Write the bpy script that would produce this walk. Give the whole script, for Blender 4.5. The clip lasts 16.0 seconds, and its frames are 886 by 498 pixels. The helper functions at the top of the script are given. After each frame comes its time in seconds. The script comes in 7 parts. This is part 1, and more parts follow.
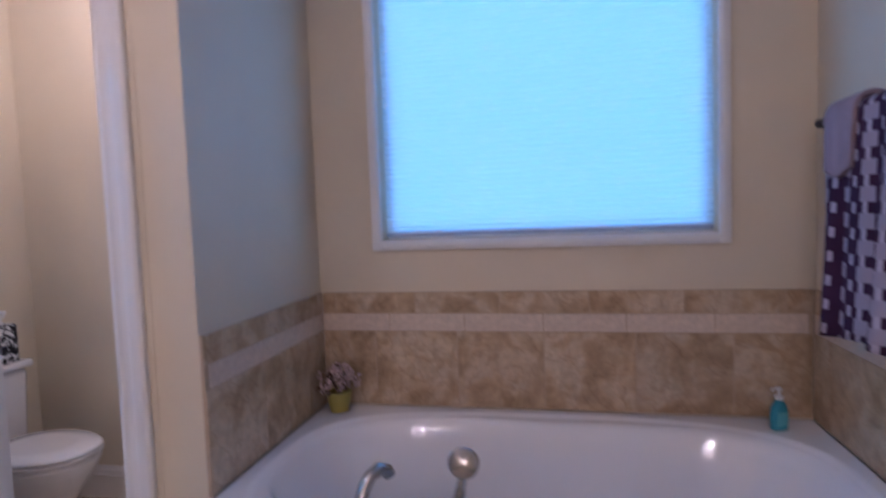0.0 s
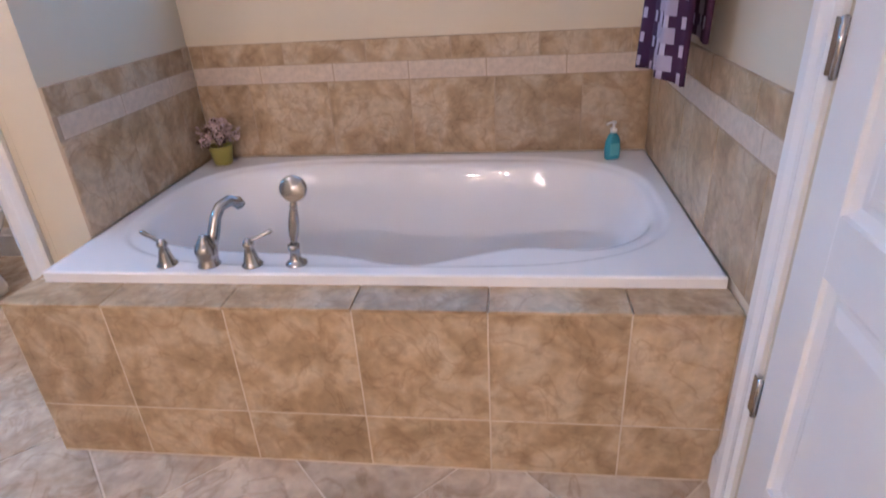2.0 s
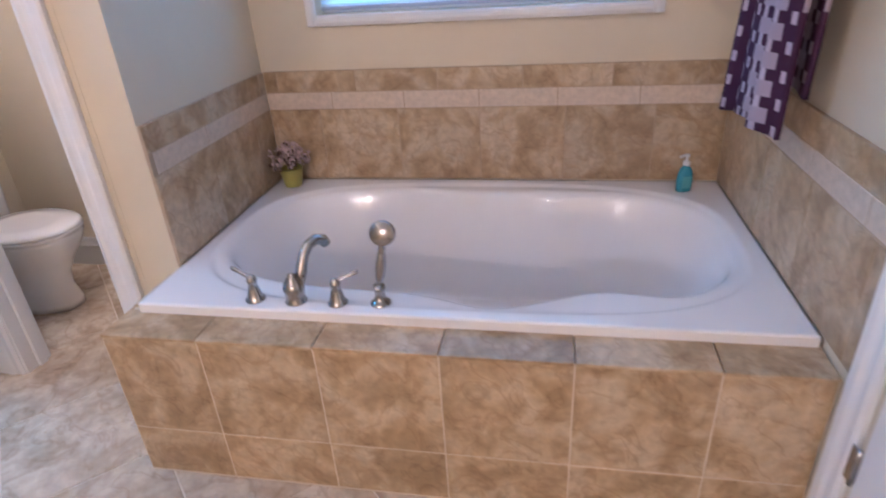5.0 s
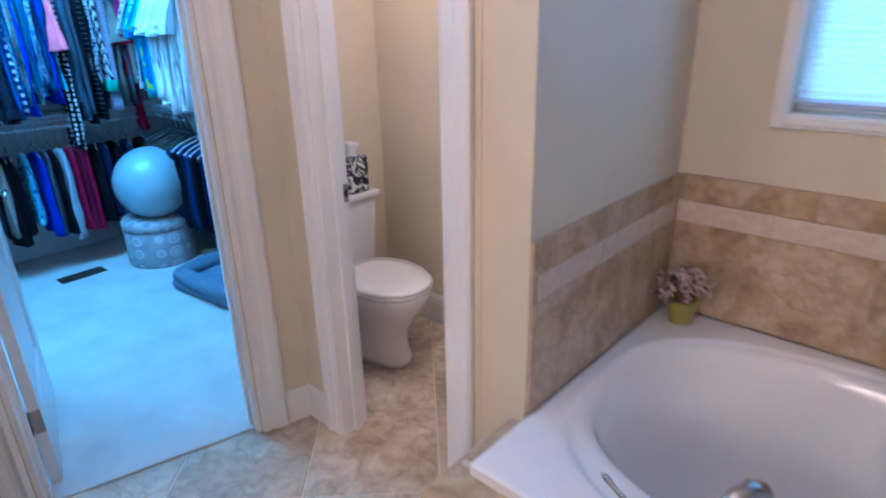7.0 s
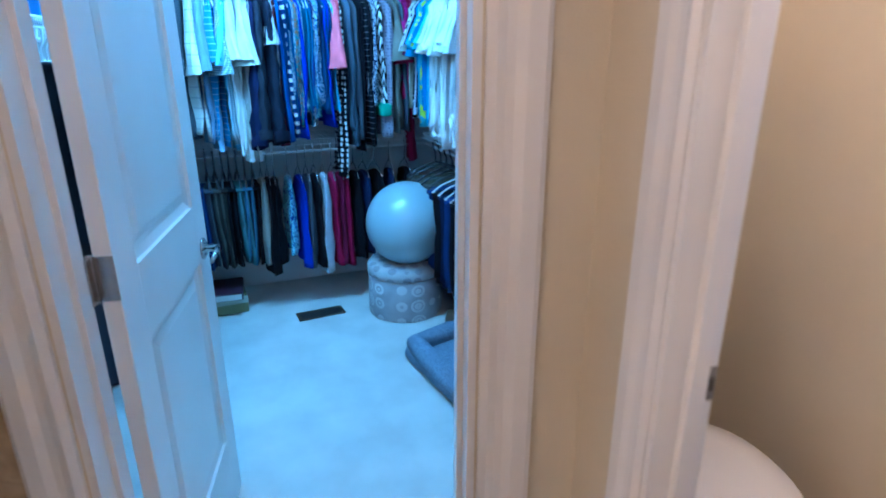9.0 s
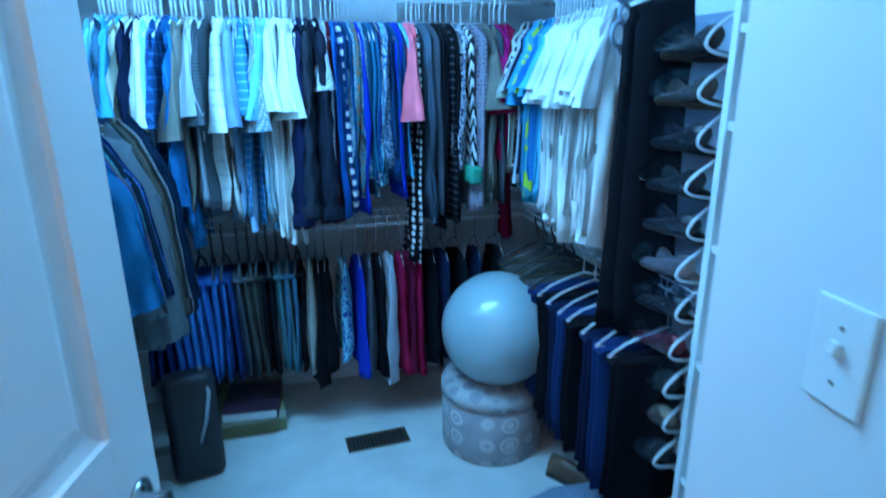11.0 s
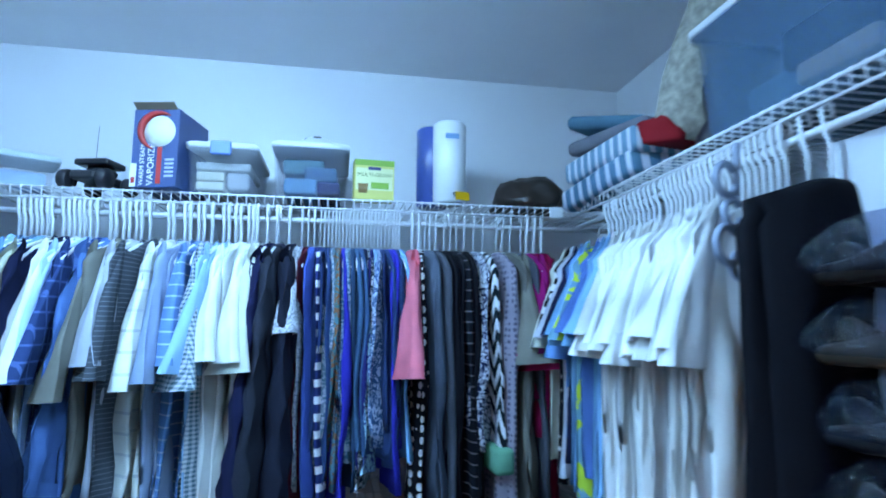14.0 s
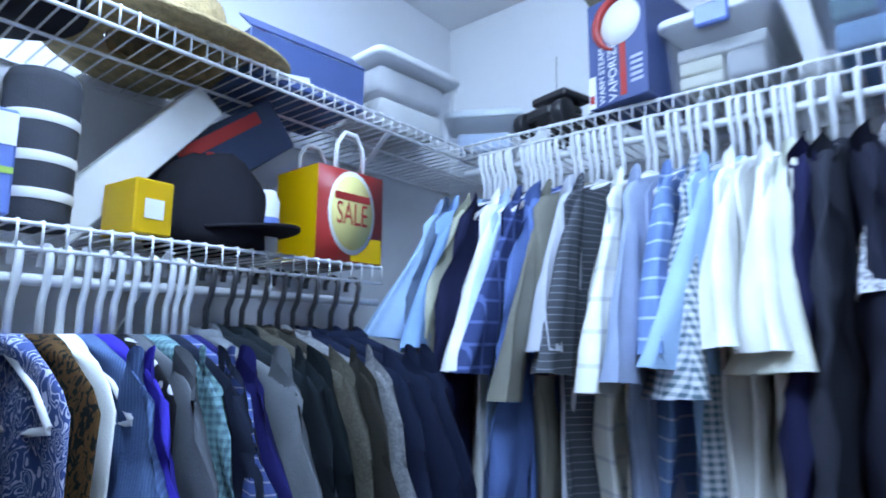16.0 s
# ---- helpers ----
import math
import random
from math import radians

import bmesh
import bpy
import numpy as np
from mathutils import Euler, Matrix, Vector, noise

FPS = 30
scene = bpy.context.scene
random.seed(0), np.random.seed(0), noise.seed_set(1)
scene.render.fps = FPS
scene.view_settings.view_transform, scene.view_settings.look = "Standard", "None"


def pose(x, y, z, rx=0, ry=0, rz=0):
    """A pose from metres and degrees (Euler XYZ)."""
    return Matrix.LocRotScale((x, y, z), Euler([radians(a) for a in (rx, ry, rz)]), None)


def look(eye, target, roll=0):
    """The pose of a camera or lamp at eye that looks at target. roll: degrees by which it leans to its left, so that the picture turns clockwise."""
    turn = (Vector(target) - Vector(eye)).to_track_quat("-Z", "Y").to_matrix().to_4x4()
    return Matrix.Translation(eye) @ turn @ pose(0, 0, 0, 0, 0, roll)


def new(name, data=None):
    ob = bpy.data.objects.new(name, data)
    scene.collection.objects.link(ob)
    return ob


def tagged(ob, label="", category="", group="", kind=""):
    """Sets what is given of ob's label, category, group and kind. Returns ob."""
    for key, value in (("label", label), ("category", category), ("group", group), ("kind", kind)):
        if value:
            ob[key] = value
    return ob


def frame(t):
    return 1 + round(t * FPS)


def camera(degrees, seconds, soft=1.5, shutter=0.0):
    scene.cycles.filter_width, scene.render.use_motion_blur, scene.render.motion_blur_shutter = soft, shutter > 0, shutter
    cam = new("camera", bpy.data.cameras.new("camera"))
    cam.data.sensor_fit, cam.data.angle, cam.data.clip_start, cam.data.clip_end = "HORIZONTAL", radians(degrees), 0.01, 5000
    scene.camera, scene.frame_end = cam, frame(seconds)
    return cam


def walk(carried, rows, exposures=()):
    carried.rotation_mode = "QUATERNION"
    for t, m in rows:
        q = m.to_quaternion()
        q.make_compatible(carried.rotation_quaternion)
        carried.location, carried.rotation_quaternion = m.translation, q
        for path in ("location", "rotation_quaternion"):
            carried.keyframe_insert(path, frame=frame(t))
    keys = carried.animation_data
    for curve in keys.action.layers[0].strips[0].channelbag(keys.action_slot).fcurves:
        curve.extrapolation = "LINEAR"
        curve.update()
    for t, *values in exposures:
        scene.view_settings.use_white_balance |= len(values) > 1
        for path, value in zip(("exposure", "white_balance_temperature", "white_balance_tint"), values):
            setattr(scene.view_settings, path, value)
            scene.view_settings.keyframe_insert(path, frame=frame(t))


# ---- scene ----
cam = camera(74.5, 16.0, soft=1.8, shutter=0.5)
PATH = [
    (0, (0.007, 0.563, 1.339), (-0.402, 2.516, 1.206), -2.1),
    (0.5, (0.197, 0.592, 1.354), (-0.146, 2.522, 0.96), -3.1),
    (1, (0.261, 0.548, 1.31), (-0.03, 2.448, 0.756), -3.3),
    (1.5, (0.337, 0.506, 1.284), (0.069, 2.336, 0.521), -3.4),
    (2, (0.346, 0.46, 1.278), (0.093, 2.233, 0.389), -3.5),
    (2.5, (0.338, 0.413, 1.267), (0.087, 2.117, 0.251), -3.6),
    (3, (0.334, 0.405, 1.282), (0.084, 2.067, 0.198), -3.6),
    (3.2, (0.342, 0.414, 1.296), (0.086, 2.072, 0.208), -3.7),
    (5.3, (0.125, 0.522, 1.451), (-0.283, 2.276, 0.58), -3.8),
    (5.5, (0.064, 0.555, 1.463), (-0.455, 2.293, 0.619), -3.5),
    (6, (-0.042, 0.639, 1.457), (-0.798, 2.315, 0.669), -2.6),
    (6.5, (-0.112, 0.762, 1.474), (-1.137, 2.301, 0.712), -2.1),
    (7, (-0.3, 0.953, 1.481), (-1.57, 2.315, 0.753), -1.3),
    (7.5, (-0.489, 1.16, 1.49), (-1.884, 2.404, 0.777), -1.3),
    (8, (-0.707, 1.255, 1.5), (-2.309, 2.228, 0.801), -1.0),
    (8.5, (-0.994, 1.309, 1.502), (-2.696, 2.117, 0.833), -0.5),
    (8.7, (-1.091, 1.348, 1.472), (-2.817, 2.111, 0.81), -0.3),
    (10.8, (-2.057, 1.626, 1.507), (-3.9, 2.098, 0.888), -0.3),
    (11, (-2.148, 1.618, 1.537), (-4.003, 2.099, 0.963), -0.3),
    (11.2, (-2.198, 1.665, 1.54), (-4.077, 2.122, 1.052), -0.1),
    (11.5, (-2.232, 1.731, 1.552), (-4.155, 2.156, 1.204), 0.4),
    (12, (-2.183, 1.725, 1.598), (-4.134, 2.16, 1.528), 0.5),
    (12.5, (-2.22, 1.731, 1.626), (-4.166, 2.161, 1.792), 0.6),
    (13, (-2.384, 1.806, 1.597), (-4.327, 2.214, 1.837), 0.5),
    (13.5, (-2.59, 1.855, 1.534), (-4.537, 2.229, 1.794), 0.4),
    (14, (-2.813, 1.891, 1.508), (-4.766, 2.233, 1.767), 0.4),
    (14.5, (-3.048, 1.861, 1.506), (-5.027, 1.97, 1.777), -0.0),
    (15, (-3.231, 1.747, 1.497), (-5.166, 1.332, 1.786), 0.5),
    (15.5, (-3.349, 1.756, 1.445), (-5.124, 0.88, 1.731), 1.1),
    (16, (-3.488, 1.779, 1.432), (-5.023, 0.53, 1.725), 0.4),
]
EXPOSURES = [(0, -0.2, 5200, 25), (1, 0.2, 5450, 22), (2, 0.72, 5550, 17), (3, 0.75, 5550, 17), (5.5, 0.6, 5500, 17), (6.5, 0.45, 5400, 17), (8.0, 0.55, 5800, 16), (8.7, 0.45, 6000, 17), (10.8, 0.1, 6400, 18), (11.5, 0.1, 6750, 25), (12.5, -0.25, 7450, 29), (13.8, -0.1, 8750, 40), (14.6, -0.25, 9850, 45), (15.3, -0.22, 10950, 53), (16, -0.15, 11900, 58)]
walk(cam, [(t, look(eye, target, roll)) for t, eye, target, roll in PATH], EXPOSURES)

# ---- world and lights ----
world = bpy.data.worlds.new("sky")
scene.world = world
world.use_nodes = True
sky = world.node_tree.nodes.new("ShaderNodeTexSky")
sky.sky_type, sky.sun_disc, sky.sun_elevation, sky.sun_rotation = "NISHITA", False, radians(38), radians(150)
world.node_tree.links.new(sky.outputs[0], world.node_tree.nodes["Background"].inputs[0])
world.node_tree.nodes["Background"].inputs[1].default_value = 0.08


def area_lamp(name, m, width, height, watts, color):
    data = bpy.data.lights.new(name, "AREA")
    data.shape, data.size, data.size_y, data.energy, data.color = "RECTANGLE", width, height, watts, color
    ob = new(name, data)
    ob.matrix_world = m
    return ob


DAY = (0.19, 0.55, 1.0)
area_lamp("daylight_tub_window", pose(-0.08, 2.876, 1.81, -90, 0, 0), 1.19, 1.10, 9.5, DAY)
area_lamp("daylight_toilet_window", pose(-1.60, 2.99, 1.52, -90, 0, 0), 0.52, 0.80, 4, DAY)
WARM = (1.0, 0.79, 0.68)
COOL = (0.135, 0.545, 1.0)

# ---- materials ----
MATS = {}


def shader(name, color, rough=0.6, metal=0.0, vary=0.12, scale=6.0, fine=80.0, bump=0.12, coat=0.0, random_tint=0.0, dark=None):
    """Paint, plaster, plastic, metal: base colour with stains at two scales, fine relief."""
    if name in MATS:
        return MATS[name]
    m = bpy.data.materials.new(name)
    m.use_nodes = True
    t = m.node_tree
    b = t.nodes["Principled BSDF"]
    n, link = t.nodes.new, t.links.new
    co = n("ShaderNodeTexCoord")
    big, small = n("ShaderNodeTexNoise"), n("ShaderNodeTexNoise")
    big.inputs["Scale"].default_value, small.inputs["Scale"].default_value = scale, fine
    big.inputs["Detail"].default_value = 5
    link(co.outputs["Object"], big.inputs["Vector"]), link(co.outputs["Object"], small.inputs["Vector"])
    ramp = n("ShaderNodeValToRGB")
    c = Vector(color)
    low = Vector(dark) if dark else c * (1 - vary)
    ramp.color_ramp.elements[0].position, ramp.color_ramp.elements[1].position = 0.3, 0.7
    ramp.color_ramp.elements[0].color, ramp.color_ramp.elements[1].color = (*low, 1), (*(c * (1 + 0.3 * vary)), 1)
    link(big.outputs[0], ramp.inputs[0])
    out = ramp.outputs[0]
    if random_tint:
        info, mul, mix = n("ShaderNodeObjectInfo"), n("ShaderNodeMath"), n("ShaderNodeMix")
        mix.data_type, mix.blend_type = "RGBA", "MULTIPLY"
        mul.operation, mul.inputs[1].default_value = "MULTIPLY", random_tint
        link(info.outputs["Random"], mul.inputs[0]), link(mul.outputs[0], mix.inputs[0])
        link(out, mix.inputs[6])
        mix.inputs[7].default_value = (0.55, 0.5, 0.45, 1)
        out = mix.outputs[2]
    link(out, b.inputs["Base Color"])
    b.inputs["Roughness"].default_value, b.inputs["Metallic"].default_value = rough, metal
    if coat:
        b.inputs["Coat Weight"].default_value, b.inputs["Coat Roughness"].default_value = coat, 0.06
    if bump:
        bp = n("ShaderNodeBump")
        bp.inputs["Strength"].default_value, bp.inputs["Distance"].default_value = bump, 0.004
        link(small.outputs[0], bp.inputs["Height"]), link(bp.outputs[0], b.inputs["Normal"])
    MATS[name] = m
    return m


def stone(name, c1, c2, c3, scale=5.0, rough=0.32):
    """Mottled tumbled-stone ceramic, different on every tile."""
    if name in MATS:
        return MATS[name]
    m = bpy.data.materials.new(name)
    m.use_nodes = True
    t = m.node_tree
    b = t.nodes["Principled BSDF"]
    n, link = t.nodes.new, t.links.new
    co, info, off, scl = n("ShaderNodeTexCoord"), n("ShaderNodeObjectInfo"), n("ShaderNodeVectorMath"), n("ShaderNodeVectorMath")
    comb = n("ShaderNodeCombineXYZ")
    scl.operation, scl.inputs[3].default_value = "SCALE", 17.0
    for k in range(3):
        link(info.outputs["Random"], comb.inputs[k])
    link(comb.outputs[0], scl.inputs[0])
    link(co.outputs["Object"], off.inputs[0]), link(scl.outputs[0], off.inputs[1])
    a, f, v = n("ShaderNodeTexNoise"), n("ShaderNodeTexNoise"), n("ShaderNodeTexNoise")
    for node, s, d, w in ((a, scale, 10, 0.6), (f, scale * 5, 8, 0.3), (v, scale * 1.1, 12, 0.9)):
        node.inputs["Scale"].default_value, node.inputs["Detail"].default_value, node.inputs["Distortion"].default_value = s, d, w
        link(off.outputs[0], node.inputs["Vector"])
    ramp = n("ShaderNodeValToRGB")
    e = ramp.color_ramp.elements
    e[0].position, e[1].position = 0.38, 0.64
    e[0].color, e[1].color = (*c1, 1), (*c3, 1)
    mid = e.new(0.5)
    mid.color = (*c2, 1)
    link(a.outputs[0], ramp.inputs[0])
    veins = n("ShaderNodeValToRGB")
    q = veins.color_ramp.elements
    q[0].position, q[1].position = 0.47, 0.53
    q[0].color, q[1].color = (1, 1, 1, 1), (1, 1, 1, 1)
    z = q.new(0.5)
    z.color = (0.55, 0.44, 0.35, 1)
    link(v.outputs[0], veins.inputs[0])
    mix, mix2, var, hsv = n("ShaderNodeMix"), n("ShaderNodeMix"), n("ShaderNodeMapRange"), n("ShaderNodeHueSaturation")
    mix.data_type = mix2.data_type = "RGBA"
    mix.blend_type, mix2.blend_type = "MULTIPLY", "OVERLAY"
    mix.inputs[0].default_value, mix2.inputs[0].default_value = 0.4, 0.4
    link(ramp.outputs[0], mix.inputs[6]), link(veins.outputs[0], mix.inputs[7])
    link(mix.outputs[2], mix2.inputs[6]), link(f.outputs[0], mix2.inputs[7])
    link(info.outputs["Random"], var.inputs[0])
    var.inputs[3].default_value, var.inputs[4].default_value = 0.9, 1.1
    link(var.outputs[0], hsv.inputs["Value"]), link(mix2.outputs[2], hsv.inputs["Color"])
    link(hsv.outputs[0], b.inputs["Base Color"])
    b.inputs["Roughness"].default_value = rough
    bp = n("ShaderNodeBump")
    bp.inputs["Strength"].default_value, bp.inputs["Distance"].default_value = 0.25, 0.003
    link(f.outputs[0], bp.inputs["Height"]), link(bp.outputs[0], b.inputs["Normal"])
    MATS[name] = m
    return m


def glow(name, color, strength):
    m = bpy.data.materials.new(name)
    m.use_nodes = True
    b = m.node_tree.nodes["Principled BSDF"]
    b.inputs["Base Color"].default_value = (0.8, 0.8, 0.8, 1)
    b.inputs["Emission Color"].default_value, b.inputs["Emission Strength"].default_value = (*color, 1), strength
    return m


def clear(name, color, rough=0.05, alpha=0.3, ior=1.45):
    """Thin clear plastic or glass: part see-through, glossy."""
    m = bpy.data.materials.new(name)
    m.use_nodes = True
    b = m.node_tree.nodes["Principled BSDF"]
    b.inputs["Base Color"].default_value = (*color, 1)
    b.inputs["Roughness"].default_value, b.inputs["Alpha"].default_value, b.inputs["IOR"].default_value = rough, alpha, ior
    MATS[name] = m
    return m


def film(name, tint, gloss=0.12, rough=0.05):
    """Clear soft vinyl: see-through with a wet gloss."""
    m = bpy.data.materials.new(name)
    m.use_nodes = True
    t = m.node_tree
    mix, tr, gl = t.nodes.new("ShaderNodeMixShader"), t.nodes.new("ShaderNodeBsdfTransparent"), t.nodes.new("ShaderNodeBsdfGlossy")
    tr.inputs[0].default_value, gl.inputs["Roughness"].default_value, mix.inputs[0].default_value = (*tint, 1), rough, gloss
    wob, bp = t.nodes.new("ShaderNodeTexNoise"), t.nodes.new("ShaderNodeBump")
    wob.inputs["Scale"].default_value, bp.inputs["Strength"].default_value, bp.inputs["Distance"].default_value = 28, 0.8, 0.02
    t.links.new(wob.outputs[0], bp.inputs["Height"]), t.links.new(bp.outputs[0], gl.inputs["Normal"])
    t.links.new(tr.outputs[0], mix.inputs[1]), t.links.new(gl.outputs[0], mix.inputs[2])
    t.links.new(mix.outputs[0], t.nodes["Material Output"].inputs[0])
    MATS[name] = m
    return m


def translucent(name, color):
    m = bpy.data.materials.new(name)
    m.use_nodes = True
    t = m.node_tree
    mix, tr = t.nodes.new("ShaderNodeMixShader"), t.nodes.new("ShaderNodeBsdfTranslucent")
    tr.inputs[0].default_value = (*color, 1)
    b = t.nodes["Principled BSDF"]
    b.inputs["Base Color"].default_value, b.inputs["Roughness"].default_value = (*color, 1), 0.8
    mix.inputs[0].default_value = 0.65
    t.links.new(b.outputs[0], mix.inputs[1]), t.links.new(tr.outputs[0], mix.inputs[2])
    t.links.new(mix.outputs[0], t.nodes["Material Output"].inputs[0])
    return m


CREAM = shader("cream_wall_paint", (0.66, 0.585, 0.45), 0.55, vary=0.05, scale=2.5, fine=260, bump=0.12)
CLOSET_PAINT = shader("closet_wall_paint", (0.72, 0.73, 0.75), 0.6, vary=0.05, scale=2, fine=240, bump=0.08)
CEILING = shader("ceiling_paint", (0.84, 0.84, 0.85), 0.8, vary=0.05, scale=3, fine=180, bump=0.3)
TRIM = shader("white_gloss_trim", (0.78, 0.77, 0.76), 0.3, vary=0.05, scale=4, fine=90, bump=0.05)
TILE = stone("tan_stone_tile", (0.345, 0.24, 0.135), (0.44, 0.32, 0.195), (0.52, 0.415, 0.29), 7.5)
FLOOR_TILE = stone("beige_floor_tile", (0.43, 0.34, 0.25), (0.50, 0.41, 0.315), (0.58, 0.495, 0.395), 5.5, 0.2)
LISTELLO = shader("listello_mosaic", (0.64, 0.53, 0.43), 0.45, vary=0.16, scale=60, fine=160, bump=0.5)
GROUT = shader("grout", (0.66, 0.57, 0.46), 0.85, vary=0.15, scale=20, fine=300)
GROUT_WALL = shader("tan_grout", (0.47, 0.36, 0.25), 0.85, vary=0.15, scale=20, fine=300)
ACRYLIC = shader("white_acrylic", (0.83, 0.82, 0.83), 0.06, vary=0.02, scale=2, fine=40, bump=0.0, coat=0.0)
PORCELAIN = shader("white_porcelain", (0.80, 0.79, 0.78), 0.12, vary=0.02, scale=3, fine=40, bump=0.0, coat=0.6)
NICKEL = shader("brushed_nickel", (0.42, 0.41, 0.41), 0.22, 1.0, vary=0.1, scale=15, fine=200, bump=0.05)
BRONZE = shader("dark_bronze", (0.09, 0.07, 0.06), 0.35, 0.9, vary=0.2, scale=20, fine=150, bump=0.05)
CARPET = shader("pale_carpet", (0.62, 0.60, 0.57), 0.95, vary=0.14, scale=5, fine=420, bump=0.9)
SHADE = translucent("shade_fabric", (0.80, 0.84, 0.86))

# ---- mesh helpers ----


def mesh_object(name, bm, material, parent=None, label=""):
    me = bpy.data.meshes.new(name)
    bm.to_mesh(me)
    bm.free()
    for mat in material if isinstance(material, (list, tuple)) else (material,):
        me.materials.append(mat)
    ob = new(name, me)
    if parent:
        ob.parent = parent
    if label:
        ob["label"] = label
    return ob


def part(name, bm, material, parent, label=""):
    return mesh_object(name, bm, material, parent, label)


def thing(name, m, label, category, group="", kind=""):
    ob = new(name)
    ob.empty_display_size = 0.05
    ob.matrix_world = m
    return tagged(ob, label, category, group, kind)


def smooth(bm):
    for f in bm.faces:
        f.smooth = True
    return bm


def box(bm, x0, x1, y0, y1, z0, z1, bevel=0.0, m=None, segments=1):
    got = bmesh.ops.create_cube(bm, size=1.0, matrix=Matrix.Translation(((x0 + x1) / 2, (y0 + y1) / 2, (z0 + z1) / 2)) @ Matrix.Diagonal((abs(x1 - x0), abs(y1 - y0), abs(z1 - z0), 1)))
    verts = got["verts"]
    if bevel:
        edges = list({e for v in verts for e in v.link_edges})
        r = bmesh.ops.bevel(bm, geom=edges, offset=bevel, segments=segments, affect="EDGES", profile=0.5)
        verts = list({v for f in r["faces"] for v in f.verts} | {v for v in verts if v.is_valid})
    if m is not None:
        bmesh.ops.transform(bm, matrix=m, verts=verts)
    return bm


def slab(name, x0, x1, y0, y1, z0, z1, material, parent=None, bevel=0.0, label="", m=None, segments=1):
    return mesh_object(name, box(bmesh.new(), x0, x1, y0, y1, z0, z1, bevel, m, segments), material, parent, label)


def lathe(bm, profile, m=None, n=24, cap=True):
    """Turns (radius, height) pairs round z."""
    rings, m = [], m or Matrix()
    for r, z in profile:
        rings.append([bm.verts.new(m @ Vector((r * math.cos(2 * math.pi * k / n), r * math.sin(2 * math.pi * k / n), z))) for k in range(n)])
    for a, b in zip(rings, rings[1:]):
        for k in range(n):
            bm.faces.new((a[k], a[(k + 1) % n], b[(k + 1) % n], b[k])).smooth = True
    if cap:
        bm.faces.new(rings[0][::-1]), bm.faces.new(rings[-1])
    return bm


def tube(bm, points, radius, n=8, closed=False):
    """A round bar along points; radius is one number or one per point."""
    pts = [Vector(p) for p in points]
    rad = radius if isinstance(radius, (list, tuple)) else [radius] * len(pts)
    rings, up = [], None
    for k, p in enumerate(pts):
        a, b = pts[max(k - 1, 0)], pts[min(k + 1, len(pts) - 1)]
        if closed:
            a, b = pts[k - 1], pts[(k + 1) % len(pts)]
        d = (b - a).normalized()
        ref = Vector((0, 0, 1)) if abs(d.z) < 0.9 else Vector((1, 0, 0))
        u = d.cross(ref).normalized() if up is None else (up - d * up.dot(d)).normalized()
        up = u
        v = d.cross(u)
        rings.append([bm.verts.new(p + rad[k] * (math.cos(2 * math.pi * j / n) * u + math.sin(2 * math.pi * j / n) * v)) for j in range(n)])
    pairs = list(zip(rings, rings[1:])) + ([(rings[-1], rings[0])] if closed else [])
    for a, b in pairs:
        for j in range(n):
            bm.faces.new((a[j], a[(j + 1) % n], b[(j + 1) % n], b[j])).smooth = True
    if not closed:
        bm.faces.new(rings[0][::-1]), bm.faces.new(rings[-1])
    return bm


def arc(center, radius, a0, a1, n, axis="xz"):
    out = []
    for k in range(n + 1):
        a = radians(a0 + (a1 - a0) * k / n)
        c, s = radius * math.cos(a), radius * math.sin(a)
        d = {"xz": (c, 0, s), "yz": (0, c, s), "xy": (c, s, 0)}[axis]
        out.append((center[0] + d[0], center[1] + d[1], center[2] + d[2]))
    return out


def loft(bm, rings, cap=True):
    """Skins rings of equally many points."""
    made = [[bm.verts.new(p) for p in ring] for ring in rings]
    n = len(made[0])
    for a, b in zip(made, made[1:]):
        for k in range(n):
            bm.faces.new((a[k], a[(k + 1) % n], b[(k + 1) % n], b[k])).smooth = True
    if cap:
        bm.faces.new(made[0][::-1]), bm.faces.new(made[-1])
    return bm


def prism(name, corners, z0, z1, material, parent=None):
    """An upright wall on a plan of corners."""
    bm = bmesh.new()
    low, high = [bm.verts.new((x, y, z0)) for x, y in corners], [bm.verts.new((x, y, z1)) for x, y in corners]
    n = len(corners)
    for k in range(n):
        bm.faces.new((low[k], low[(k + 1) % n], high[(k + 1) % n], high[k]))
    bm.faces.new(low[::-1]), bm.faces.new(high)
    bmesh.ops.recalc_face_normals(bm, faces=bm.faces)
    return mesh_object(name, bm, material, parent)


def structure(ob, label):
    return tagged(ob, label, kind="structure")


# ---- plan ----
TUB_BACK, TUB_LEFT, TUB_RIGHT = 2.80, -0.985, 0.862
WC_FRONT, WC_BACK, WC_LEFT = 1.975, 2.93, -2.56
APRON, DECK = 1.632, 0.528
CORNER = Vector((-2.055, 2.03))
ALONG = Vector((-0.25, -0.968))
INTO = Vector((-0.968, 0.25))
DOOR_A, DOOR_B = 0.21, 0.935
C_BACK, C_RIGHT, C_LEFT, C_TOP = -4.945, 2.985, 0.62, 2.46
B_TOP = 2.62


def on_wall(s, d=0.0):
    """A plan point s along the slanting closet wall, d behind its bathroom face."""
    return CORNER + ALONG * s + INTO * d


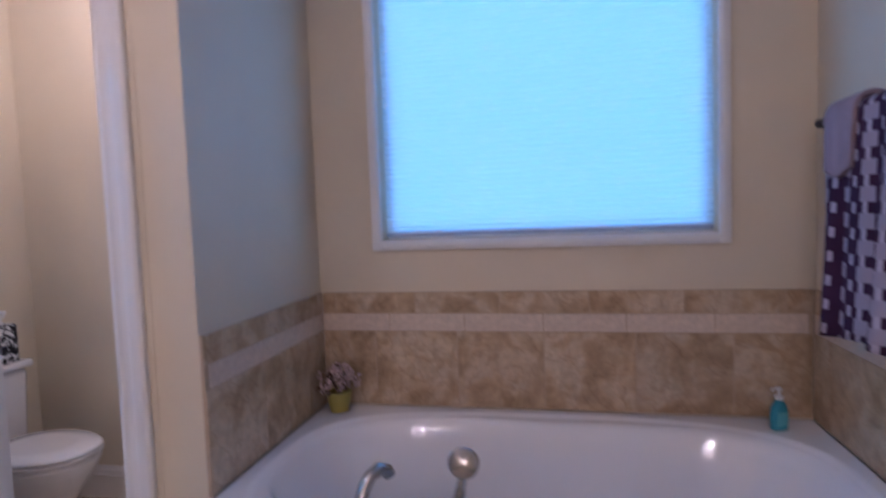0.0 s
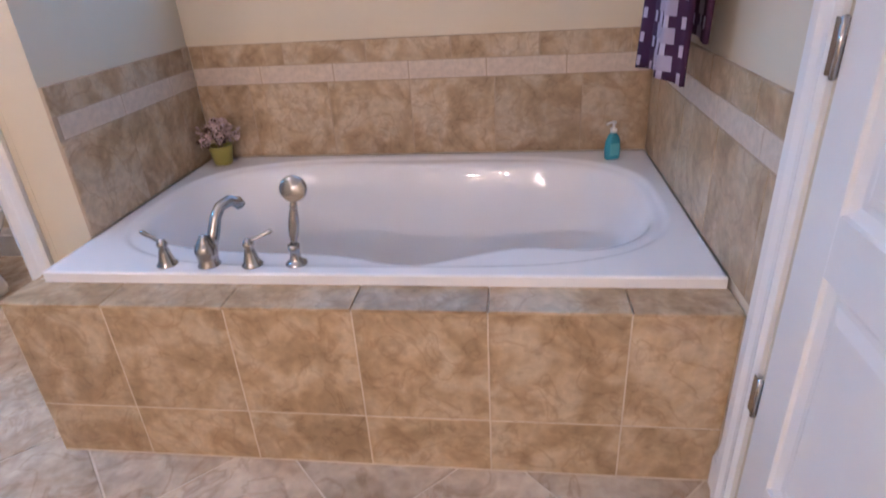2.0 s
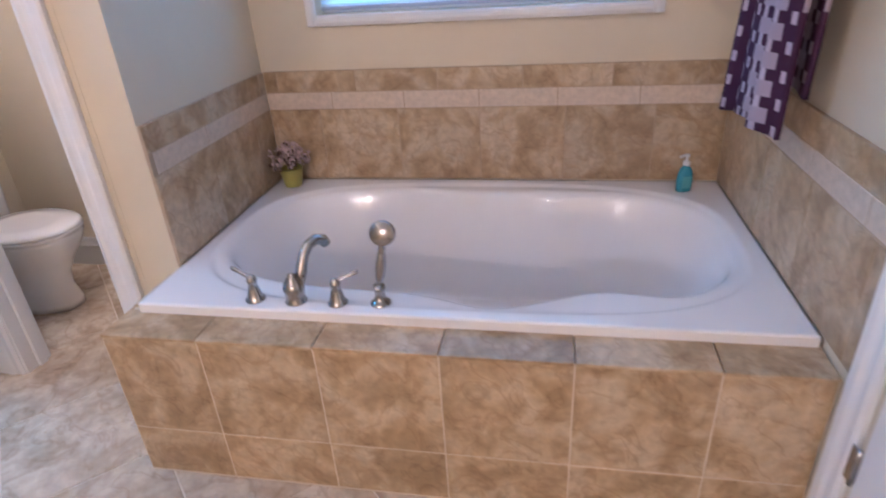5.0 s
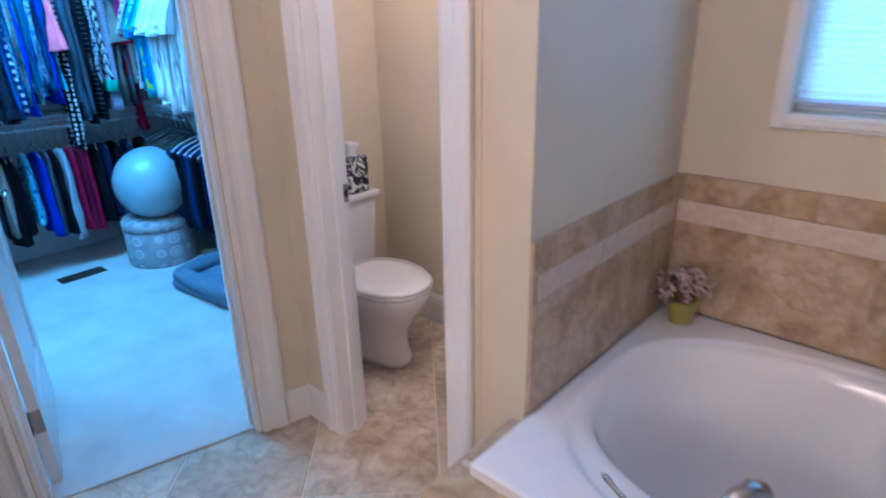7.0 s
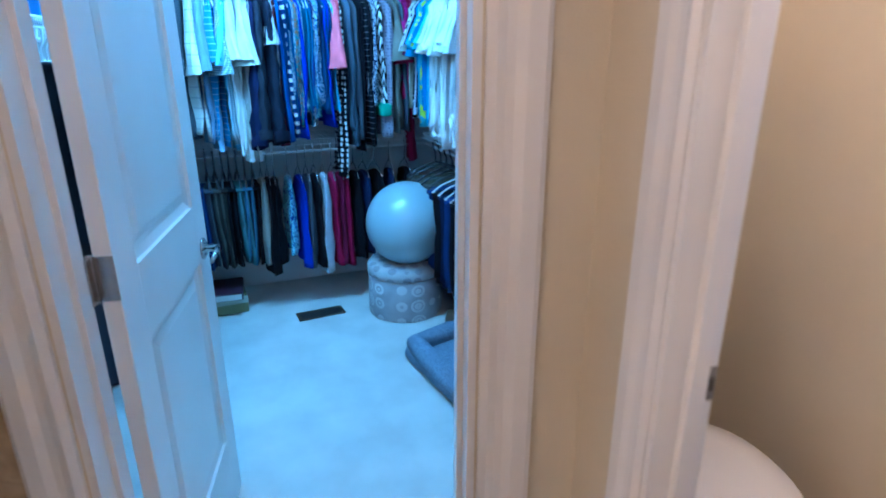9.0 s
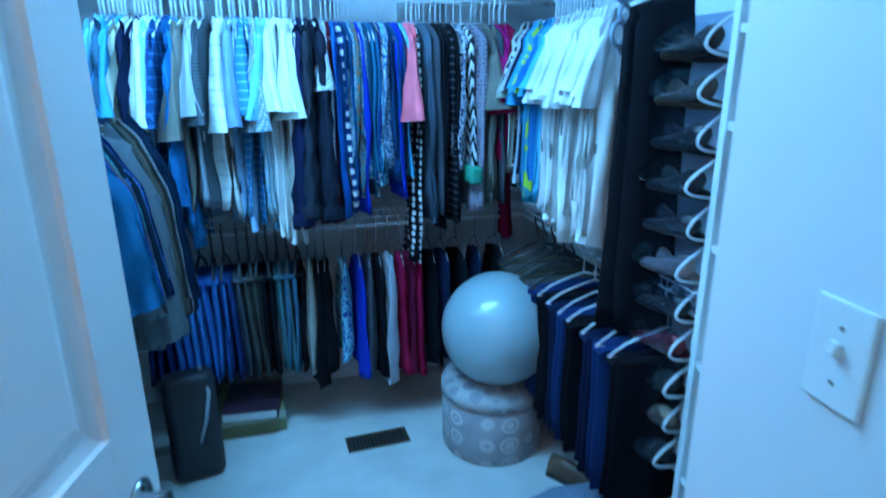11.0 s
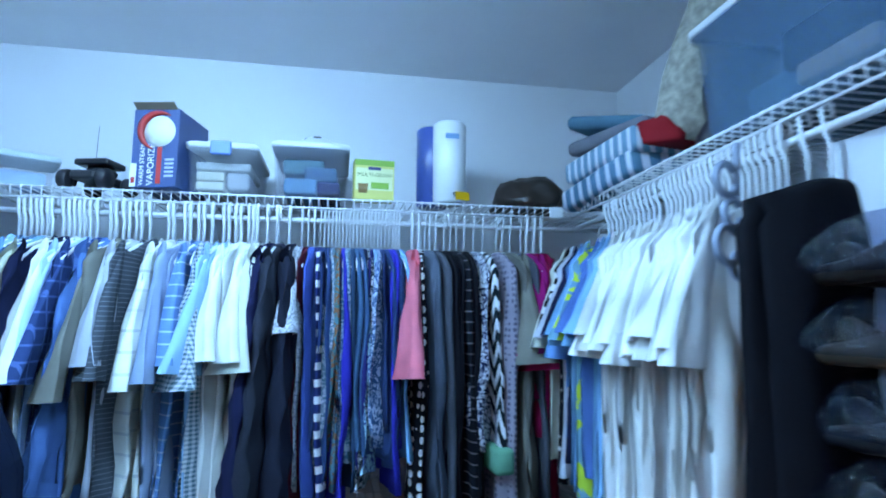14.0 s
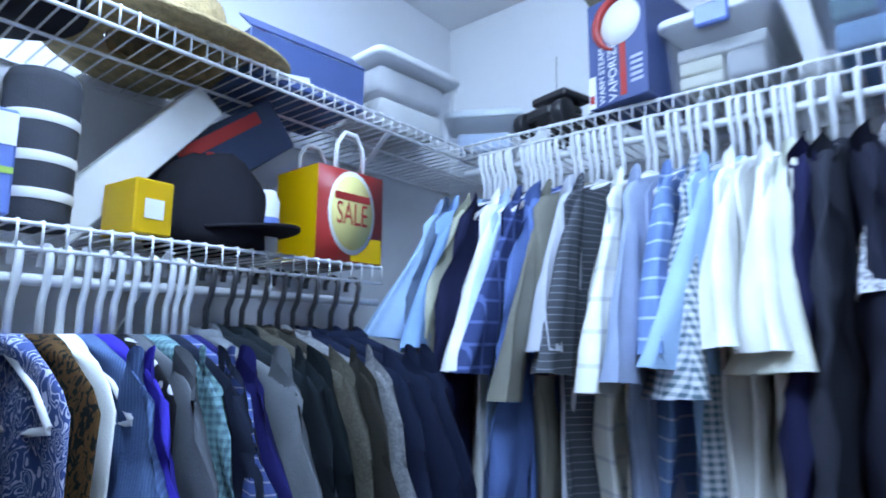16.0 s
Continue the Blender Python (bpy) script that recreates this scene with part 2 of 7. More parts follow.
# ---- setting: bathroom ----
structure(slab("floor", -2.9, 2.3, -2.3, 3.1, -0.12, -0.0035, GROUT), "grout bed under diagonal beige stone-look tiles")
structure(slab("ceiling", -2.9, 2.3, -2.3, 3.1, B_TOP, B_TOP + 0.1, CEILING), "plain white bathroom ceiling")
WIN = (-0.706, 0.546, 1.226, 2.40)


def wall_with_hole(name, x0, x1, y0, y1, hole, material, label, top):
    a, b, c, d = hole
    bm = bmesh.new()
    box(bm, x0, a, y0, y1, 0, top), box(bm, b, x1, y0, y1, 0, top)
    box(bm, a, b, y0, y1, 0, c), box(bm, a, b, y0, y1, d, top)
    return structure(mesh_object(name, bm, material), label)


wall_tub = wall_with_hole("wall_north", TUB_LEFT, TUB_RIGHT, TUB_BACK, TUB_BACK + 0.15, WIN, CREAM, "cream painted wall above the tub with a window", B_TOP)
wc_hole = (-1.92, -1.28, 1.075, 1.98)
wall_with_hole("wall_north_toilet", WC_LEFT, TUB_LEFT - 0.003, WC_BACK, WC_BACK + 0.12, wc_hole, CREAM, "cream painted wall of the toilet room", B_TOP)
wall_partition = structure(slab("wall_partition", -1.125, TUB_LEFT, WC_FRONT, WC_BACK, 0, B_TOP, CREAM), "cream painted partition between tub and toilet")
structure(slab("wall_toilet_left", WC_LEFT - 0.1, WC_LEFT, WC_FRONT + 0.30, WC_BACK, 0, B_TOP, CREAM), "cream painted wall behind the toilet tank")
wc_front = bmesh.new()
box(wc_front, -1.235, -1.128, WC_FRONT + 0.002, WC_FRONT + 0.115, 0, B_TOP)
box(wc_front, -2.13, -1.86, WC_FRONT + 0.055, WC_FRONT + 0.165, 0, B_TOP)
box(wc_front, -1.86, -1.235, WC_FRONT + 0.056, WC_FRONT + 0.115, 2.06, B_TOP)
structure(mesh_object("wall_toilet_front", wc_front, CREAM), "cream painted wall round the toilet room door")
structure(slab("wall_east", TUB_RIGHT, TUB_RIGHT + 0.12, -2.3, 2.95, 0, B_TOP, CREAM), "cream painted wall beside the tub")
structure(slab("wall_south", -2.9, 2.3, -2.42, -2.3, 0, B_TOP, CREAM), "cream painted wall of the vanity")
structure(slab("wall_west", -1.70, -1.60, -2.3, 0.86, 0, B_TOP, CREAM), "cream painted wall")

# slanting wall with the closet door
p0, p1, p2, p3 = on_wall(-0.02), on_wall(DOOR_A), on_wall(DOOR_B), on_wall(1.9)
b0, b1, b2, b3 = on_wall(-0.10, 0.12), on_wall(DOOR_A, 0.12), on_wall(DOOR_B, 0.12), on_wall(1.9, 0.12)
structure(prism("wall_slant_short", [p0, p1, b1, b0], 0, B_TOP, [CREAM]), "short cream wall between two door casings")
wall_tiled = structure(prism("wall_slant_long", [p2, p3, b3, b2], 0, B_TOP, [CREAM]), "wall beside the closet door clad with tan stone tiles")
structure(prism("wall_slant_head", [p1, p2, on_wall(DOOR_B, 0.12), b1], 2.05, B_TOP, [CREAM]), "cream wall over the closet door")

# ---- trim, casings, doors ----


def casing(name, p, q, out, height, width=0.07, thick=0.018, base=0.0):
    """A moulded upright board on a wall face from plan point p towards q, standing out along out."""
    p, d, o = Vector(p), (Vector(q) - Vector(p)).normalized(), Vector(out).normalized()
    bm = bmesh.new()
    steps = ((0, 0), (0, 0.6), (0.15, 1.0), (0.3, 0.8), (0.45, 0.8), (0.62, 1.15), (0.9, 1.2), (1.0, 0.9), (1.0, 0))
    rings = []
    for z in (base, height):
        rings.append([(*(p + d * width * a + o * thick * b), z) for a, b in steps])
    loft(bm, rings)
    for f in bm.faces:
        f.smooth = False
    bmesh.ops.recalc_face_normals(bm, faces=bm.faces)
    return structure(mesh_object(name, bm, TRIM), "white moulded door casing")


def baseboard(p, q, out, height=0.14, thick=0.015):
    p, q, o = Vector(p), Vector(q), Vector(out).normalized()
    bm = bmesh.new()
    steps = ((0, 0), (1, 0), (1, 0.72), (0.75, 0.78), (0.7, 0.86), (0.4, 0.93), (0.3, 1.0), (0, 1.0))
    loft(bm, [[(*(e + o * thick * a), height * b) for a, b in steps] for e in (p, q)])
    for f in bm.faces:
        f.smooth = False
    bmesh.ops.recalc_face_normals(bm, faces=bm.faces)
    return structure(mesh_object("baseboard", bm, TRIM), "white moulded baseboard")


OUT = -INTO
casing("trim_closet_right", on_wall(DOOR_A - 0.005), on_wall(0), OUT, 2.10, 0.105)
casing("trim_closet_left", on_wall(DOOR_B + 0.005), on_wall(2), OUT, 2.10, 0.095)
casing("trim_toilet_right", (-1.24, WC_FRONT), (-1.0, WC_FRONT), (0, -1), 2.10, 0.092)
casing("trim_toilet_left", (-1.855, WC_FRONT + 0.055), (-2.5, WC_FRONT + 0.055), (0, -1), 2.10, 0.075)
casing("trim_entry", (TUB_RIGHT, 1.508), (TUB_RIGHT, 2.0), (-1, 0), 2.10, 0.09)
baseboard(on_wall(0.099), on_wall(0.0), OUT)
baseboard((-2.05, WC_FRONT + 0.055), (-1.93, WC_FRONT + 0.055), (0, -1))
baseboard((WC_LEFT, WC_BACK), (-1.125, WC_BACK), (0, -1), 0.16)
baseboard((-1.125, WC_BACK), (-1.125, 2.12), (-1, 0), 0.16)
baseboard((TUB_RIGHT, 1.60), (TUB_RIGHT, APRON), (-1, 0), 0.13)


def lining(name, face, back, way):
    """A 15 mm lining on the reveal from plan point face to back, standing out along way."""
    f, b, w = Vector(face), Vector(back), Vector(way).normalized()
    m1, m2 = f.lerp(b, 0.45), f.lerp(b, 0.75)
    return structure(prism(name, [f, f + w * 0.016, m1 + w * 0.016, m1 + w * 0.028, m2 + w * 0.028, m2 + w * 0.016, b + w * 0.016, b], 0, 2.05, TRIM), "white door lining with a stop")


lining("jamb_closet_right", on_wall(DOOR_A, -0.002), on_wall(DOOR_A, 0.122), ALONG)
lining("jamb_closet_left", on_wall(DOOR_B, -0.002), on_wall(DOOR_B, 0.118), -ALONG)
lining("jamb_toilet_right", (-1.235, WC_FRONT - 0.002), (-1.235, WC_FRONT + 0.117), (-1, 0))
lining("jamb_toilet_left", (-1.86, WC_FRONT + 0.05), (-1.86, WC_FRONT + 0.167), (1, 0))


def strike(x, y, z, rz, label="nickel strike plate on the door lining"):
    t = thing("strike_plate", pose(x, y, z, 0, 0, rz), label, "strike plate")
    part("plate", box(bmesh.new(), -0.002, 0.002, -0.0125, 0.0125, -0.032, 0.032, 0.0015), NICKEL, t)
    # The hole is not cut; a dark bronze sheet stands for its shade.
    part("hole", box(bmesh.new(), 0.0022, 0.003, -0.007, 0.007, -0.013, 0.013), BRONZE, t, "dark bronze inset drawn for the shaded latch hole")


strike(-1.8425, 2.128, 0.945, 0)
w = on_wall(DOOR_A + 0.018, 0.107)
strike(w.x, w.y, 0.93, math.degrees(math.atan2(ALONG.y, ALONG.x)))


def panel_door(name, m, width, height, label, handle_side=1, hinge=True, lever_z=0.915, hinges=(0.25, 1.02, 1.81), rails=(0.26, 0.84, 0.99)):
    """A two-panel white door in local x from its hinge at 0, faces at y = +-0.0175."""
    t = thing(name, m, label, "door")
    bm = bmesh.new()
    st, th = 0.11, 0.0175
    rails = ((0.01, rails[0]), rails[1:], (height - 0.13, height))
    box(bm, 0, st, -th, th, 0.01, height, 0.002), box(bm, width - st, width, -th, th, 0.01, height, 0.002)
    for a, b in rails:
        box(bm, st, width - st, -th, th, a, b)
    part("frame", bm, TRIM, t)
    for (a, b), (c, d) in zip(rails, rails[1:]):
        bm = bmesh.new()
        x0, x1, z0, z1 = st, width - st, b, c
        rings = []
        for side in (-1, 1):
            loops = [[(x0 + i, side * y, z0 + i), (x1 - i, side * y, z0 + i), (x1 - i, side * y, z1 - i), (x0 + i, side * y, z1 - i)] for i, y in ((0, 0.0172), (0.002, 0.009), (0.022, 0.002), (0.034, 0.002), (0.055, 0.011))]
            loft(bm, loops, cap=False)
            bm.verts.ensure_lookup_table()
            bm.faces.new(bm.verts[-4:])
        for f in bm.faces:
            f.smooth = False
        bmesh.ops.recalc_face_normals(bm, faces=bm.faces)
        part("panel", bm, TRIM, t, "raised moulded panel")
    for side in (-1, 1):
        bm = bmesh.new()
        hx = width - 0.065
        lathe(bm, [(0.0, 0.0), (0.031, 0.0), (0.032, 0.004), (0.022, 0.011), (0.011, 0.014), (0.011, 0.045), (0.0, 0.046)], Matrix.Translation((hx, side * th, lever_z)) @ pose(0, 0, 0, -90 * side, 0, 0), cap=False)
        tube(bm, [(hx, side * (th + 0.042), lever_z), (hx - 0.02, side * (th + 0.048), lever_z + 0.002), (hx - 0.06, side * (th + 0.05), lever_z + 0.004), (hx - 0.105, side * (th + 0.047), lever_z - 0.006)], [0.010, 0.010, 0.008, 0.006])
        part("lever_handle", bm, NICKEL, t, "brushed nickel lever")
    if hinge:
        for z in hinges:
            bm = bmesh.new()
            box(bm, -0.028, 0.0, -0.004, 0.0, z - 0.045, z + 0.045, 0.001, pose(0, handle_side * 0.0225, 0))
            box(bm, -0.0025, -0.0005, -0.018, 0.018, z - 0.045, z + 0.045, 0.0008)
            lathe(bm, [(0.0, z - 0.05), (0.006, z - 0.048), (0.006, z + 0.048), (0.0, z + 0.05)], pose(-0.004, handle_side * 0.023, 0), 10, cap=False)
            part("hinge", bm, NICKEL, t, "nickel butt hinge")
    return t


hinge = on_wall(DOOR_B - 0.020, 0.126)
panel_door("door_closet", pose(hinge.x, hinge.y, 0, 0, 0, 167.0) @ pose(0.004, -0.0235, 0), 0.67, 2.04, "white two-panel closet door standing open on the carpet", hinges=(0.262, 1.062, 1.83), rails=(0.27, 0.885, 1.05))
panel_door("door_toilet", pose(-1.256, 2.112, 0, 0, 0, 121.5) @ pose(0.004, 0.0235, 0), 0.60, 2.03, "white two-panel toilet room door standing open", handle_side=-1)
panel_door("door_entry", pose(TUB_RIGHT + 0.004, 1.472, 0, 0, 0, -91.0), 0.71, 2.03, "white two-panel door beside the tub", handle_side=-1, hinges=(0.42, 1.12, 1.83), rails=(0.285, 0.775, 0.885))

# the tiled recess closes behind the wall end
structure(slab("wall_recess", -2.50, -1.60, 0.30, 0.40, 0, B_TOP, CREAM), "plain cream wall closing the tiled recess")

# ---- window over the tub ----


def window(name, x0, x1, z0, z1, face, depth, label, side=0.068, sill=False, rail=True):
    t = thing(name, pose((x0 + x1) / 2, face, z0), label, "window", kind="structure")
    w, h = (x1 - x0) / 2, z1 - z0
    for a, b, c, d in ((-w - side, -w, -side if not sill else 0, h + side), (w, w + side, -side if not sill else 0, h + side), (-w, w, h, h + side)) + (() if sill else ((-w, w, -side, 0),)):
        bm = box(bmesh.new(), a, b, -0.02, -0.0005, c, d, 0.004)
        horizontal = (b - a) > (d - c)
        if horizontal:
            box(bm, a, b, -0.027, -0.02, c + 0.01, c + 0.03, 0.003)
        else:
            inner = b - min(0.03, 0.7 * side) if a < 0 else a + min(0.01, 0.2 * side)
            box(bm, inner, inner + 0.02, -0.027, -0.02, c, d, 0.003)
        part("window_casing", bm, TRIM, t)
    if sill:
        part("window_sill", box(bmesh.new(), -w - 0.10, w + 0.10, -0.055, -0.0005, -0.028, 0.0, 0.006), TRIM, t)
        part("window_apron", box(box(bmesh.new(), -w - 0.07, w + 0.07, -0.018, -0.0005, -0.1, -0.029, 0.004), -w - 0.08, w + 0.08, -0.026, -0.0005, -0.045, -0.029, 0.003), TRIM, t)
    bm = bmesh.new()
    for a, b, c, d in ((-w, -w + 0.03, 0, h), (w - 0.03, w, 0, h), (-w + 0.03, w - 0.03, 0, 0.03), (-w + 0.03, w - 0.03, h - 0.03, h), (-w + 0.03, w - 0.03, h / 2 - 0.015, h / 2 + 0.015))[:5 if rail else 4]:
        box(bm, a, b, depth - 0.045, depth - 0.015, c, d, 0.003)
    part("window_frame", bm, TRIM, t)
    pane = part("pane", box(bmesh.new(), -w + 0.03, w - 0.03, depth - 0.032, depth - 0.028, 0.03, h - 0.03), MATS["window_glass"], t)
    pane.visible_shadow = False
    return t


clear("window_glass", (0.9, 0.95, 1.0), 0.02, 0.12)
window("window_tub", *WIN, TUB_BACK, 0.12, "white framed window over the tub", side=0.040, rail=False)
window("window_toilet", *wc_hole, WC_BACK, 0.10, "white framed window with a moulded sill", sill=True)


def cellular_shade(x0, x1, z0, z1, y, label):
    t = thing("cellular_shade", pose((x0 + x1) / 2, y, z1), label, "window shade")
    w, n = (x1 - x0) / 2, int((z1 - z0) / 0.02)
    bm = bmesh.new()
    rows = []
    for k in range(2 * n + 1):
        z = -(z1 - z0) * k / (2 * n)
        rows.append([bm.verts.new((x, 0.006 if k % 2 else -0.002, z)) for x in (-w, w)])
    for a, b in zip(rows, rows[1:]):
        bm.faces.new((a[0], a[1], b[1], b[0]))
    part("pleats", bm, SHADE, t)
    part("bottom_rail", box(bmesh.new(), -w, w, -0.008, 0.012, z0 - z1 - 0.014, z0 - z1, 0.003), shader("shade_rail", (0.45, 0.5, 0.62), 0.4), t, "grey-blue plastic bottom rail")
    part("head_rail", box(bmesh.new(), -w, w, -0.015, 0.025, 0, 0.03, 0.003), TRIM, t)


cellular_shade(WIN[0] + 0.004, WIN[1] - 0.004, 1.252, 2.368, TUB_BACK + 0.05, "pale pleated cellular shade lit from behind by daylight")
cellular_shade(-1.905, -1.295, 1.30, 1.945, WC_BACK + 0.035, "pale pleated cellular shade lit from behind by daylight")

# ---- tub ----
TUB_F, TUB_B, RIM = 1.752, 2.785, 0.556


def tub_edge(x):
    """Front and back limits of the basin along the tub."""
    front = 1.90 - 0.065 * math.exp(-((x - 0.05) / 0.16) ** 2) + 0.03 * math.exp(-((x - 0.36) / 0.12) ** 2) - 0.03 * math.exp(-((x - 0.62) / 0.14) ** 2)
    back = 2.70 - 0.035 * math.exp(-((x + 0.05) / 0.2) ** 2) - 0.02 * math.exp(-((x - 0.3) / 0.15) ** 2)
    return front, back


def tub_height(x, y):
    x0, x1 = -0.90, 0.77
    f, b = tub_edge(x)
    u, v = (2 * x - x0 - x1) / (x1 - x0), (2 * y - f - b) / (b - f)
    r = (abs(u) ** 3.4 + abs(v) ** 3.0) ** (1 / 3.2)
    # a shallow step follows the rim a hand's width outside the basin
    g = (abs((x + 0.065) / 0.865) ** 3.2 + abs((y - 2.265) / 0.478) ** 3.2) ** (1 / 3.2)
    step = min(max((1 - g) / 0.022, 0), 1) * min(max((y - 1.775) / 0.06, 0), 1)
    low = 0.009 * step * step * (3 - 2 * step)
    if r >= 1:
        lip = min((r - 1) / 0.05, 1)
        return RIM - low - 0.010 * (1 - lip) ** 2
    k = min((1 - r) / 0.26, 1.0)
    s = k * k * (3 - 2 * k)
    return RIM - low - 0.010 - 0.40 * s - 0.03 * min(k * 9, 1)


def bathtub():
    t = thing("bathtub", pose(-0.06, 2.27, 0), "white acrylic bathtub set into a tiled deck", "bathtub")
    bm = bmesh.new()
    nx, ny, x0, x1 = 210, 130, TUB_LEFT + 0.012, TUB_RIGHT - 0.012
    g = []
    for j in range(ny + 1):
        y = TUB_F + (TUB_B - TUB_F) * j / ny
        row = []
        for i in range(nx + 1):
            x = x0 + (x1 - x0) * i / nx
            row.append(bm.verts.new((x + 0.06, y - 2.27, tub_height(x, y))))
        g.append(row)
    for j in range(ny):
        for i in range(nx):
            bm.faces.new((g[j][i], g[j][i + 1], g[j + 1][i + 1], g[j + 1][i])).smooth = True
    border = [g[0][i] for i in range(nx + 1)] + [g[j][nx] for j in range(1, ny + 1)] + [g[ny][i] for i in range(nx - 1, -1, -1)] + [g[j][0] for j in range(ny - 1, 0, -1)]
    outs = []
    for k, dz in ((0.004, 0.004), (0.004, 0.032)):
        ring = []
        for v in border:
            d = Vector((0, 0, 0))
            if v.co.y < TUB_F - 2.27 + 1e-4:
                d.y = -k
            ring.append(bm.verts.new((v.co.x, v.co.y + d.y, RIM - dz)))
        outs.append(ring)
    n = len(border)
    for a, b in ((border, outs[0]), (outs[0], outs[1])):
        for k in range(n):
            bm.faces.new((a[k], b[k], b[(k + 1) % n], a[(k + 1) % n]))
    bmesh.ops.recalc_face_normals(bm, faces=bm.faces)
    part("shell", bm, ACRYLIC, t)
    bm = lathe(bmesh.new(), [(0.0, 0.004), (0.02, 0.004), (0.032, 0.003), (0.035, -0.004)], pose(-0.55, 0.02, 0.14), cap=False)
    part("drain", bm, NICKEL, t, "nickel drain")


bathtub()


SMALL = Matrix.Diagonal((0.86, 0.86, 0.84, 1))


def faucet_handle(x, y, turn, label):
    t = thing("faucet_handle", pose(x, y, RIM - 0.002, 0, 0, turn) @ SMALL, label, "faucet handle", "roman tub faucet set")
    bm = lathe(bmesh.new(), [(0.0, 0), (0.033, 0.0), (0.034, 0.006), (0.028, 0.012), (0.025, 0.02), (0.019, 0.045), (0.014, 0.066), (0.017, 0.072), (0.018, 0.08), (0.012, 0.092), (0.006, 0.098), (0.0, 0.1)], cap=False)
    part("base", bm, NICKEL, t)
    bm = tube(bmesh.new(), [(0, 0, 0.085), (0.02, 0, 0.092), (0.045, 0, 0.1), (0.068, 0, 0.11), (0.08, 0, 0.112)], [0.007, 0.007, 0.006, 0.009, 0.005], 10)
    part("lever", bm, NICKEL, t)


faucet_handle(-0.625, 1.80, 165, "brushed nickel lever handle on the tub rim")
faucet_handle(-0.375, 1.80, 20, "brushed nickel lever handle on the tub rim")
spout = thing("tub_spout", pose(-0.50, 1.80, RIM - 0.002, 0, 0, 62) @ SMALL, "brushed nickel roman tub spout on the rim", "tub spout", "roman tub faucet set")
part("base", lathe(bmesh.new(), [(0.0, 0), (0.036, 0.0), (0.037, 0.006), (0.031, 0.012), (0.034, 0.04), (0.036, 0.06), (0.03, 0.078), (0.022, 0.084), (0.022, 0.092), (0.012, 0.098), (0.013, 0.106), (0.0, 0.11)], cap=False), NICKEL, spout)
part("spout", tube(bmesh.new(), [(0.015, 0, 0.05), (0.04, 0, 0.10), (0.06, 0, 0.15), (0.085, 0, 0.178), (0.12, 0, 0.185), (0.15, 0, 0.170), (0.158, 0, 0.155)], [0.02, 0.02, 0.018, 0.018, 0.019, 0.02, 0.019], 14), NICKEL, spout)
shower = thing("hand_shower", pose(-0.252, 1.81, RIM - 0.002, 0, 0, 0) @ SMALL, "brushed nickel hand shower standing in its rim holder", "hand shower", "roman tub faucet set")
part("holder", lathe(bmesh.new(), [(0.0, 0), (0.034, 0.0), (0.035, 0.006), (0.026, 0.014), (0.018, 0.022), (0.016, 0.05), (0.019, 0.055), (0.019, 0.07), (0.0, 0.071)], cap=False), NICKEL, shower)
LEAN = pose(0, 0, 0.06, 0, 9, 0) @ pose(0, 0, -0.06)
part("handle", lathe(bmesh.new(), [(0.0, 0.06), (0.011, 0.06), (0.011, 0.09), (0.016, 0.11), (0.017, 0.15), (0.013, 0.19), (0.010, 0.2), (0.013, 0.205), (0.010, 0.215), (0.009, 0.24), (0.0, 0.245)], LEAN, cap=False), NICKEL, shower)
part("spray_head", lathe(bmesh.new(), [(0.0, -0.018), (0.02, -0.018), (0.036, -0.01), (0.041, 0.0), (0.041, 0.012), (0.036, 0.018), (0.0, 0.02)], LEAN @ pose(0, 0.005, 0.262, 75, 0, 0), 28, cap=False), NICKEL, shower)

# tiled deck under the tub
deck = structure(slab("tub_deck", -1.022, TUB_RIGHT - 0.001, APRON + 0.0042, 1.79, 0.0, DECK - 0.0125, GROUT), "tiled tub deck with a tan stone apron")
structure(slab("tub_deck_corner", -1.022, TUB_LEFT + 0.03, 1.79, WC_FRONT - 0.001, 0.0, DECK - 0.004, TILE), "tan stone end of the tub deck beside the partition")

# ---- bathroom things ----


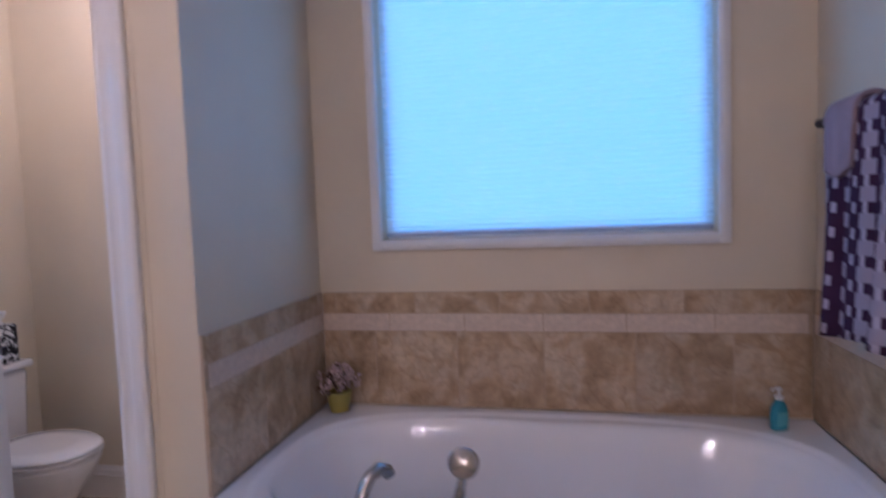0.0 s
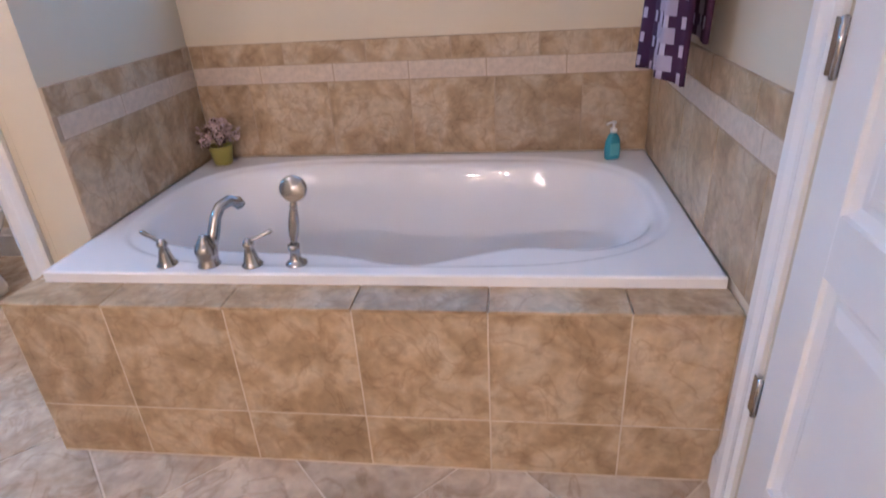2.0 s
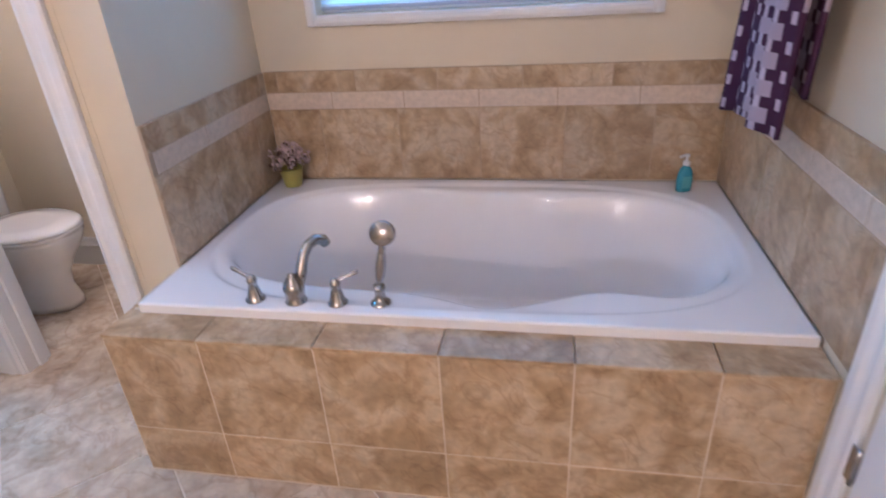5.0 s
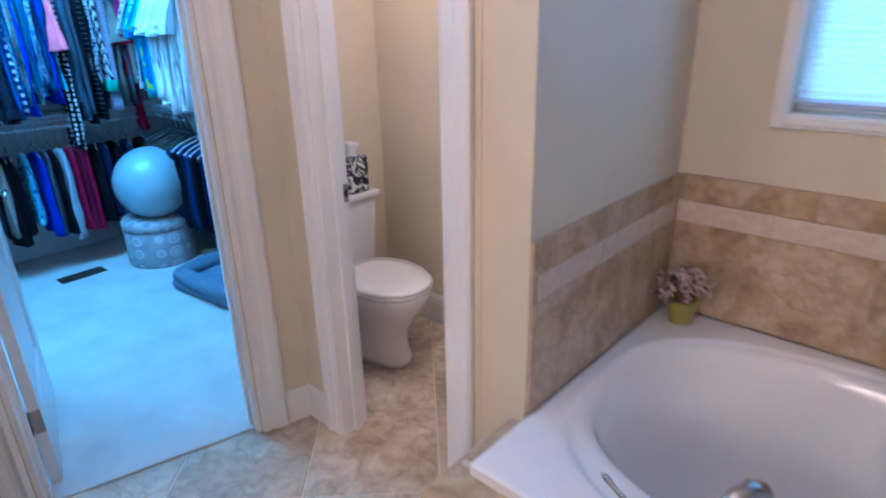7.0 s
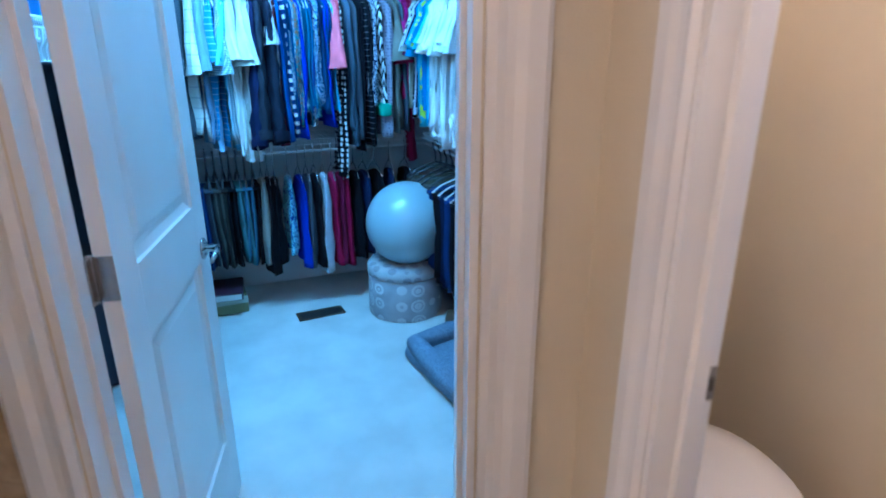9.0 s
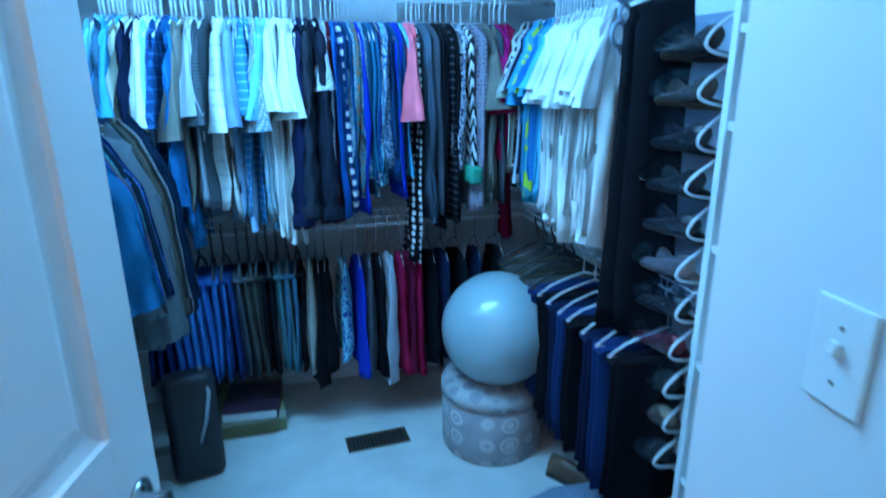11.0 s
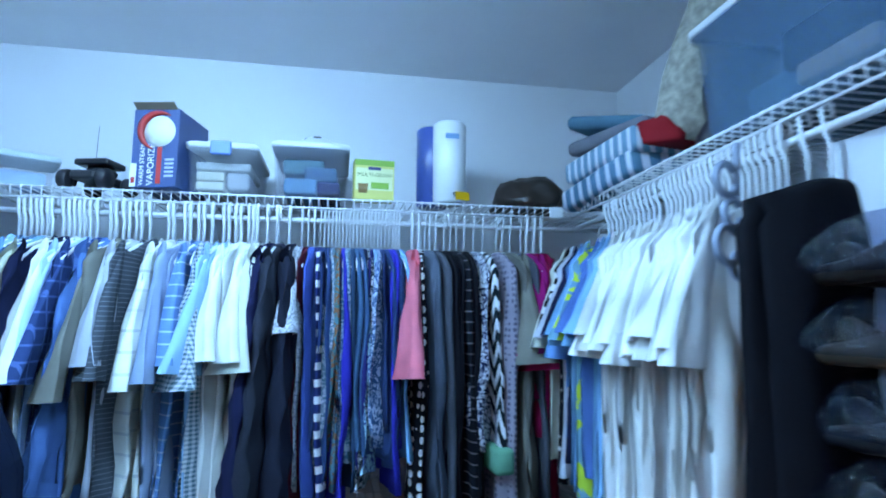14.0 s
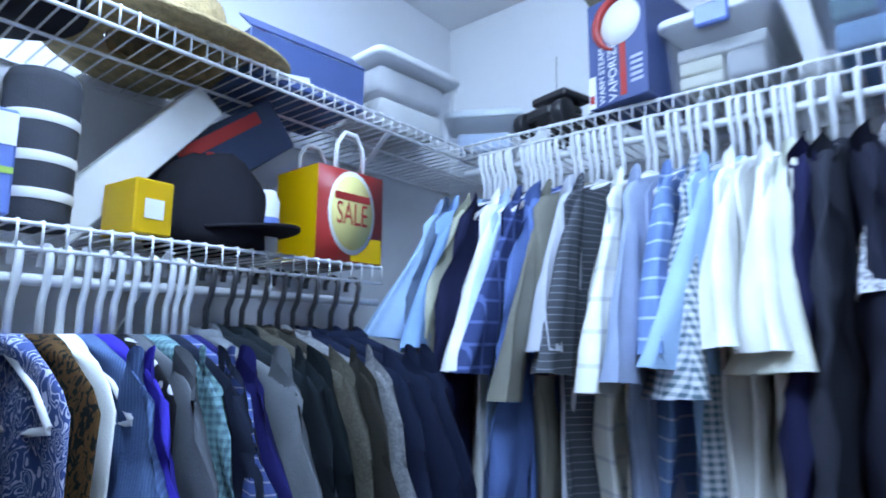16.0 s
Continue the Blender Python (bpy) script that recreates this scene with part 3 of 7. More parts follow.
def toilet():
    t = thing("toilet", pose(-2.20, 2.53, 0), "white porcelain toilet with a closed oval seat", "toilet")

    def oval(cx, a, b, z, n=32, back=0.0):
        out = []
        for k in range(n):
            c, s = math.cos(2 * math.pi * k / n), math.sin(2 * math.pi * k / n)
            x = cx + (a if c > 0 else a * 0.75) * c
            out.append((max(x, back) if back else x, b * math.copysign(abs(s) ** 0.85, s), z))
        return out

    bm = loft(bmesh.new(), [oval(0.0, 0.19, 0.105, 0.0), oval(0.0, 0.19, 0.105, 0.03), oval(0.0, 0.165, 0.095, 0.10), oval(0.01, 0.165, 0.098, 0.17), oval(0.025, 0.20, 0.13, 0.25), oval(0.035, 0.24, 0.17, 0.32), oval(0.04, 0.255, 0.183, 0.365), oval(0.04, 0.255, 0.183, 0.385)])
    part("bowl", bm, PORCELAIN, t)
    bm = loft(bmesh.new(), [oval(0.04, 0.262, 0.188, 0.387), oval(0.04, 0.264, 0.19, 0.395), oval(0.04, 0.26, 0.187, 0.404)])
    part("seat", bm, PORCELAIN, t)
    bm = loft(bmesh.new(), [oval(0.04, 0.262, 0.188, 0.407), oval(0.04, 0.264, 0.19, 0.416), oval(0.04, 0.25, 0.178, 0.426), oval(0.04, 0.16, 0.11, 0.431)])
    part("seat_lid", bm, PORCELAIN, t)
    bm = box(bmesh.new(), -0.35, -0.19, -0.20, 0.20, 0.37, 0.70, 0.03, segments=3)
    for v in bm.verts:
        v.co.y *= 0.9 + 0.14 * (v.co.z - 0.37) / 0.33
    part("tank", smooth(bm), PORCELAIN, t)
    part("tank_lid", smooth(box(bmesh.new(), -0.357, -0.175, -0.218, 0.218, 0.701, 0.735, 0.012, segments=3)), PORCELAIN, t)
    part("pedestal_back", smooth(box(bmesh.new(), -0.28, -0.02, -0.09, 0.09, 0.0, 0.371, 0.03, segments=2)), PORCELAIN, t)
    part("flush_lever", tube(bmesh.new(), [(-0.19, -0.14, 0.64), (-0.17, -0.14, 0.64), (-0.165, -0.10, 0.635), (-0.165, -0.07, 0.63)], 0.007), NICKEL, t, "chrome flush lever")


toilet()


def tissue_cover():
    t = thing("tissue_box", pose(-2.445, 2.64, 0.7352) @ Matrix.Diagonal((1, 1, 1.15, 1)), "black and white patterned tissue box on the toilet tank", "tissue box")
    bm = box(bmesh.new(), -0.055, 0.055, -0.055, 0.055, 0.0, 0.15, 0.012, segments=2)
    m = fabric("tissue_pattern", (0.03, 0.03, 0.035), (0.7, 0.7, 0.68), "floral", 26)
    part("box", bm, m, t)
    bm = bmesh.new()
    rings = [[(r * math.cos(a) * (1 + 0.4 * math.sin(3 * a)), r * math.sin(a) * (1 + 0.3 * math.cos(2 * a)), z) for a in (2 * math.pi * k / 16 for k in range(16))] for r, z in ((0.03, 0.148), (0.015, 0.165), (0.03, 0.185), (0.035, 0.2))]
    part("tissue", loft(bm, rings), shader("paper_white", (0.8, 0.8, 0.8), 0.9), t, "white paper tissue")


def paper_holder():
    y = WC_BACK - 0.001
    t = thing("toilet_paper_holder", pose(-1.80, y, 0.56), "dark bronze toilet paper holder on the wall", "paper holder")
    part("rosette", lathe(bmesh.new(), [(0.0, 0.0), (0.032, 0.0), (0.033, 0.006), (0.02, 0.016), (0.012, 0.024), (0.0, 0.026)], pose(0.05, 0, 0.06, 90, 0, 0), cap=False), BRONZE, t)
    part("arm", tube(bmesh.new(), [(0.05, -0.02, 0.06), (0.05, -0.05, 0.06), (0.0, -0.06, 0.055), (-0.06, -0.065, 0.06), (-0.09, -0.065, 0.04), (-0.085, -0.065, 0.005), (-0.05, -0.065, -0.002), (0.07, -0.065, 0.0)], 0.006), BRONZE, t)
    roll = thing("toilet_paper", pose(-1.80, y - 0.065, 0.56, 0, 90, 0), "white toilet paper roll on its holder", "toilet paper")
    part("roll", lathe(bmesh.new(), [(0.02, -0.05), (0.052, -0.05), (0.054, -0.046), (0.054, 0.046), (0.052, 0.05), (0.02, 0.05), (0.02, -0.05)], pose(0.014, 0, 0), 28, cap=False), shader("paper_white", (0.8, 0.8, 0.8), 0.9), roll)


def fabric(name, c1, c2=None, pattern="plain", scale=20.0, rough=0.85):
    """Woven cloth, plain or with a second colour in stripes, checks, zigzags, dots or flowers."""
    if name in MATS:
        return MATS[name]
    m = bpy.data.materials.new(name)
    m.use_nodes = True
    t = m.node_tree
    b = t.nodes["Principled BSDF"]
    n, link = t.nodes.new, t.links.new
    co, base = n("ShaderNodeTexCoord"), n("ShaderNodeTexNoise")
    base.inputs["Scale"].default_value, base.inputs["Detail"].default_value = 9, 6
    link(co.outputs["Object"], base.inputs["Vector"])
    ramp = n("ShaderNodeValToRGB")
    c = Vector(c1)
    ramp.color_ramp.elements[0].position, ramp.color_ramp.elements[1].position = 0.3, 0.7
    ramp.color_ramp.elements[0].color, ramp.color_ramp.elements[1].color = (*(c * 0.8), 1), (*(c * 1.1), 1)
    link(base.outputs[0], ramp.inputs[0])
    out = ramp.outputs[0]
    if c2:
        sep, fac = n("ShaderNodeSeparateXYZ"), None
        link(co.outputs["Object"], sep.inputs[0])

        def math_node(op, a, b2=None):
            k = n("ShaderNodeMath")
            k.operation = op
            for i, v in enumerate((a, b2)):
                if v is None:
                    continue
                if isinstance(v, (int, float)):
                    k.inputs[i].default_value = v
                else:
                    link(v, k.inputs[i])
            return k.outputs[0]

        z, x, y = sep.outputs[2], sep.outputs[0], sep.outputs[1]
        if pattern == "stripe":
            fac = math_node("GREATER_THAN", math_node("FRACT", math_node("MULTIPLY", z, scale)), 0.55)
        elif pattern == "vertical":
            fac = math_node("GREATER_THAN", math_node("FRACT", math_node("MULTIPLY", math_node("ADD", x, y), scale)), 0.6)
        elif pattern == "check":
            a = math_node("GREATER_THAN", math_node("FRACT", math_node("MULTIPLY", z, scale)), 0.5)
            d = math_node("GREATER_THAN", math_node("FRACT", math_node("MULTIPLY", x, scale)), 0.5)
            fac = math_node("MULTIPLY", math_node("ADD", a, d), 0.5)
        elif pattern == "line":
            fac = math_node("GREATER_THAN", math_node("FRACT", math_node("MULTIPLY", z, scale)), 0.86)
        elif pattern == "pane":
            a = math_node("GREATER_THAN", math_node("FRACT", math_node("MULTIPLY", z, scale)), 0.86)
            d = math_node("GREATER_THAN", math_node("FRACT", math_node("MULTIPLY", x, scale)), 0.86)
            fac = math_node("MULTIPLY", math_node("MAXIMUM", a, d), 0.7)
        elif pattern == "weave":
            a = math_node("GREATER_THAN", math_node("FRACT", math_node("MULTIPLY", z, scale)), 0.42)
            d = math_node("GREATER_THAN", math_node("FRACT", math_node("MULTIPLY", y, scale * 0.62)), 0.5)
            e = math_node("GREATER_THAN", math_node("FRACT", math_node("ADD", math_node("MULTIPLY", y, scale * 1.24), 0.3)), 0.68)
            fac = math_node("ADD", math_node("MULTIPLY", math_node("MULTIPLY", a, d), 0.75), math_node("MULTIPLY", math_node("SUBTRACT", 1.0, a), e))
        elif pattern == "chevron":
            tri = math_node("PINGPONG", math_node("MULTIPLY", math_node("ADD", x, math_node("MULTIPLY", y, 1.0)), scale), 0.5)
            fac = math_node("GREATER_THAN", math_node("FRACT", math_node("ADD", math_node("MULTIPLY", z, scale), math_node("MULTIPLY", tri, 1.6))), 0.5)
        elif pattern == "medallion":
            v = n("ShaderNodeTexVoronoi")
            v.inputs["Scale"].default_value, v.inputs["Randomness"].default_value = scale, 0.12
            link(co.outputs["Object"], v.inputs["Vector"])
            ringed = math_node("GREATER_THAN", math_node("SINE", math_node("MULTIPLY", v.outputs["Distance"], 38.0)), -0.55)
            fac = math_node("MULTIPLY", math_node("LESS_THAN", v.outputs["Distance"], 0.47), ringed)
        elif pattern == "scroll":
            v = n("ShaderNodeTexNoise")
            v.inputs["Scale"].default_value, v.inputs["Distortion"].default_value, v.inputs["Detail"].default_value = scale, 1.4, 0
            link(co.outputs["Object"], v.inputs["Vector"])
            fac = math_node("LESS_THAN", math_node("PINGPONG", math_node("MULTIPLY", v.outputs[0], 9.0), 0.5), 0.14)
        elif pattern == "dots":
            v = n("ShaderNodeTexVoronoi")
            v.inputs["Scale"].default_value, v.inputs["Randomness"].default_value = scale, 0.25
            link(co.outputs["Object"], v.inputs["Vector"])
            fac = math_node("LESS_THAN", v.outputs["Distance"], 0.36)
        else:
            v = n("ShaderNodeTexNoise")
            v.inputs["Scale"].default_value, v.inputs["Distortion"].default_value = scale, 2.2
            link(co.outputs["Object"], v.inputs["Vector"])
            fac = math_node("GREATER_THAN", v.outputs[0], 0.52)
        mix = n("ShaderNodeMix")
        mix.data_type = "RGBA"
        link(fac, mix.inputs[0]), link(out, mix.inputs[6])
        mix.inputs[7].default_value = (*c2, 1)
        out = mix.outputs[2]
    link(out, b.inputs["Base Color"])
    b.inputs["Roughness"].default_value = rough
    b.inputs["Specular IOR Level"].default_value = 0.1
    w, bp = n("ShaderNodeTexNoise"), n("ShaderNodeBump")
    w.inputs["Scale"].default_value = 350
    link(co.outputs["Object"], w.inputs["Vector"])
    bp.inputs["Strength"].default_value, bp.inputs["Distance"].default_value = 0.3, 0.002
    link(w.outputs[0], bp.inputs["Height"]), link(bp.outputs[0], b.inputs["Normal"])
    MATS[name] = m
    return m


tissue_cover()
paper_holder()


def towel_set():
    x, z = TUB_RIGHT - 0.085, 1.56
    bar = thing("towel_bar", pose(x, 2.2, z), "dark bronze towel bar with turned ends", "towel bar")
    part("bar", tube(bmesh.new(), [(0, -0.33, 0), (0, 0.33, 0)], 0.0085, 12), BRONZE, bar)
    for s in (-1, 1):
        m = pose(0, s * 0.30, 0)
        bm = lathe(bmesh.new(), [(0.0, 0.0), (0.03, 0.0), (0.031, 0.006), (0.017, 0.014), (0.011, 0.03), (0.011, 0.075), (0.016, 0.08), (0.016, 0.095), (0.0, 0.097)], m @ pose(0.084, 0, 0, 0, -90, 0), cap=False)
        part("bracket", bm, BRONZE, bar)
        part("finial", lathe(bmesh.new(), [(0.0, 0.0), (0.012, 0.003), (0.008, 0.012), (0.015, 0.025), (0.012, 0.036), (0.0, 0.042)], pose(0, s * 0.33, 0, -90 * s, 0, 0), 14, cap=False), BRONZE, bar)

    def towel(name, y0, y1, drop, back, r, mat, label, seed, wav):
        t = thing(name, pose(x, (y0 + y1) / 2, z), label, "towel", "towels on the bar")
        bm = bmesh.new()
        w = (y1 - y0) / 2
        prof = [(r, -back)] + [(r, -back * (1 - k / 8)) for k in range(1, 8)] + [(r * math.cos(a), r * math.sin(a)) for a in (math.pi * k / 8 for k in range(9))] + [(-r, -drop * k / 16) for k in range(1, 17)]
        grid = []
        for side in (0, 0.012):
            rows = []
            for j, (px, pz) in enumerate(prof):
                row = []
                for i in range(25):
                    v = i / 24
                    fall = max(0.0, -pz / drop)
                    squeeze = 1 - 0.12 * fall
                    fold = wav * math.sin(v * 9 + seed) * (0.35 + fall) + 0.4 * wav * math.sin(v * 21 + 2 * seed) * fall
                    sx = -1 if px < 0 else 1
                    off = (r + side) / r if -0.001 < pz else 1
                    row.append((px * off + (sx * side if pz <= 0 and off == 1 else 0) + sx * abs(fold) * (1 if px < 0 else 0.2), (v * 2 - 1) * w * squeeze, pz * off - 0.012 * math.sin(v * 5 + seed) * fall))
                rows.append(row)
            grid.append(rows)
        ring = [[*[p for p in grid[0][j]], *[p for p in reversed(grid[1][j])]] for j in range(len(prof))]
        loft(bm, ring)
        bmesh.ops.recalc_face_normals(bm, faces=bm.faces)
        part("cloth", smooth(bm), mat, t)

    towel("bath_towel", 1.98, 2.44, 0.60, 0.5, 0.014, fabric("purple_check_towel", (0.055, 0.022, 0.05), (0.48, 0.41, 0.48), "weave", 15.0), "purple and white checked bath towel hanging over the bar", 3, 0.03)
    towel("hand_towel", 2.24, 2.41, 0.16, 0.12, 0.034, fabric("mauve_towel", (0.33, 0.25, 0.29)), "plain mauve hand towel folded over the checked towel", 5, 0.004)


towel_set()


def flower_pot():
    t = thing("flower_pot", pose(-0.885, 2.705, RIM) @ Matrix.Scale(1.35, 4), "small olive pot of dried pink flowers on the tub rim", "flower pot")
    part("pot", lathe(bmesh.new(), [(0.0, 0), (0.026, 0), (0.028, 0.004), (0.036, 0.055), (0.036, 0.06), (0.031, 0.06), (0.03, 0.05), (0.0, 0.05)], n=20, cap=False), shader("olive_glaze", (0.34, 0.30, 0.07), 0.35), t)
    rnd = random.Random(7)
    for kind, count, mat in (("blossoms", 62, shader("dried_pink_petals", (0.74, 0.56, 0.54), 0.9, vary=0.5, scale=40)), ("leaves", 22, shader("dried_brown_leaves", (0.16, 0.10, 0.08), 0.9, vary=0.4, scale=40))):
        bm = bmesh.new()
        for k in range(count):
            a, e, r = rnd.uniform(0, 6.28), rnd.uniform(0.05, 1.5), rnd.uniform(0.035, 0.068)
            p = Vector((r * math.cos(a) * math.cos(e), r * math.sin(a) * math.cos(e), 0.07 + 0.9 * r * math.sin(e)))
            q = rnd.uniform(0.008, 0.014)
            for j in range(4):
                m = Matrix.Translation(p) @ Euler((rnd.uniform(0, 6), rnd.uniform(0, 6), rnd.uniform(0, 6))).to_matrix().to_4x4()
                f = [bm.verts.new(m @ Vector(c)) for c in ((0, 0, 0), (q, -q * 0.6, q * 0.3), (q * 1.6, 0, q * 0.2), (q, q * 0.6, q * 0.3))]
                bm.faces.new(f)
        part(kind, bm, mat, t)
    part("stems", tube(tube(tube(bmesh.new(), [(0, 0, 0.04), (0.01, 0.01, 0.09)], 0.002, 5), [(0, 0, 0.04), (-0.02, 0.0, 0.09)], 0.002, 5), [(0, 0, 0.04), (0.0, -0.025, 0.085)], 0.002, 5), MATS["dried_brown_leaves"], t)


def soap_bottle():
    t = thing("soap_bottle", pose(0.705, 2.68, RIM, 0, 0, 20) @ Matrix.Scale(0.85, 4), "blue liquid soap bottle with a white pump", "soap bottle")
    rings = []
    for z, a, b in ((0.0, 0.03, 0.018), (0.004, 0.034, 0.021), (0.05, 0.036, 0.022), (0.085, 0.032, 0.02), (0.105, 0.024, 0.017), (0.118, 0.013, 0.012), (0.124, 0.012, 0.012)):
        rings.append([(a * math.copysign(abs(math.cos(q)) ** 0.75, math.cos(q)), b * math.copysign(abs(math.sin(q)) ** 0.75, math.sin(q)), z) for q in (2 * math.pi * k / 24 for k in range(24))])
    part("bottle", loft(bmesh.new(), rings), shader("blue_soap", (0.05, 0.30, 0.40), 0.15, vary=0.15), t)
    white = shader("white_plastic", (0.75, 0.76, 0.77), 0.35, vary=0.04)
    part("pump", tube(lathe(bmesh.new(), [(0.0, 0.122), (0.015, 0.122), (0.015, 0.138), (0.006, 0.141), (0.006, 0.16), (0.011, 0.161), (0.011, 0.17), (0.0, 0.172)], n=16, cap=False), [(0, 0, 0.166), (-0.02, 0, 0.166), (-0.034, 0, 0.16)], 0.005, 8), white, t)
    part("label_front", box(bmesh.new(), -0.022, 0.022, -0.0235, -0.021, 0.02, 0.075, 0.0005), shader("soap_label", (0.10, 0.42, 0.50), 0.4), t, "paler blue paper label")


flower_pot()
soap_bottle()


def globe_light(name, m, bulbs, spacing, strength, label, r=0.055):
    t = thing(name, m, label, "lamp")
    w = spacing * (bulbs - 1) / 2
    part("plate", box(bmesh.new(), -w - 0.09, w + 0.09, -0.03, 0.0, -0.04, 0.04, 0.008), NICKEL, t)
    lit = glow("lit_bulb_" + name, WARM, strength)
    for k in range(bulbs):
        x = -w + spacing * k
        part("socket", lathe(bmesh.new(), [(0.0, 0), (0.025, 0.0), (0.028, 0.03), (0.0, 0.031)], pose(x, -0.03, 0, 90, 0, 0), 16, cap=False), NICKEL, t)
        bm = bmesh.new()
        bmesh.ops.create_uvsphere(bm, u_segments=20, v_segments=12, radius=r, matrix=pose(x, -0.06 - r, 0))
        part("bulb", smooth(bm), lit, t, "frosted glass globe bulb")


globe_light("vanity_light", pose(-0.5, -2.299, 2.05, 0, 0, 180), 4, 0.24, 270, "nickel vanity light bar with four lit globes", r=0.04)
# Unseen fixture, added for the warm light on the toilet room walls.
globe_light("toilet_ceiling_light", pose(-1.62, 2.42, B_TOP - 0.001, 90, 0, 0), 1, 0.2, 162, "nickel ceiling light with one lit globe, unseen and added to light the room")
# Unseen fill globe, added to brighten the floor and walls by the closet door.
globe_light("ceiling_fill_light", pose(-1.25, 1.15, B_TOP - 0.001, 90, 0, 0), 1, 0.2, 100, "nickel ceiling light with one lit globe, unseen and added to light the room")

# ---- setting: closet ----
def closet_setting():
    q1 = Vector((-2.165, 2.115))
    end = Vector((-2.776, 2.158))
    structure(prism("floor_closet", [on_wall(DOOR_A, 0.03), on_wall(DOOR_B, 0.03), on_wall(1.22, 0.13), Vector((-2.66, 0.5)), Vector((-5.0, 0.5)), Vector((-5.0, 3.05)), Vector((-2.75, 3.05)), end], -0.010, 0.008, CARPET), "pale cut-pile closet carpet")
    structure(slab("wall_closet_back", C_BACK - 0.12, C_BACK, C_LEFT, C_RIGHT, 0, C_TOP, CLOSET_PAINT), "pale painted back wall of the closet")
    structure(slab("wall_closet_right", C_BACK - 0.12, -2.80, C_RIGHT, C_RIGHT + 0.12, 0, C_TOP, CLOSET_PAINT), "pale painted side wall of the closet")
    structure(slab("wall_closet_left", C_BACK - 0.12, -2.45, C_LEFT - 0.12, C_LEFT, 0, C_TOP, CLOSET_PAINT), "pale painted side wall of the closet")
    structure(slab("wall_closet_front", -2.66, -2.56, C_LEFT, 1.06, 0, C_TOP, CLOSET_PAINT), "pale painted front wall of the closet")
    structure(slab("wall_closet_nook", -2.80, -2.70, 2.235, C_RIGHT, 0, C_TOP, CLOSET_PAINT), "pale painted wall behind the shelf unit")
    d = (end - q1).normalized()
    s = Vector((-d.y, d.x)) * -0.08
    structure(prism("wall_closet_return", [q1, end, end + s, q1 + s], 0, C_TOP, CLOSET_PAINT), "pale painted return wall with a light switch")
    structure(prism("ceiling_closet", [on_wall(0.0, 0.06), on_wall(1.22, 0.06), Vector((-2.6, 0.45)), Vector((-5.1, 0.45)), Vector((-5.1, 3.1)), Vector((-2.65, 3.1))], C_TOP, C_TOP + 0.06, CEILING), "pale closet ceiling")
    baseboard(q1 + d * 0.01, end, (-d.y, d.x) if (-d.y) < 0 else (d.y, -d.x), 0.12)
    # light switch on the return wall
    p = q1 + d * 0.40
    out = Vector((d.y, -d.x))
    if out.y > 0:
        out = -out
    t = thing("light_switch", pose(p.x, p.y, 1.262, 0, 0, math.degrees(math.atan2(out.y, out.x)) + 90), "white toggle light switch on the closet wall", "light switch")
    white = shader("white_plastic", (0.75, 0.76, 0.77), 0.35, vary=0.04)
    part("plate", box(bmesh.new(), -0.036, 0.036, -0.006, -0.0005, -0.058, 0.058, 0.003, segments=2), white, t)
    part("toggle", box(bmesh.new(), -0.005, 0.005, -0.018, -0.006, -0.004, 0.012, 0.002, pose(0, 0, 0, -20)), white, t)
    for z in (-0.03, 0.03):
        part("screw", lathe(bmesh.new(), [(0.0, 0.0), (0.003, 0.0), (0.003, 0.001), (0.0, 0.0015)], pose(0, -0.006, z, 90, 0, 0), 8, cap=False), NICKEL, t)


closet_setting()

light = thing("ceiling_light", pose(-3.635, 1.46, C_TOP), "fluorescent ceiling light with a glowing acrylic wraparound lens", "ceiling light")
lens = bmesh.new()
loft(lens, [[(-0.13, y, -0.002), (-0.14, y, -0.03), (-0.12, y, -0.065), (-0.06, y, -0.08), (0.06, y, -0.08), (0.12, y, -0.065), (0.14, y, -0.03), (0.13, y, -0.002)] for y in (-0.6, 0.6)])
bmesh.ops.recalc_face_normals(lens, faces=lens.faces)
part("lens", lens, glow("lit_acrylic", COOL, 60), light)
for s in (-1, 1):
    part("end_cap", box(bmesh.new(), -0.145, 0.145, s * 0.6015, s * 0.625, -0.085, -0.001, 0.006), TRIM, light)

WIRE = shader("white_vinyl_wire", (0.72, 0.73, 0.75), 0.35, vary=0.05, bump=0.0)


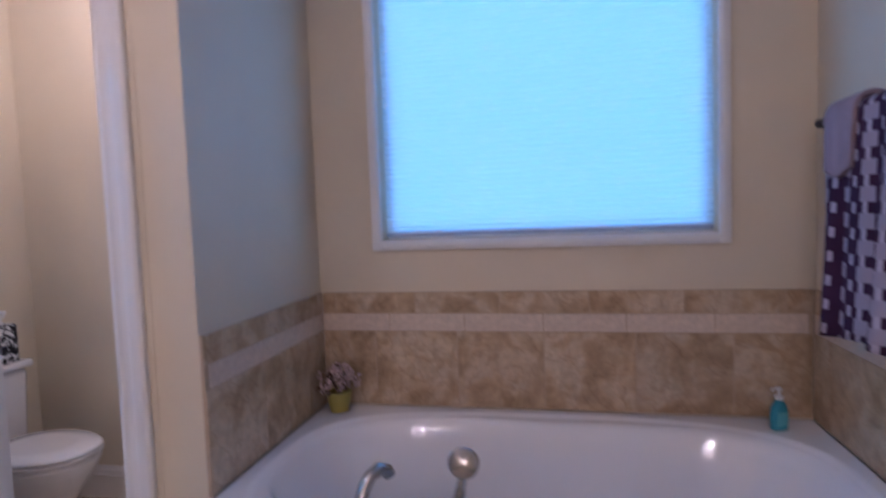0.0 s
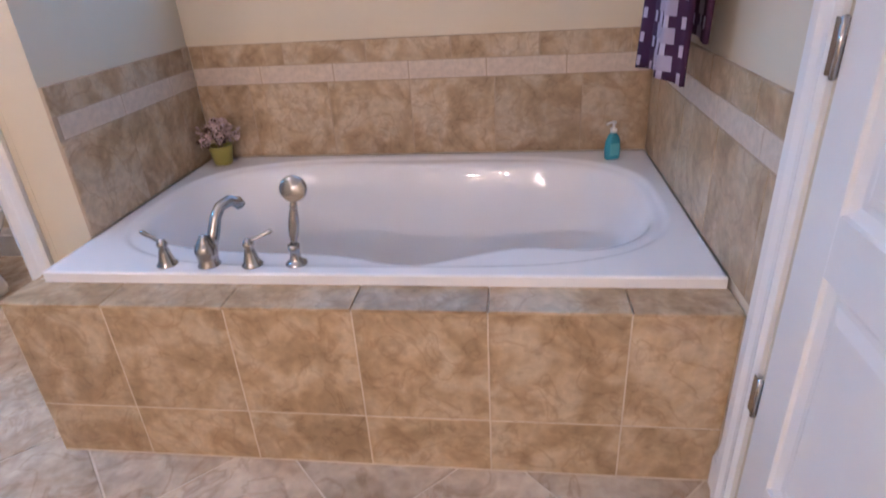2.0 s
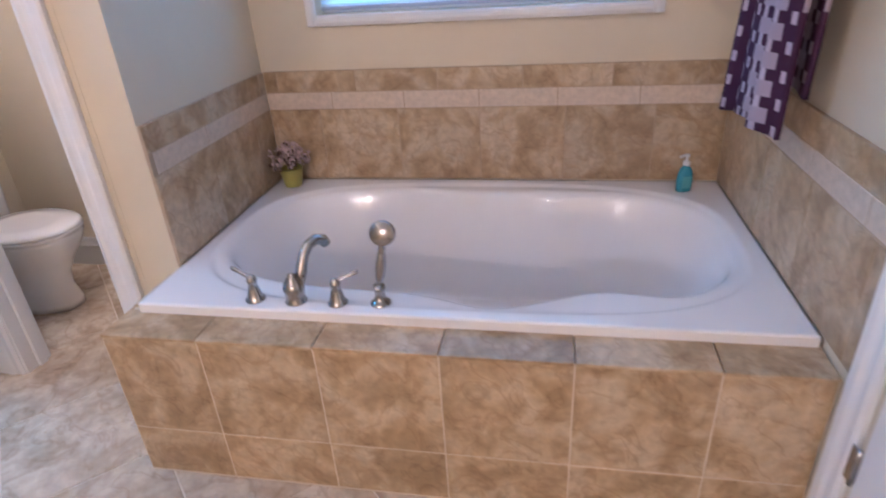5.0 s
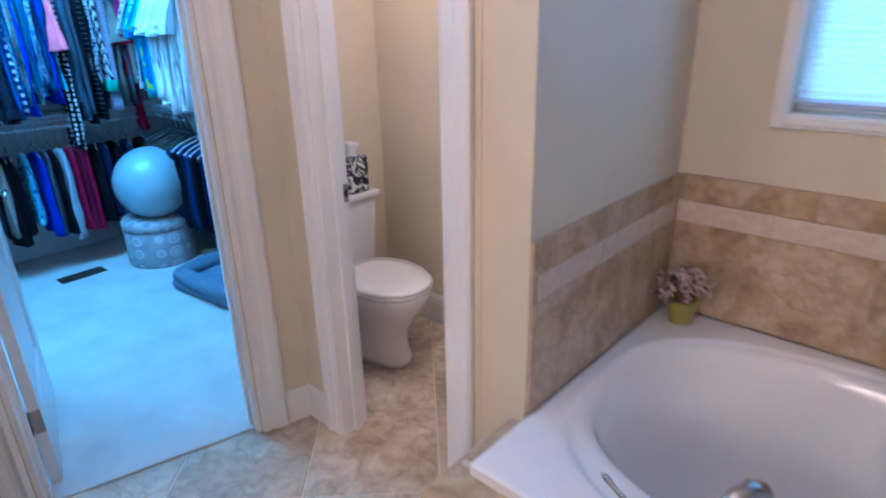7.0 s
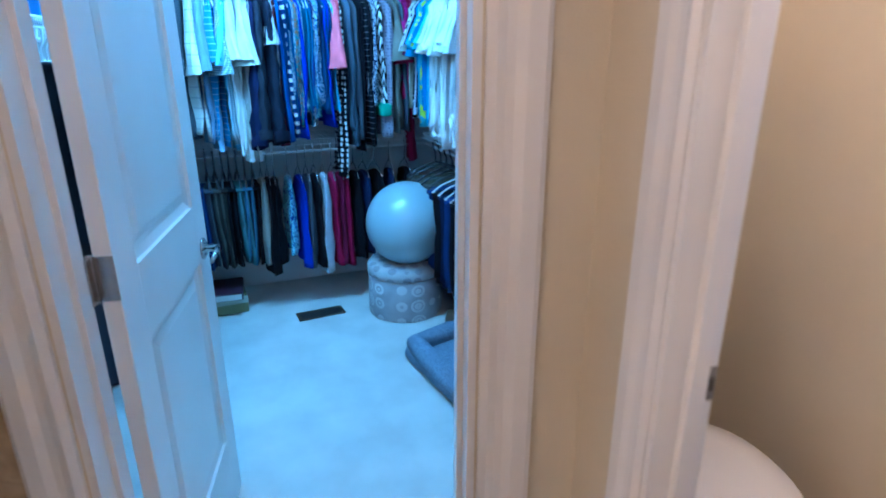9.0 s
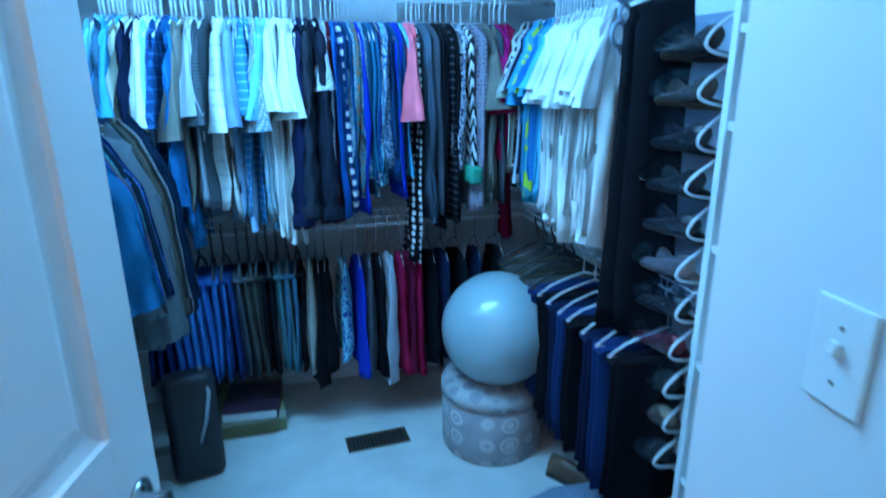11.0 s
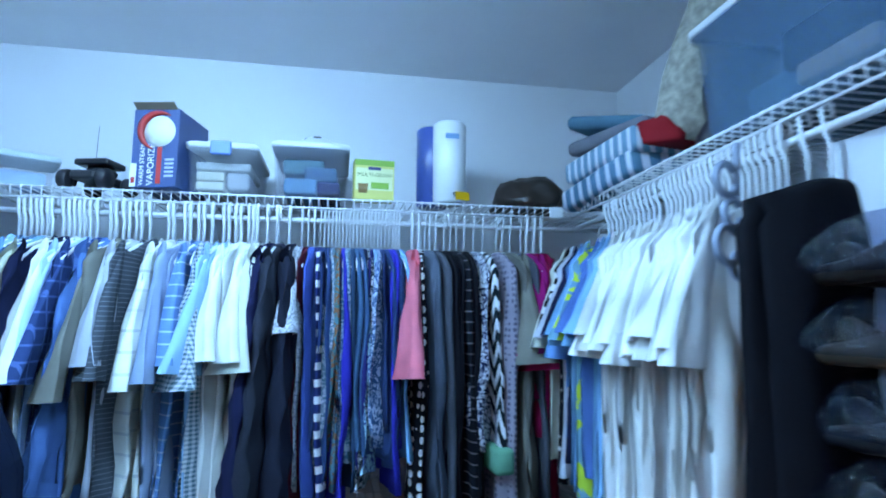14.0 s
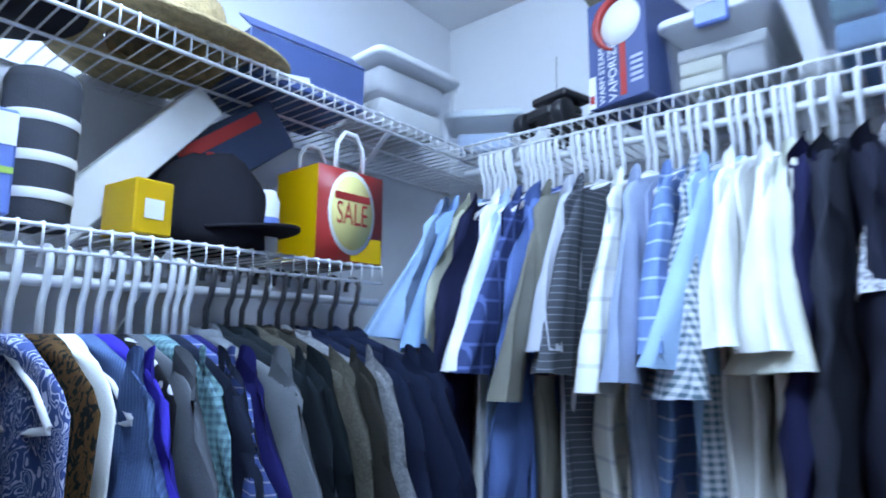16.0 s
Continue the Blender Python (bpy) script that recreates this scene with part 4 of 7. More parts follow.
def wire_shelf(m, length, depth, label, rod=True, kind="wire shelf", brace=2):
    """A ventilated shelf: local x along the wall, wall at y = 0, front at y = -depth, top at z = 0."""
    t = thing("wire_shelf", m, label, "wire shelf", "closet wire shelves")
    for y, z in ((0.0, -0.004), (-depth * 0.5, -0.008), (-depth, -0.004), (-depth, -0.034)):
        part("rail", tube(bmesh.new(), [(0, y - (0.004 if y == 0 else 0), z), (length, y - (0.004 if y == 0 else 0), z)], 0.0032, 6), WIRE, t)
    bm = bmesh.new()
    n = int(length / 0.026)
    for k in range(n + 1):
        x = 0.004 + (length - 0.008) * k / n
        for a, b in (((x, -0.002, 0.0), (x, -depth, 0.0)), ((x, -depth - 0.002, 0.0), (x, -depth - 0.002, -0.034))):
            tube(bm, [a, b], 0.0018, 4)
    tagged(part("wire_grid", bm, WIRE, t), kind="stuff")
    if rod:
        part("hang_rod", tube(bmesh.new(), [(0, -depth + 0.015, -0.07), (length, -depth + 0.015, -0.07)], 0.0075, 10), WIRE, t)
        for k in range(max(2, int(length / 0.5))):
            x = length * (k + 0.5) / max(2, int(length / 0.5))
            part("rod_hook", tube(bmesh.new(), [(x, -depth, -0.034), (x, -depth - 0.004, -0.06), (x, -depth + 0.012, -0.084), (x, -depth + 0.024, -0.075)], 0.0035, 6), WIRE, t)
    for k in range(brace):
        x = length * (k + 0.6) / (brace + 0.2)
        part("brace", box(bmesh.new(), x - 0.006, x + 0.006, -0.0015, 0.0015, 0, math.hypot(depth, 0.27), 0.0, Matrix.Translation((0, -0.002, -0.29)) @ pose(0, 0, 0, math.degrees(math.atan2(depth, 0.27)), 0, 0)), WIRE, t)
    return t


SH, LO, MID = 1.889, 0.985, 1.565
SD = 0.365


def shelf_at(wall, a, b, z, depth, label, **more):
    """wall: back (along y), right and left (along x)."""
    if wall == "back":
        m = pose(C_BACK, a, z, 0, 0, 90)
        return wire_shelf(m, b - a, depth, label, **more)
    if wall == "right":
        return wire_shelf(pose(a, C_RIGHT, z), b - a, depth, label, **more)
    return wire_shelf(pose(b, C_LEFT, z, 0, 0, 180), b - a, depth, label, **more)


shelf_at("back", C_LEFT + 0.33, C_RIGHT - 0.01, SH, SD, "white vinyl wire shelf with a full hanging rod")
shelf_at("back", C_LEFT + 0.01, C_RIGHT - 0.01, LO, SD, "white vinyl wire shelf with trousers hanging below")
shelf_at("right", C_BACK + SD + 0.01, -3.35, SH, SD, "white vinyl wire shelf holding bins on the side wall")
shelf_at("right", C_BACK + SD + 0.01, -3.35, LO, SD, "white vinyl wire shelf with trousers hanging below")
shelf_at("left", C_BACK + 0.01, -2.75, SH, 0.325, "white vinyl wire shelf with hats and boxes", rod=False)
shelf_at("left", -4.30, -2.75, MID, 0.345, "white vinyl wire shelf with bags above the jackets")

# ---- clothes ----
HANGER = {"white": shader("white_hanger", (0.74, 0.76, 0.78), 0.3, vary=0.03, bump=0), "slim": shader("white_hanger", (0.74, 0.76, 0.78), 0.3), "dark": shader("black_hanger", (0.03, 0.03, 0.035), 0.35, vary=0.1, bump=0), "wire": shader("steel_hanger", (0.5, 0.5, 0.52), 0.25, 0.9, bump=0)}
SHARED = {}


def hanger_mesh(kind, w=0.20):
    if kind not in SHARED:
        bm = bmesh.new()
        r = {"wire": 0.002, "slim": 0.0027}.get(kind, 0.005)
        tube(bm, [(-0.018, 0, -0.006)] + arc((0, 0, 0.0), 0.018, 180, 0, 8) + [(0.012, 0, -0.03), (0, 0, -0.05), (0, 0, -0.105)], r, 6)
        tube(bm, [(0, 0, -0.105), (0.06, 0, -0.12), (0.14, 0, -0.145), (w, 0, -0.18)], r * 1.25, 6)
        tube(bm, [(0, 0, -0.105), (-0.06, 0, -0.12), (-0.14, 0, -0.145), (-w, 0, -0.18)], r * 1.25, 6)
        tube(bm, [(-w, 0, -0.18), (-0.1, 0, -0.192), (0.1, 0, -0.192), (w, 0, -0.18)], r, 6)
        me = bpy.data.meshes.new("hanger_" + kind)
        bm.to_mesh(me)
        bm.free()
        me.materials.append(HANGER[kind])
        SHARED[kind] = me
    return SHARED[kind]


def cloth_ring(hw, th, z, phase, fold, n=30, cx=0.0):
    out = []
    for k in range(n):
        a = 2 * math.pi * k / n
        c, s = math.cos(a), math.sin(a)
        x = hw * math.copysign(abs(c) ** 0.8, c)
        y = th * s * (1 + 0.25 * math.sin(3 * a + phase)) + fold * math.sin(x * 34 + phase) * (0.4 + 0.6 * abs(s)) + 0.35 * fold * math.sin(x * 75 + 2.3 * phase)
        y += 1.1 * fold * noise.noise(Vector((x * 16, phase * 3 + math.copysign(2, s), z * 5)))
        out.append((cx + x, y, z))
    return out


def hang(name, rail, u, label, mat, length=0.72, hw=0.21, th=0.026, sleeve=0.24, sw=0.07, flare=1.0, lean=0.0, front_sleeve=None, hanger="white", group="clothes on the closet rods", category="shirt", drop=0.0, seed=None, sleeve_mat=None, sleeve_out=0.05, folds=1.0, collar=False, jitter=5.0):
    """A garment on its hanger. rail: (start point, way along the rod, turn in degrees); u: metres along the rod."""
    (ox, oy, oz), (wx, wy), turn = rail
    rnd = random.Random(seed if seed is not None else int(u * 997) + len(name))
    t = thing(name, pose(ox + wx * u, oy + wy * u, oz + 0.012, 0, lean, turn + jitter * rnd.uniform(-1, 1)), label, category, group)
    hook = new("hanger", hanger_mesh(hanger))
    hook.parent = t
    hook.scale = (min(1.0, hw * 0.85 / 0.2), 1, 1)
    hw, length = hw * rnd.uniform(0.94, 1.03), length * rnd.uniform(0.96, 1.03)
    ph, fold = rnd.uniform(0, 6.28), folds * rnd.uniform(0.009, 0.017)
    bm = bmesh.new()
    rows = [(-0.088, 0.035, 0.012, 0), (-0.098, 0.065, 0.02, 0.1), (-0.118, 0.13, th * 0.7, 0.2), (-0.142, hw * 0.88, th * 0.85, 0.3), (-0.165, hw * 0.99, th, 0.4), (-0.24, hw * 0.97, th * 1.1, 0.7)]
    for k in range(1, 11):
        f = k / 10
        rows.append((-0.24 - (length - 0.24 + 0.02) * f, hw * (0.96 + (flare - 0.96) * f + 0.02 * math.sin(5 * f + ph)), th * (1.1 + 0.25 * math.sin(3 * f + ph)), 0.8 + 0.5 * f))
    rings = []
    for z, w, h, q in rows:
        ring = cloth_ring(w, h, z - drop - 0.02, ph + 1.3 * z, fold * q)
        sway = 0.02 * math.sin(2.2 * z + ph)
        rings.append([(x, y + sway * min(1, -z), zz + (0.012 * math.sin(6 * x + ph) if z == rows[-1][0] else 0)) for x, y, zz in ring])
    body = part("garment", loft(bm, rings), mat, t)
    if sleeve and collar:
        bm = bmesh.new()
        rings = []
        for rr, z in ((0.040, -0.112), (0.043, -0.092), (0.036, -0.074), (0.031, -0.078), (0.034, -0.10)):
            rings.append([(rr * 1.25 * math.cos(a), rr * min(0.62, 26 * th) * math.sin(a), z - drop - 0.02 - 0.012 * max(0, math.cos(a)) + 0.004 * math.sin(3 * a + ph)) for a in (2 * math.pi * k / 20 for k in range(20))])
        part("collar", loft(bm, rings, cap=False), mat, body)
    if sleeve:
        for side in (-1, 1):
            sl = sleeve * rnd.uniform(0.93, 1.05)
            if side == 1 and front_sleeve:
                sl = front_sleeve
            bm = bmesh.new()
            rings = []
            n = 11
            dy = 0.005 * jitter * rnd.uniform(-1, 1)
            short = sl < 0.4
            twist = radians(rnd.uniform(14, 42) if short else rnd.uniform(4, 16)) * (1 if rnd.random() < 0.85 else -0.6)
            for k in range(n + 1):
                f = k / n
                cx = side * (hw * (0.80 if short else 0.86) + sleeve_out * f + 0.02 * f)
                zc = -0.150 - (sl + 0.018) * f
                wide = sw * ((0.22 + 1.0 * f) if short else min(1.0, 0.3 + 2.4 * f) * (1 - 0.22 * f))
                deep = max(th, 0.018 if jitter > 1.5 else 0.008) * (0.55 + 0.95 * f) * (1.0 if short else 0.8)
                ring = []
                for j in range(22):
                    a = 2 * math.pi * j / 22
                    c, s = math.cos(a), math.sin(a)
                    s = math.copysign(abs(s) ** 1.15, s)
                    crease = 0.006 * math.sin(5 * a + ph + 2.0 * f) * f + (0 if short else 0.008 * math.sin(9 * f * sl * 4 + 2 * a + ph))
                    slack = 0.010 * noise.noise(Vector((c * 2.2 + ph, f * sl * 8, side * 3 + s))) * min(1, 2 * f)
                    lx, ly = wide * c, deep * s + crease + slack
                    ca, sa = math.cos(twist * f), math.sin(twist * f)
                    ring.append((cx + lx * ca - ly * sa * side, (dy - 0.005 * jitter * side) * f + ly * ca + lx * sa * side, zc + (0.10 * lx * side if short else 0.02 * c * side) * f - drop + 0.03 * (1 - f) * (-c * side)))
                rings.append(ring)
            arm = part("sleeve", loft(bm, rings, cap=False), sleeve_mat or mat, t)
            if collar and not short:
                part("cuff", loft(bmesh.new(), [[(x * g + (1 - g) * cx, y * g + (1 - g) * dy, z + dz) for x, y, z in rings[-1]] for g, dz in ((1.01, 0.05), (1.04, 0.045), (1.04, 0.004), (1.01, -0.001))], cap=False), sleeve_mat or mat, arm)
    return t


def trousers(rail, u, label, mat, length=0.62, hw=0.10, th=0.03, hanger="dark", group="trousers on the lower rods", drop=0.06, hw2=None):
    (ox, oy, oz), (wx, wy), turn = rail
    rnd = random.Random(int(u * 1313))
    t = thing("trousers", pose(ox + wx * u, oy + wy * u, oz + 0.012, 0, 0, turn + rnd.uniform(-7, 7)), label, "trousers", group)
    hook = new("hanger", hanger_mesh(hanger))
    hook.parent = t
    hook.scale = (min(1.0, (hw + 0.012) / 0.2), 1, 1)
    ph = rnd.uniform(0, 6.28)
    for leg in (-1, 1):
        bm = bmesh.new()
        rows = [(-0.18, hw * 1.0, th * 0.5), (-0.192, hw * 1.02, th * 0.85), (-0.28, hw * 1.0, th)]
        for k in range(1, 6):
            f = k / 5
            rows.append((-0.28 - (length - 0.22) * f - (0.02 if leg > 0 else 0), hw * (1 + ((hw2 or hw) / hw - 1) * f + 0.03 * math.sin(4 * f + ph)), th * (1 - 0.2 * f)))
        rings = [[(x, y + leg * th * 0.55 + 0.018 * math.sin(3 * z + ph), zz) for x, y, zz in cloth_ring(w, h * 0.6, z, ph, 0.004)] for z, w, h in rows]
        part("leg", loft(bm, rings), mat, t)
    part("waistband", box(bmesh.new(), -hw * 1.04, hw * 1.04, -th * 1.05, th * 1.05, -0.206, -0.183, 0.006), mat, t)
    return t


BACK_RAIL = ((C_BACK + SD - 0.015, 0.0, SH - 0.0585), (0, 1), 0)
LOW_RAIL = ((C_BACK + SD - 0.015, 0.0, LO - 0.0585), (0, 1), 0)
RIGHT_RAIL = ((0.0, C_RIGHT - SD + 0.015, SH - 0.0585), (1, 0), -90)
LOW_RIGHT = ((0.0, C_RIGHT - SD + 0.015, LO - 0.0585), (1, 0), -90)
LEFT_RAIL = ((0.0, C_LEFT + 0.33, MID - 0.0585), (1, 0), 90)

W, CR, LB, MB, NV, GR, BK, TN = (0.78, 0.78, 0.76), (0.66, 0.63, 0.52), (0.13, 0.48, 0.70), (0.09, 0.22, 0.50), (0.006, 0.014, 0.045), (0.28, 0.29, 0.31), (0.006, 0.006, 0.009), (0.19, 0.175, 0.15)
f = fabric
MEN = [
    # metres along, colour words, cloth, length, sleeve
    (1.005, "pale blue", f("pale_blue_cloth", LB), 0.70, 0.26), (1.035, "slate blue", f("slate_cloth", (0.04, 0.14, 0.22)), 0.74, 0.5),
    (1.062, "sky blue", f("sky_cloth", (0.02, 0.35, 0.6)), 0.72, 0.28), (1.088, "tan", f("khaki_shirt", (0.42, 0.42, 0.33)), 0.72, 0.5),
    (1.118, "navy", f("navy_cloth", NV), 0.74, 0.5), (1.145, "white", f("white_cloth", W), 0.72, 0.32), (1.172, "ice blue", f("ice_cloth", (0.26, 0.58, 0.82)), 0.74, 0.30),
    (1.205, "navy patterned", f("navy_pane", (0.002, 0.056, 0.160), (0.02, 0.16, 0.38), "pane", 26), 0.74, 0.30), (1.24, "denim blue", f("denim_shirt", (0.0, 0.17, 0.4)), 0.84, 0.62),
    (1.275, "taupe", f("taupe_cloth", TN), 0.76, 0.34), (1.308, "light grey", f("light_grey_cloth", (0.42, 0.46, 0.52)), 0.74, 0.28),
    (1.345, "charcoal striped", f("charcoal_stripe", (0.05, 0.065, 0.08), (0.14, 0.17, 0.20), "line", 85), 0.76, 0.30), (1.395, "white fine-lined", f("ivory_line", (0.76, 0.76, 0.71), (0.56, 0.57, 0.57), "line", 20), 0.74, 0.34),
    (1.44, "grey-blue", f("grey_blue_cloth", (0.2, 0.34, 0.48)), 0.78, 0.30), (1.478, "blue striped", f("blue_stripe", (0.02, 0.24, 0.46), (0.22, 0.46, 0.60), "line", 34), 0.78, 0.28),
    (1.515, "grey checked", f("grey_check", (0.032, 0.157, 0.200), (0.50, 0.56, 0.60), "check", 90), 0.80, 0.32), (1.548, "pale blue", f("pale_blue_cloth", LB), 0.80, 0.30),
    (1.582, "white", f("white_cloth", W), 0.86, 0.26), (1.618, "white", f("white_cloth", W), 0.86, 0.26), (1.642, "cream", f("cream_cloth", (0.58, 0.58, 0.50)), 0.84, 0.28),
]
for k, (u, word, cloth, length, sleeve) in enumerate(MEN):
    hang("shirt", BACK_RAIL, u, word + (" long-sleeved" if sleeve > 0.4 else " short-sleeved") + " shirt on a white plastic hanger", cloth, length, 0.222, 0.019, sleeve, 0.07, folds=1.25, collar=True)
    if k % 4 != 3 and k < 19:
        hang("shirt", BACK_RAIL, u + 0.014, word + " shirt crowded in beside another on the rod", cloth, length + 0.03, 0.20, 0.008, 0)
for u, word, cloth in ((1.672, "navy", f("jacket_navy", (0.008, 0.014, 0.05))), (1.70, "slate", f("jacket_slate", (0.022, 0.028, 0.042))), (1.735, "blue-black", f("jacket_ink", (0.012, 0.016, 0.03)))):
    hang("jacket", BACK_RAIL, u, word + " long-sleeved jacket on a white plastic hanger", cloth, 0.80, 0.23, 0.03, 0.68, 0.07, category="jacket", collar=True)
WOMEN = [
    (1.772, "grey and white patterned", f("grey_print", (0.5, 0.52, 0.55), (0.2, 0.22, 0.25), "floral", 70), 0.74, 0.20, 0.9), (1.79, "maroon", f("maroon_cloth", (0.12, 0.01, 0.02)), 0.80, 0.0, 1.0),
    (1.808, "bright blue", f("bright_blue", (0.0, 0.11, 0.4)), 0.82, 0.0, 1.05), (1.826, "navy and white striped", f("bold_stripe", (0.005, 0.034, 0.140), (0.76, 0.78, 0.80), "stripe", 23), 0.78, 0.0, 1.0),
    (1.85, "blue", f("mid_blue", (0.0, 0.055, 0.15)), 0.72, 0.0, 0.95), (1.872, "teal patterned", f("teal_print", (0.013, 0.168, 0.220), (0.25, 0.10, 0.06), "floral", 38), 0.70, 0.0, 0.95),
    (1.893, "royal blue", f("royal_cloth", (0.004, 0.030, 0.36)), 0.80, 0.0, 1.0), (1.914, "teal and blue patterned", f("teal_print_light", (0.007, 0.155, 0.230), (0.2, 0.4, 0.5), "floral", 44), 0.66, 0.0, 0.9),
    (1.936, "peacock blue", f("peacock_cloth", (0.0, 0.12, 0.22)), 0.64, 0.0, 0.9), (1.958, "dark navy", f("navy_cloth", NV), 0.60, 0.0, 0.85), (1.978, "midnight blue", f("midnight_cloth", (0.012, 0.02, 0.12)), 0.68, 0.0, 0.9),
    (2.0, "light blue flowered", f("blue_flower", (0.008, 0.109, 0.224), (0.4, 0.55, 0.7), "floral", 55), 0.62, 0.0, 0.9), (2.022, "dark blue", f("mid_blue", (0.0, 0.055, 0.15)), 0.66, 0.0, 0.9),
    (2.045, "royal blue", f("royal_cloth", (0.004, 0.030, 0.36)), 0.64, 0.0, 0.9), (2.064, "aqua", f("aqua_cloth", (0.04, 0.44, 0.7)), 0.66, 0.0, 0.9),
    (1.838, "navy", f("deep_navy_cloth", (0.002, 0.043, 0.122)), 0.80, 0.0, 1.0), (1.861, "grey flecked", f("flecked_print", (0.027, 0.173, 0.226), (0.42, 0.48, 0.58), "floral", 90), 0.68, 0.0, 0.9),
    (1.882, "teal and rust flowered", f("rust_print", (0.009, 0.179, 0.200), (0.34, 0.10, 0.05), "floral", 46), 0.64, 0.0, 0.9), (1.904, "pale blue flecked", f("pale_fleck", (0.019, 0.208, 0.307), (0.50, 0.62, 0.74), "floral", 80), 0.74, 0.0, 0.9),
    (1.925, "petrol blue", f("petrol_cloth", (0.0, 0.06, 0.12)), 0.72, 0.0, 0.9), (1.947, "steel blue", f("steel_cloth", (0.0, 0.1, 0.21)), 0.66, 0.0, 0.9), (1.968, "black and white flecked", f("dark_fleck", (0.003, 0.020, 0.028), (0.5, 0.52, 0.56), "floral", 75), 0.74, 0.0, 0.9),
    (1.989, "blue and white printed", f("china_print", (0.189, 0.627, 0.720), (0.02, 0.07, 0.26), "floral", 60), 0.70, 0.0, 0.9), (2.011, "navy", f("deep_navy_cloth", (0.002, 0.043, 0.122)), 0.58, 0.0, 0.9), (2.033, "royal blue", f("royal_cloth", (0.004, 0.030, 0.36)), 0.72, 0.0, 0.95), (2.054, "navy", f("deep_navy_cloth", (0.002, 0.043, 0.122)), 0.70, 0.0, 0.9),
]
for u, word, cloth, length, sleeve, flare in WOMEN:
    hang("blouse", BACK_RAIL, u, word + " blouse on a white plastic hanger", cloth, length, 0.20, 0.013, sleeve, 0.06, flare, category="blouse", hanger="slim", jitter=2.5)
hang("dress", BACK_RAIL, 2.126, "black and white print dress with a coral trim", f("black_white_print", BK, (0.6, 0.6, 0.6), "dots", 34), 1.06, 0.18, 0.016, 0, category="dress")
hang("blouse", BACK_RAIL, 2.106, "coral pink short-sleeved top on a white hanger", f("coral_cloth", (0.98, 0.15, 0.20)), 0.34, 0.21, 0.022, 0.30, 0.085, category="blouse")
for u, word, cloth, length, sleeve, cat in (
    (2.145, "grey-blue", f("grey_blue_slacks", (0.065, 0.1, 0.14)), 0.86, 0, "slacks"), (2.16, "grey-blue", f("grey_blue_slacks", (0.065, 0.1, 0.14)), 0.80, 0, "slacks"), (2.178, "charcoal", f("charcoal_cloth", (0.06, 0.07, 0.09)), 0.84, 0, "slacks"),
    (2.205, "black", f("black_cloth", BK), 0.86, 0, "dress"), (2.225, "black", f("black_cloth", BK), 0.84, 0, "dress"), (2.245, "black dashed", f("black_dash", BK, (0.10, 0.105, 0.12), "line", 34), 0.86, 0, "dress"), (2.27, "black", f("black_cloth", BK), 0.84, 0, "dress"),
    (2.30, "navy and white printed", f("navy_print", NV, (0.5, 0.54, 0.6), "floral", 70), 0.66, 0, "skirt"), (2.33, "black and white zigzag", f("zigzag_print", (0.003, 0.014, 0.019), (0.66, 0.68, 0.72), "chevron", 16), 0.70, 0, "skirt"), (2.376, "grey and mauve patterned", f("mauve_print", (0.28, 0.24, 0.30), (0.1, 0.09, 0.13), "dots", 60), 0.80, 0, "skirt"),
    (2.395, "brown-grey", f("brown_grey", (0.12, 0.11, 0.10)), 0.80, 0, "skirt"), (2.42, "taupe", f("taupe_cloth", TN), 0.76, 0.26, "shirt"), (2.455, "dark grey", f("charcoal_cloth", (0.06, 0.07, 0.09)), 0.8, 0.0, "skirt")):
    hang(cat, BACK_RAIL, u, word + " " + cat + " hanging on the back rod", cloth, length, 0.20, 0.021, sleeve, 0.07, 1.0, category=cat, hanger="slim")
hang("blouse", BACK_RAIL, 2.475, "magenta short-sleeved blouse on a white hanger", f("magenta_cloth", (0.42, 0.01, 0.12)), 0.50, 0.2, 0.02, 0.24, 0.07, category="blouse")
hang("blouse", BACK_RAIL, 2.50, "crimson wrap blouse with hanging ties", f("crimson_cloth", (0.36, 0.006, 0.045)), 0.60, 0.2, 0.022, 0.28, 0.07, category="blouse")
hang("scarf", BACK_RAIL, 2.525, "long crimson scarf on a hanger", f("crimson_cloth", (0.36, 0.006, 0.045)), 0.96, 0.08, 0.02, 0, category="scarf")
# small flat teal tag below the zigzag skirt, drawn as a rounded band
band = thing("teal_tag", pose(C_BACK + SD + 0.10, 2.33, 1.13, 0, 0, 4), "small flat teal green tag below the zigzag skirt", "blouse")
part("cloth", smooth(box(bmesh.new(), -0.11, 0.11, -0.028, 0.028, -0.02, 0.05, 0.012, segments=2)), f("teal_green", (0.009, 0.336, 0.220)), band)

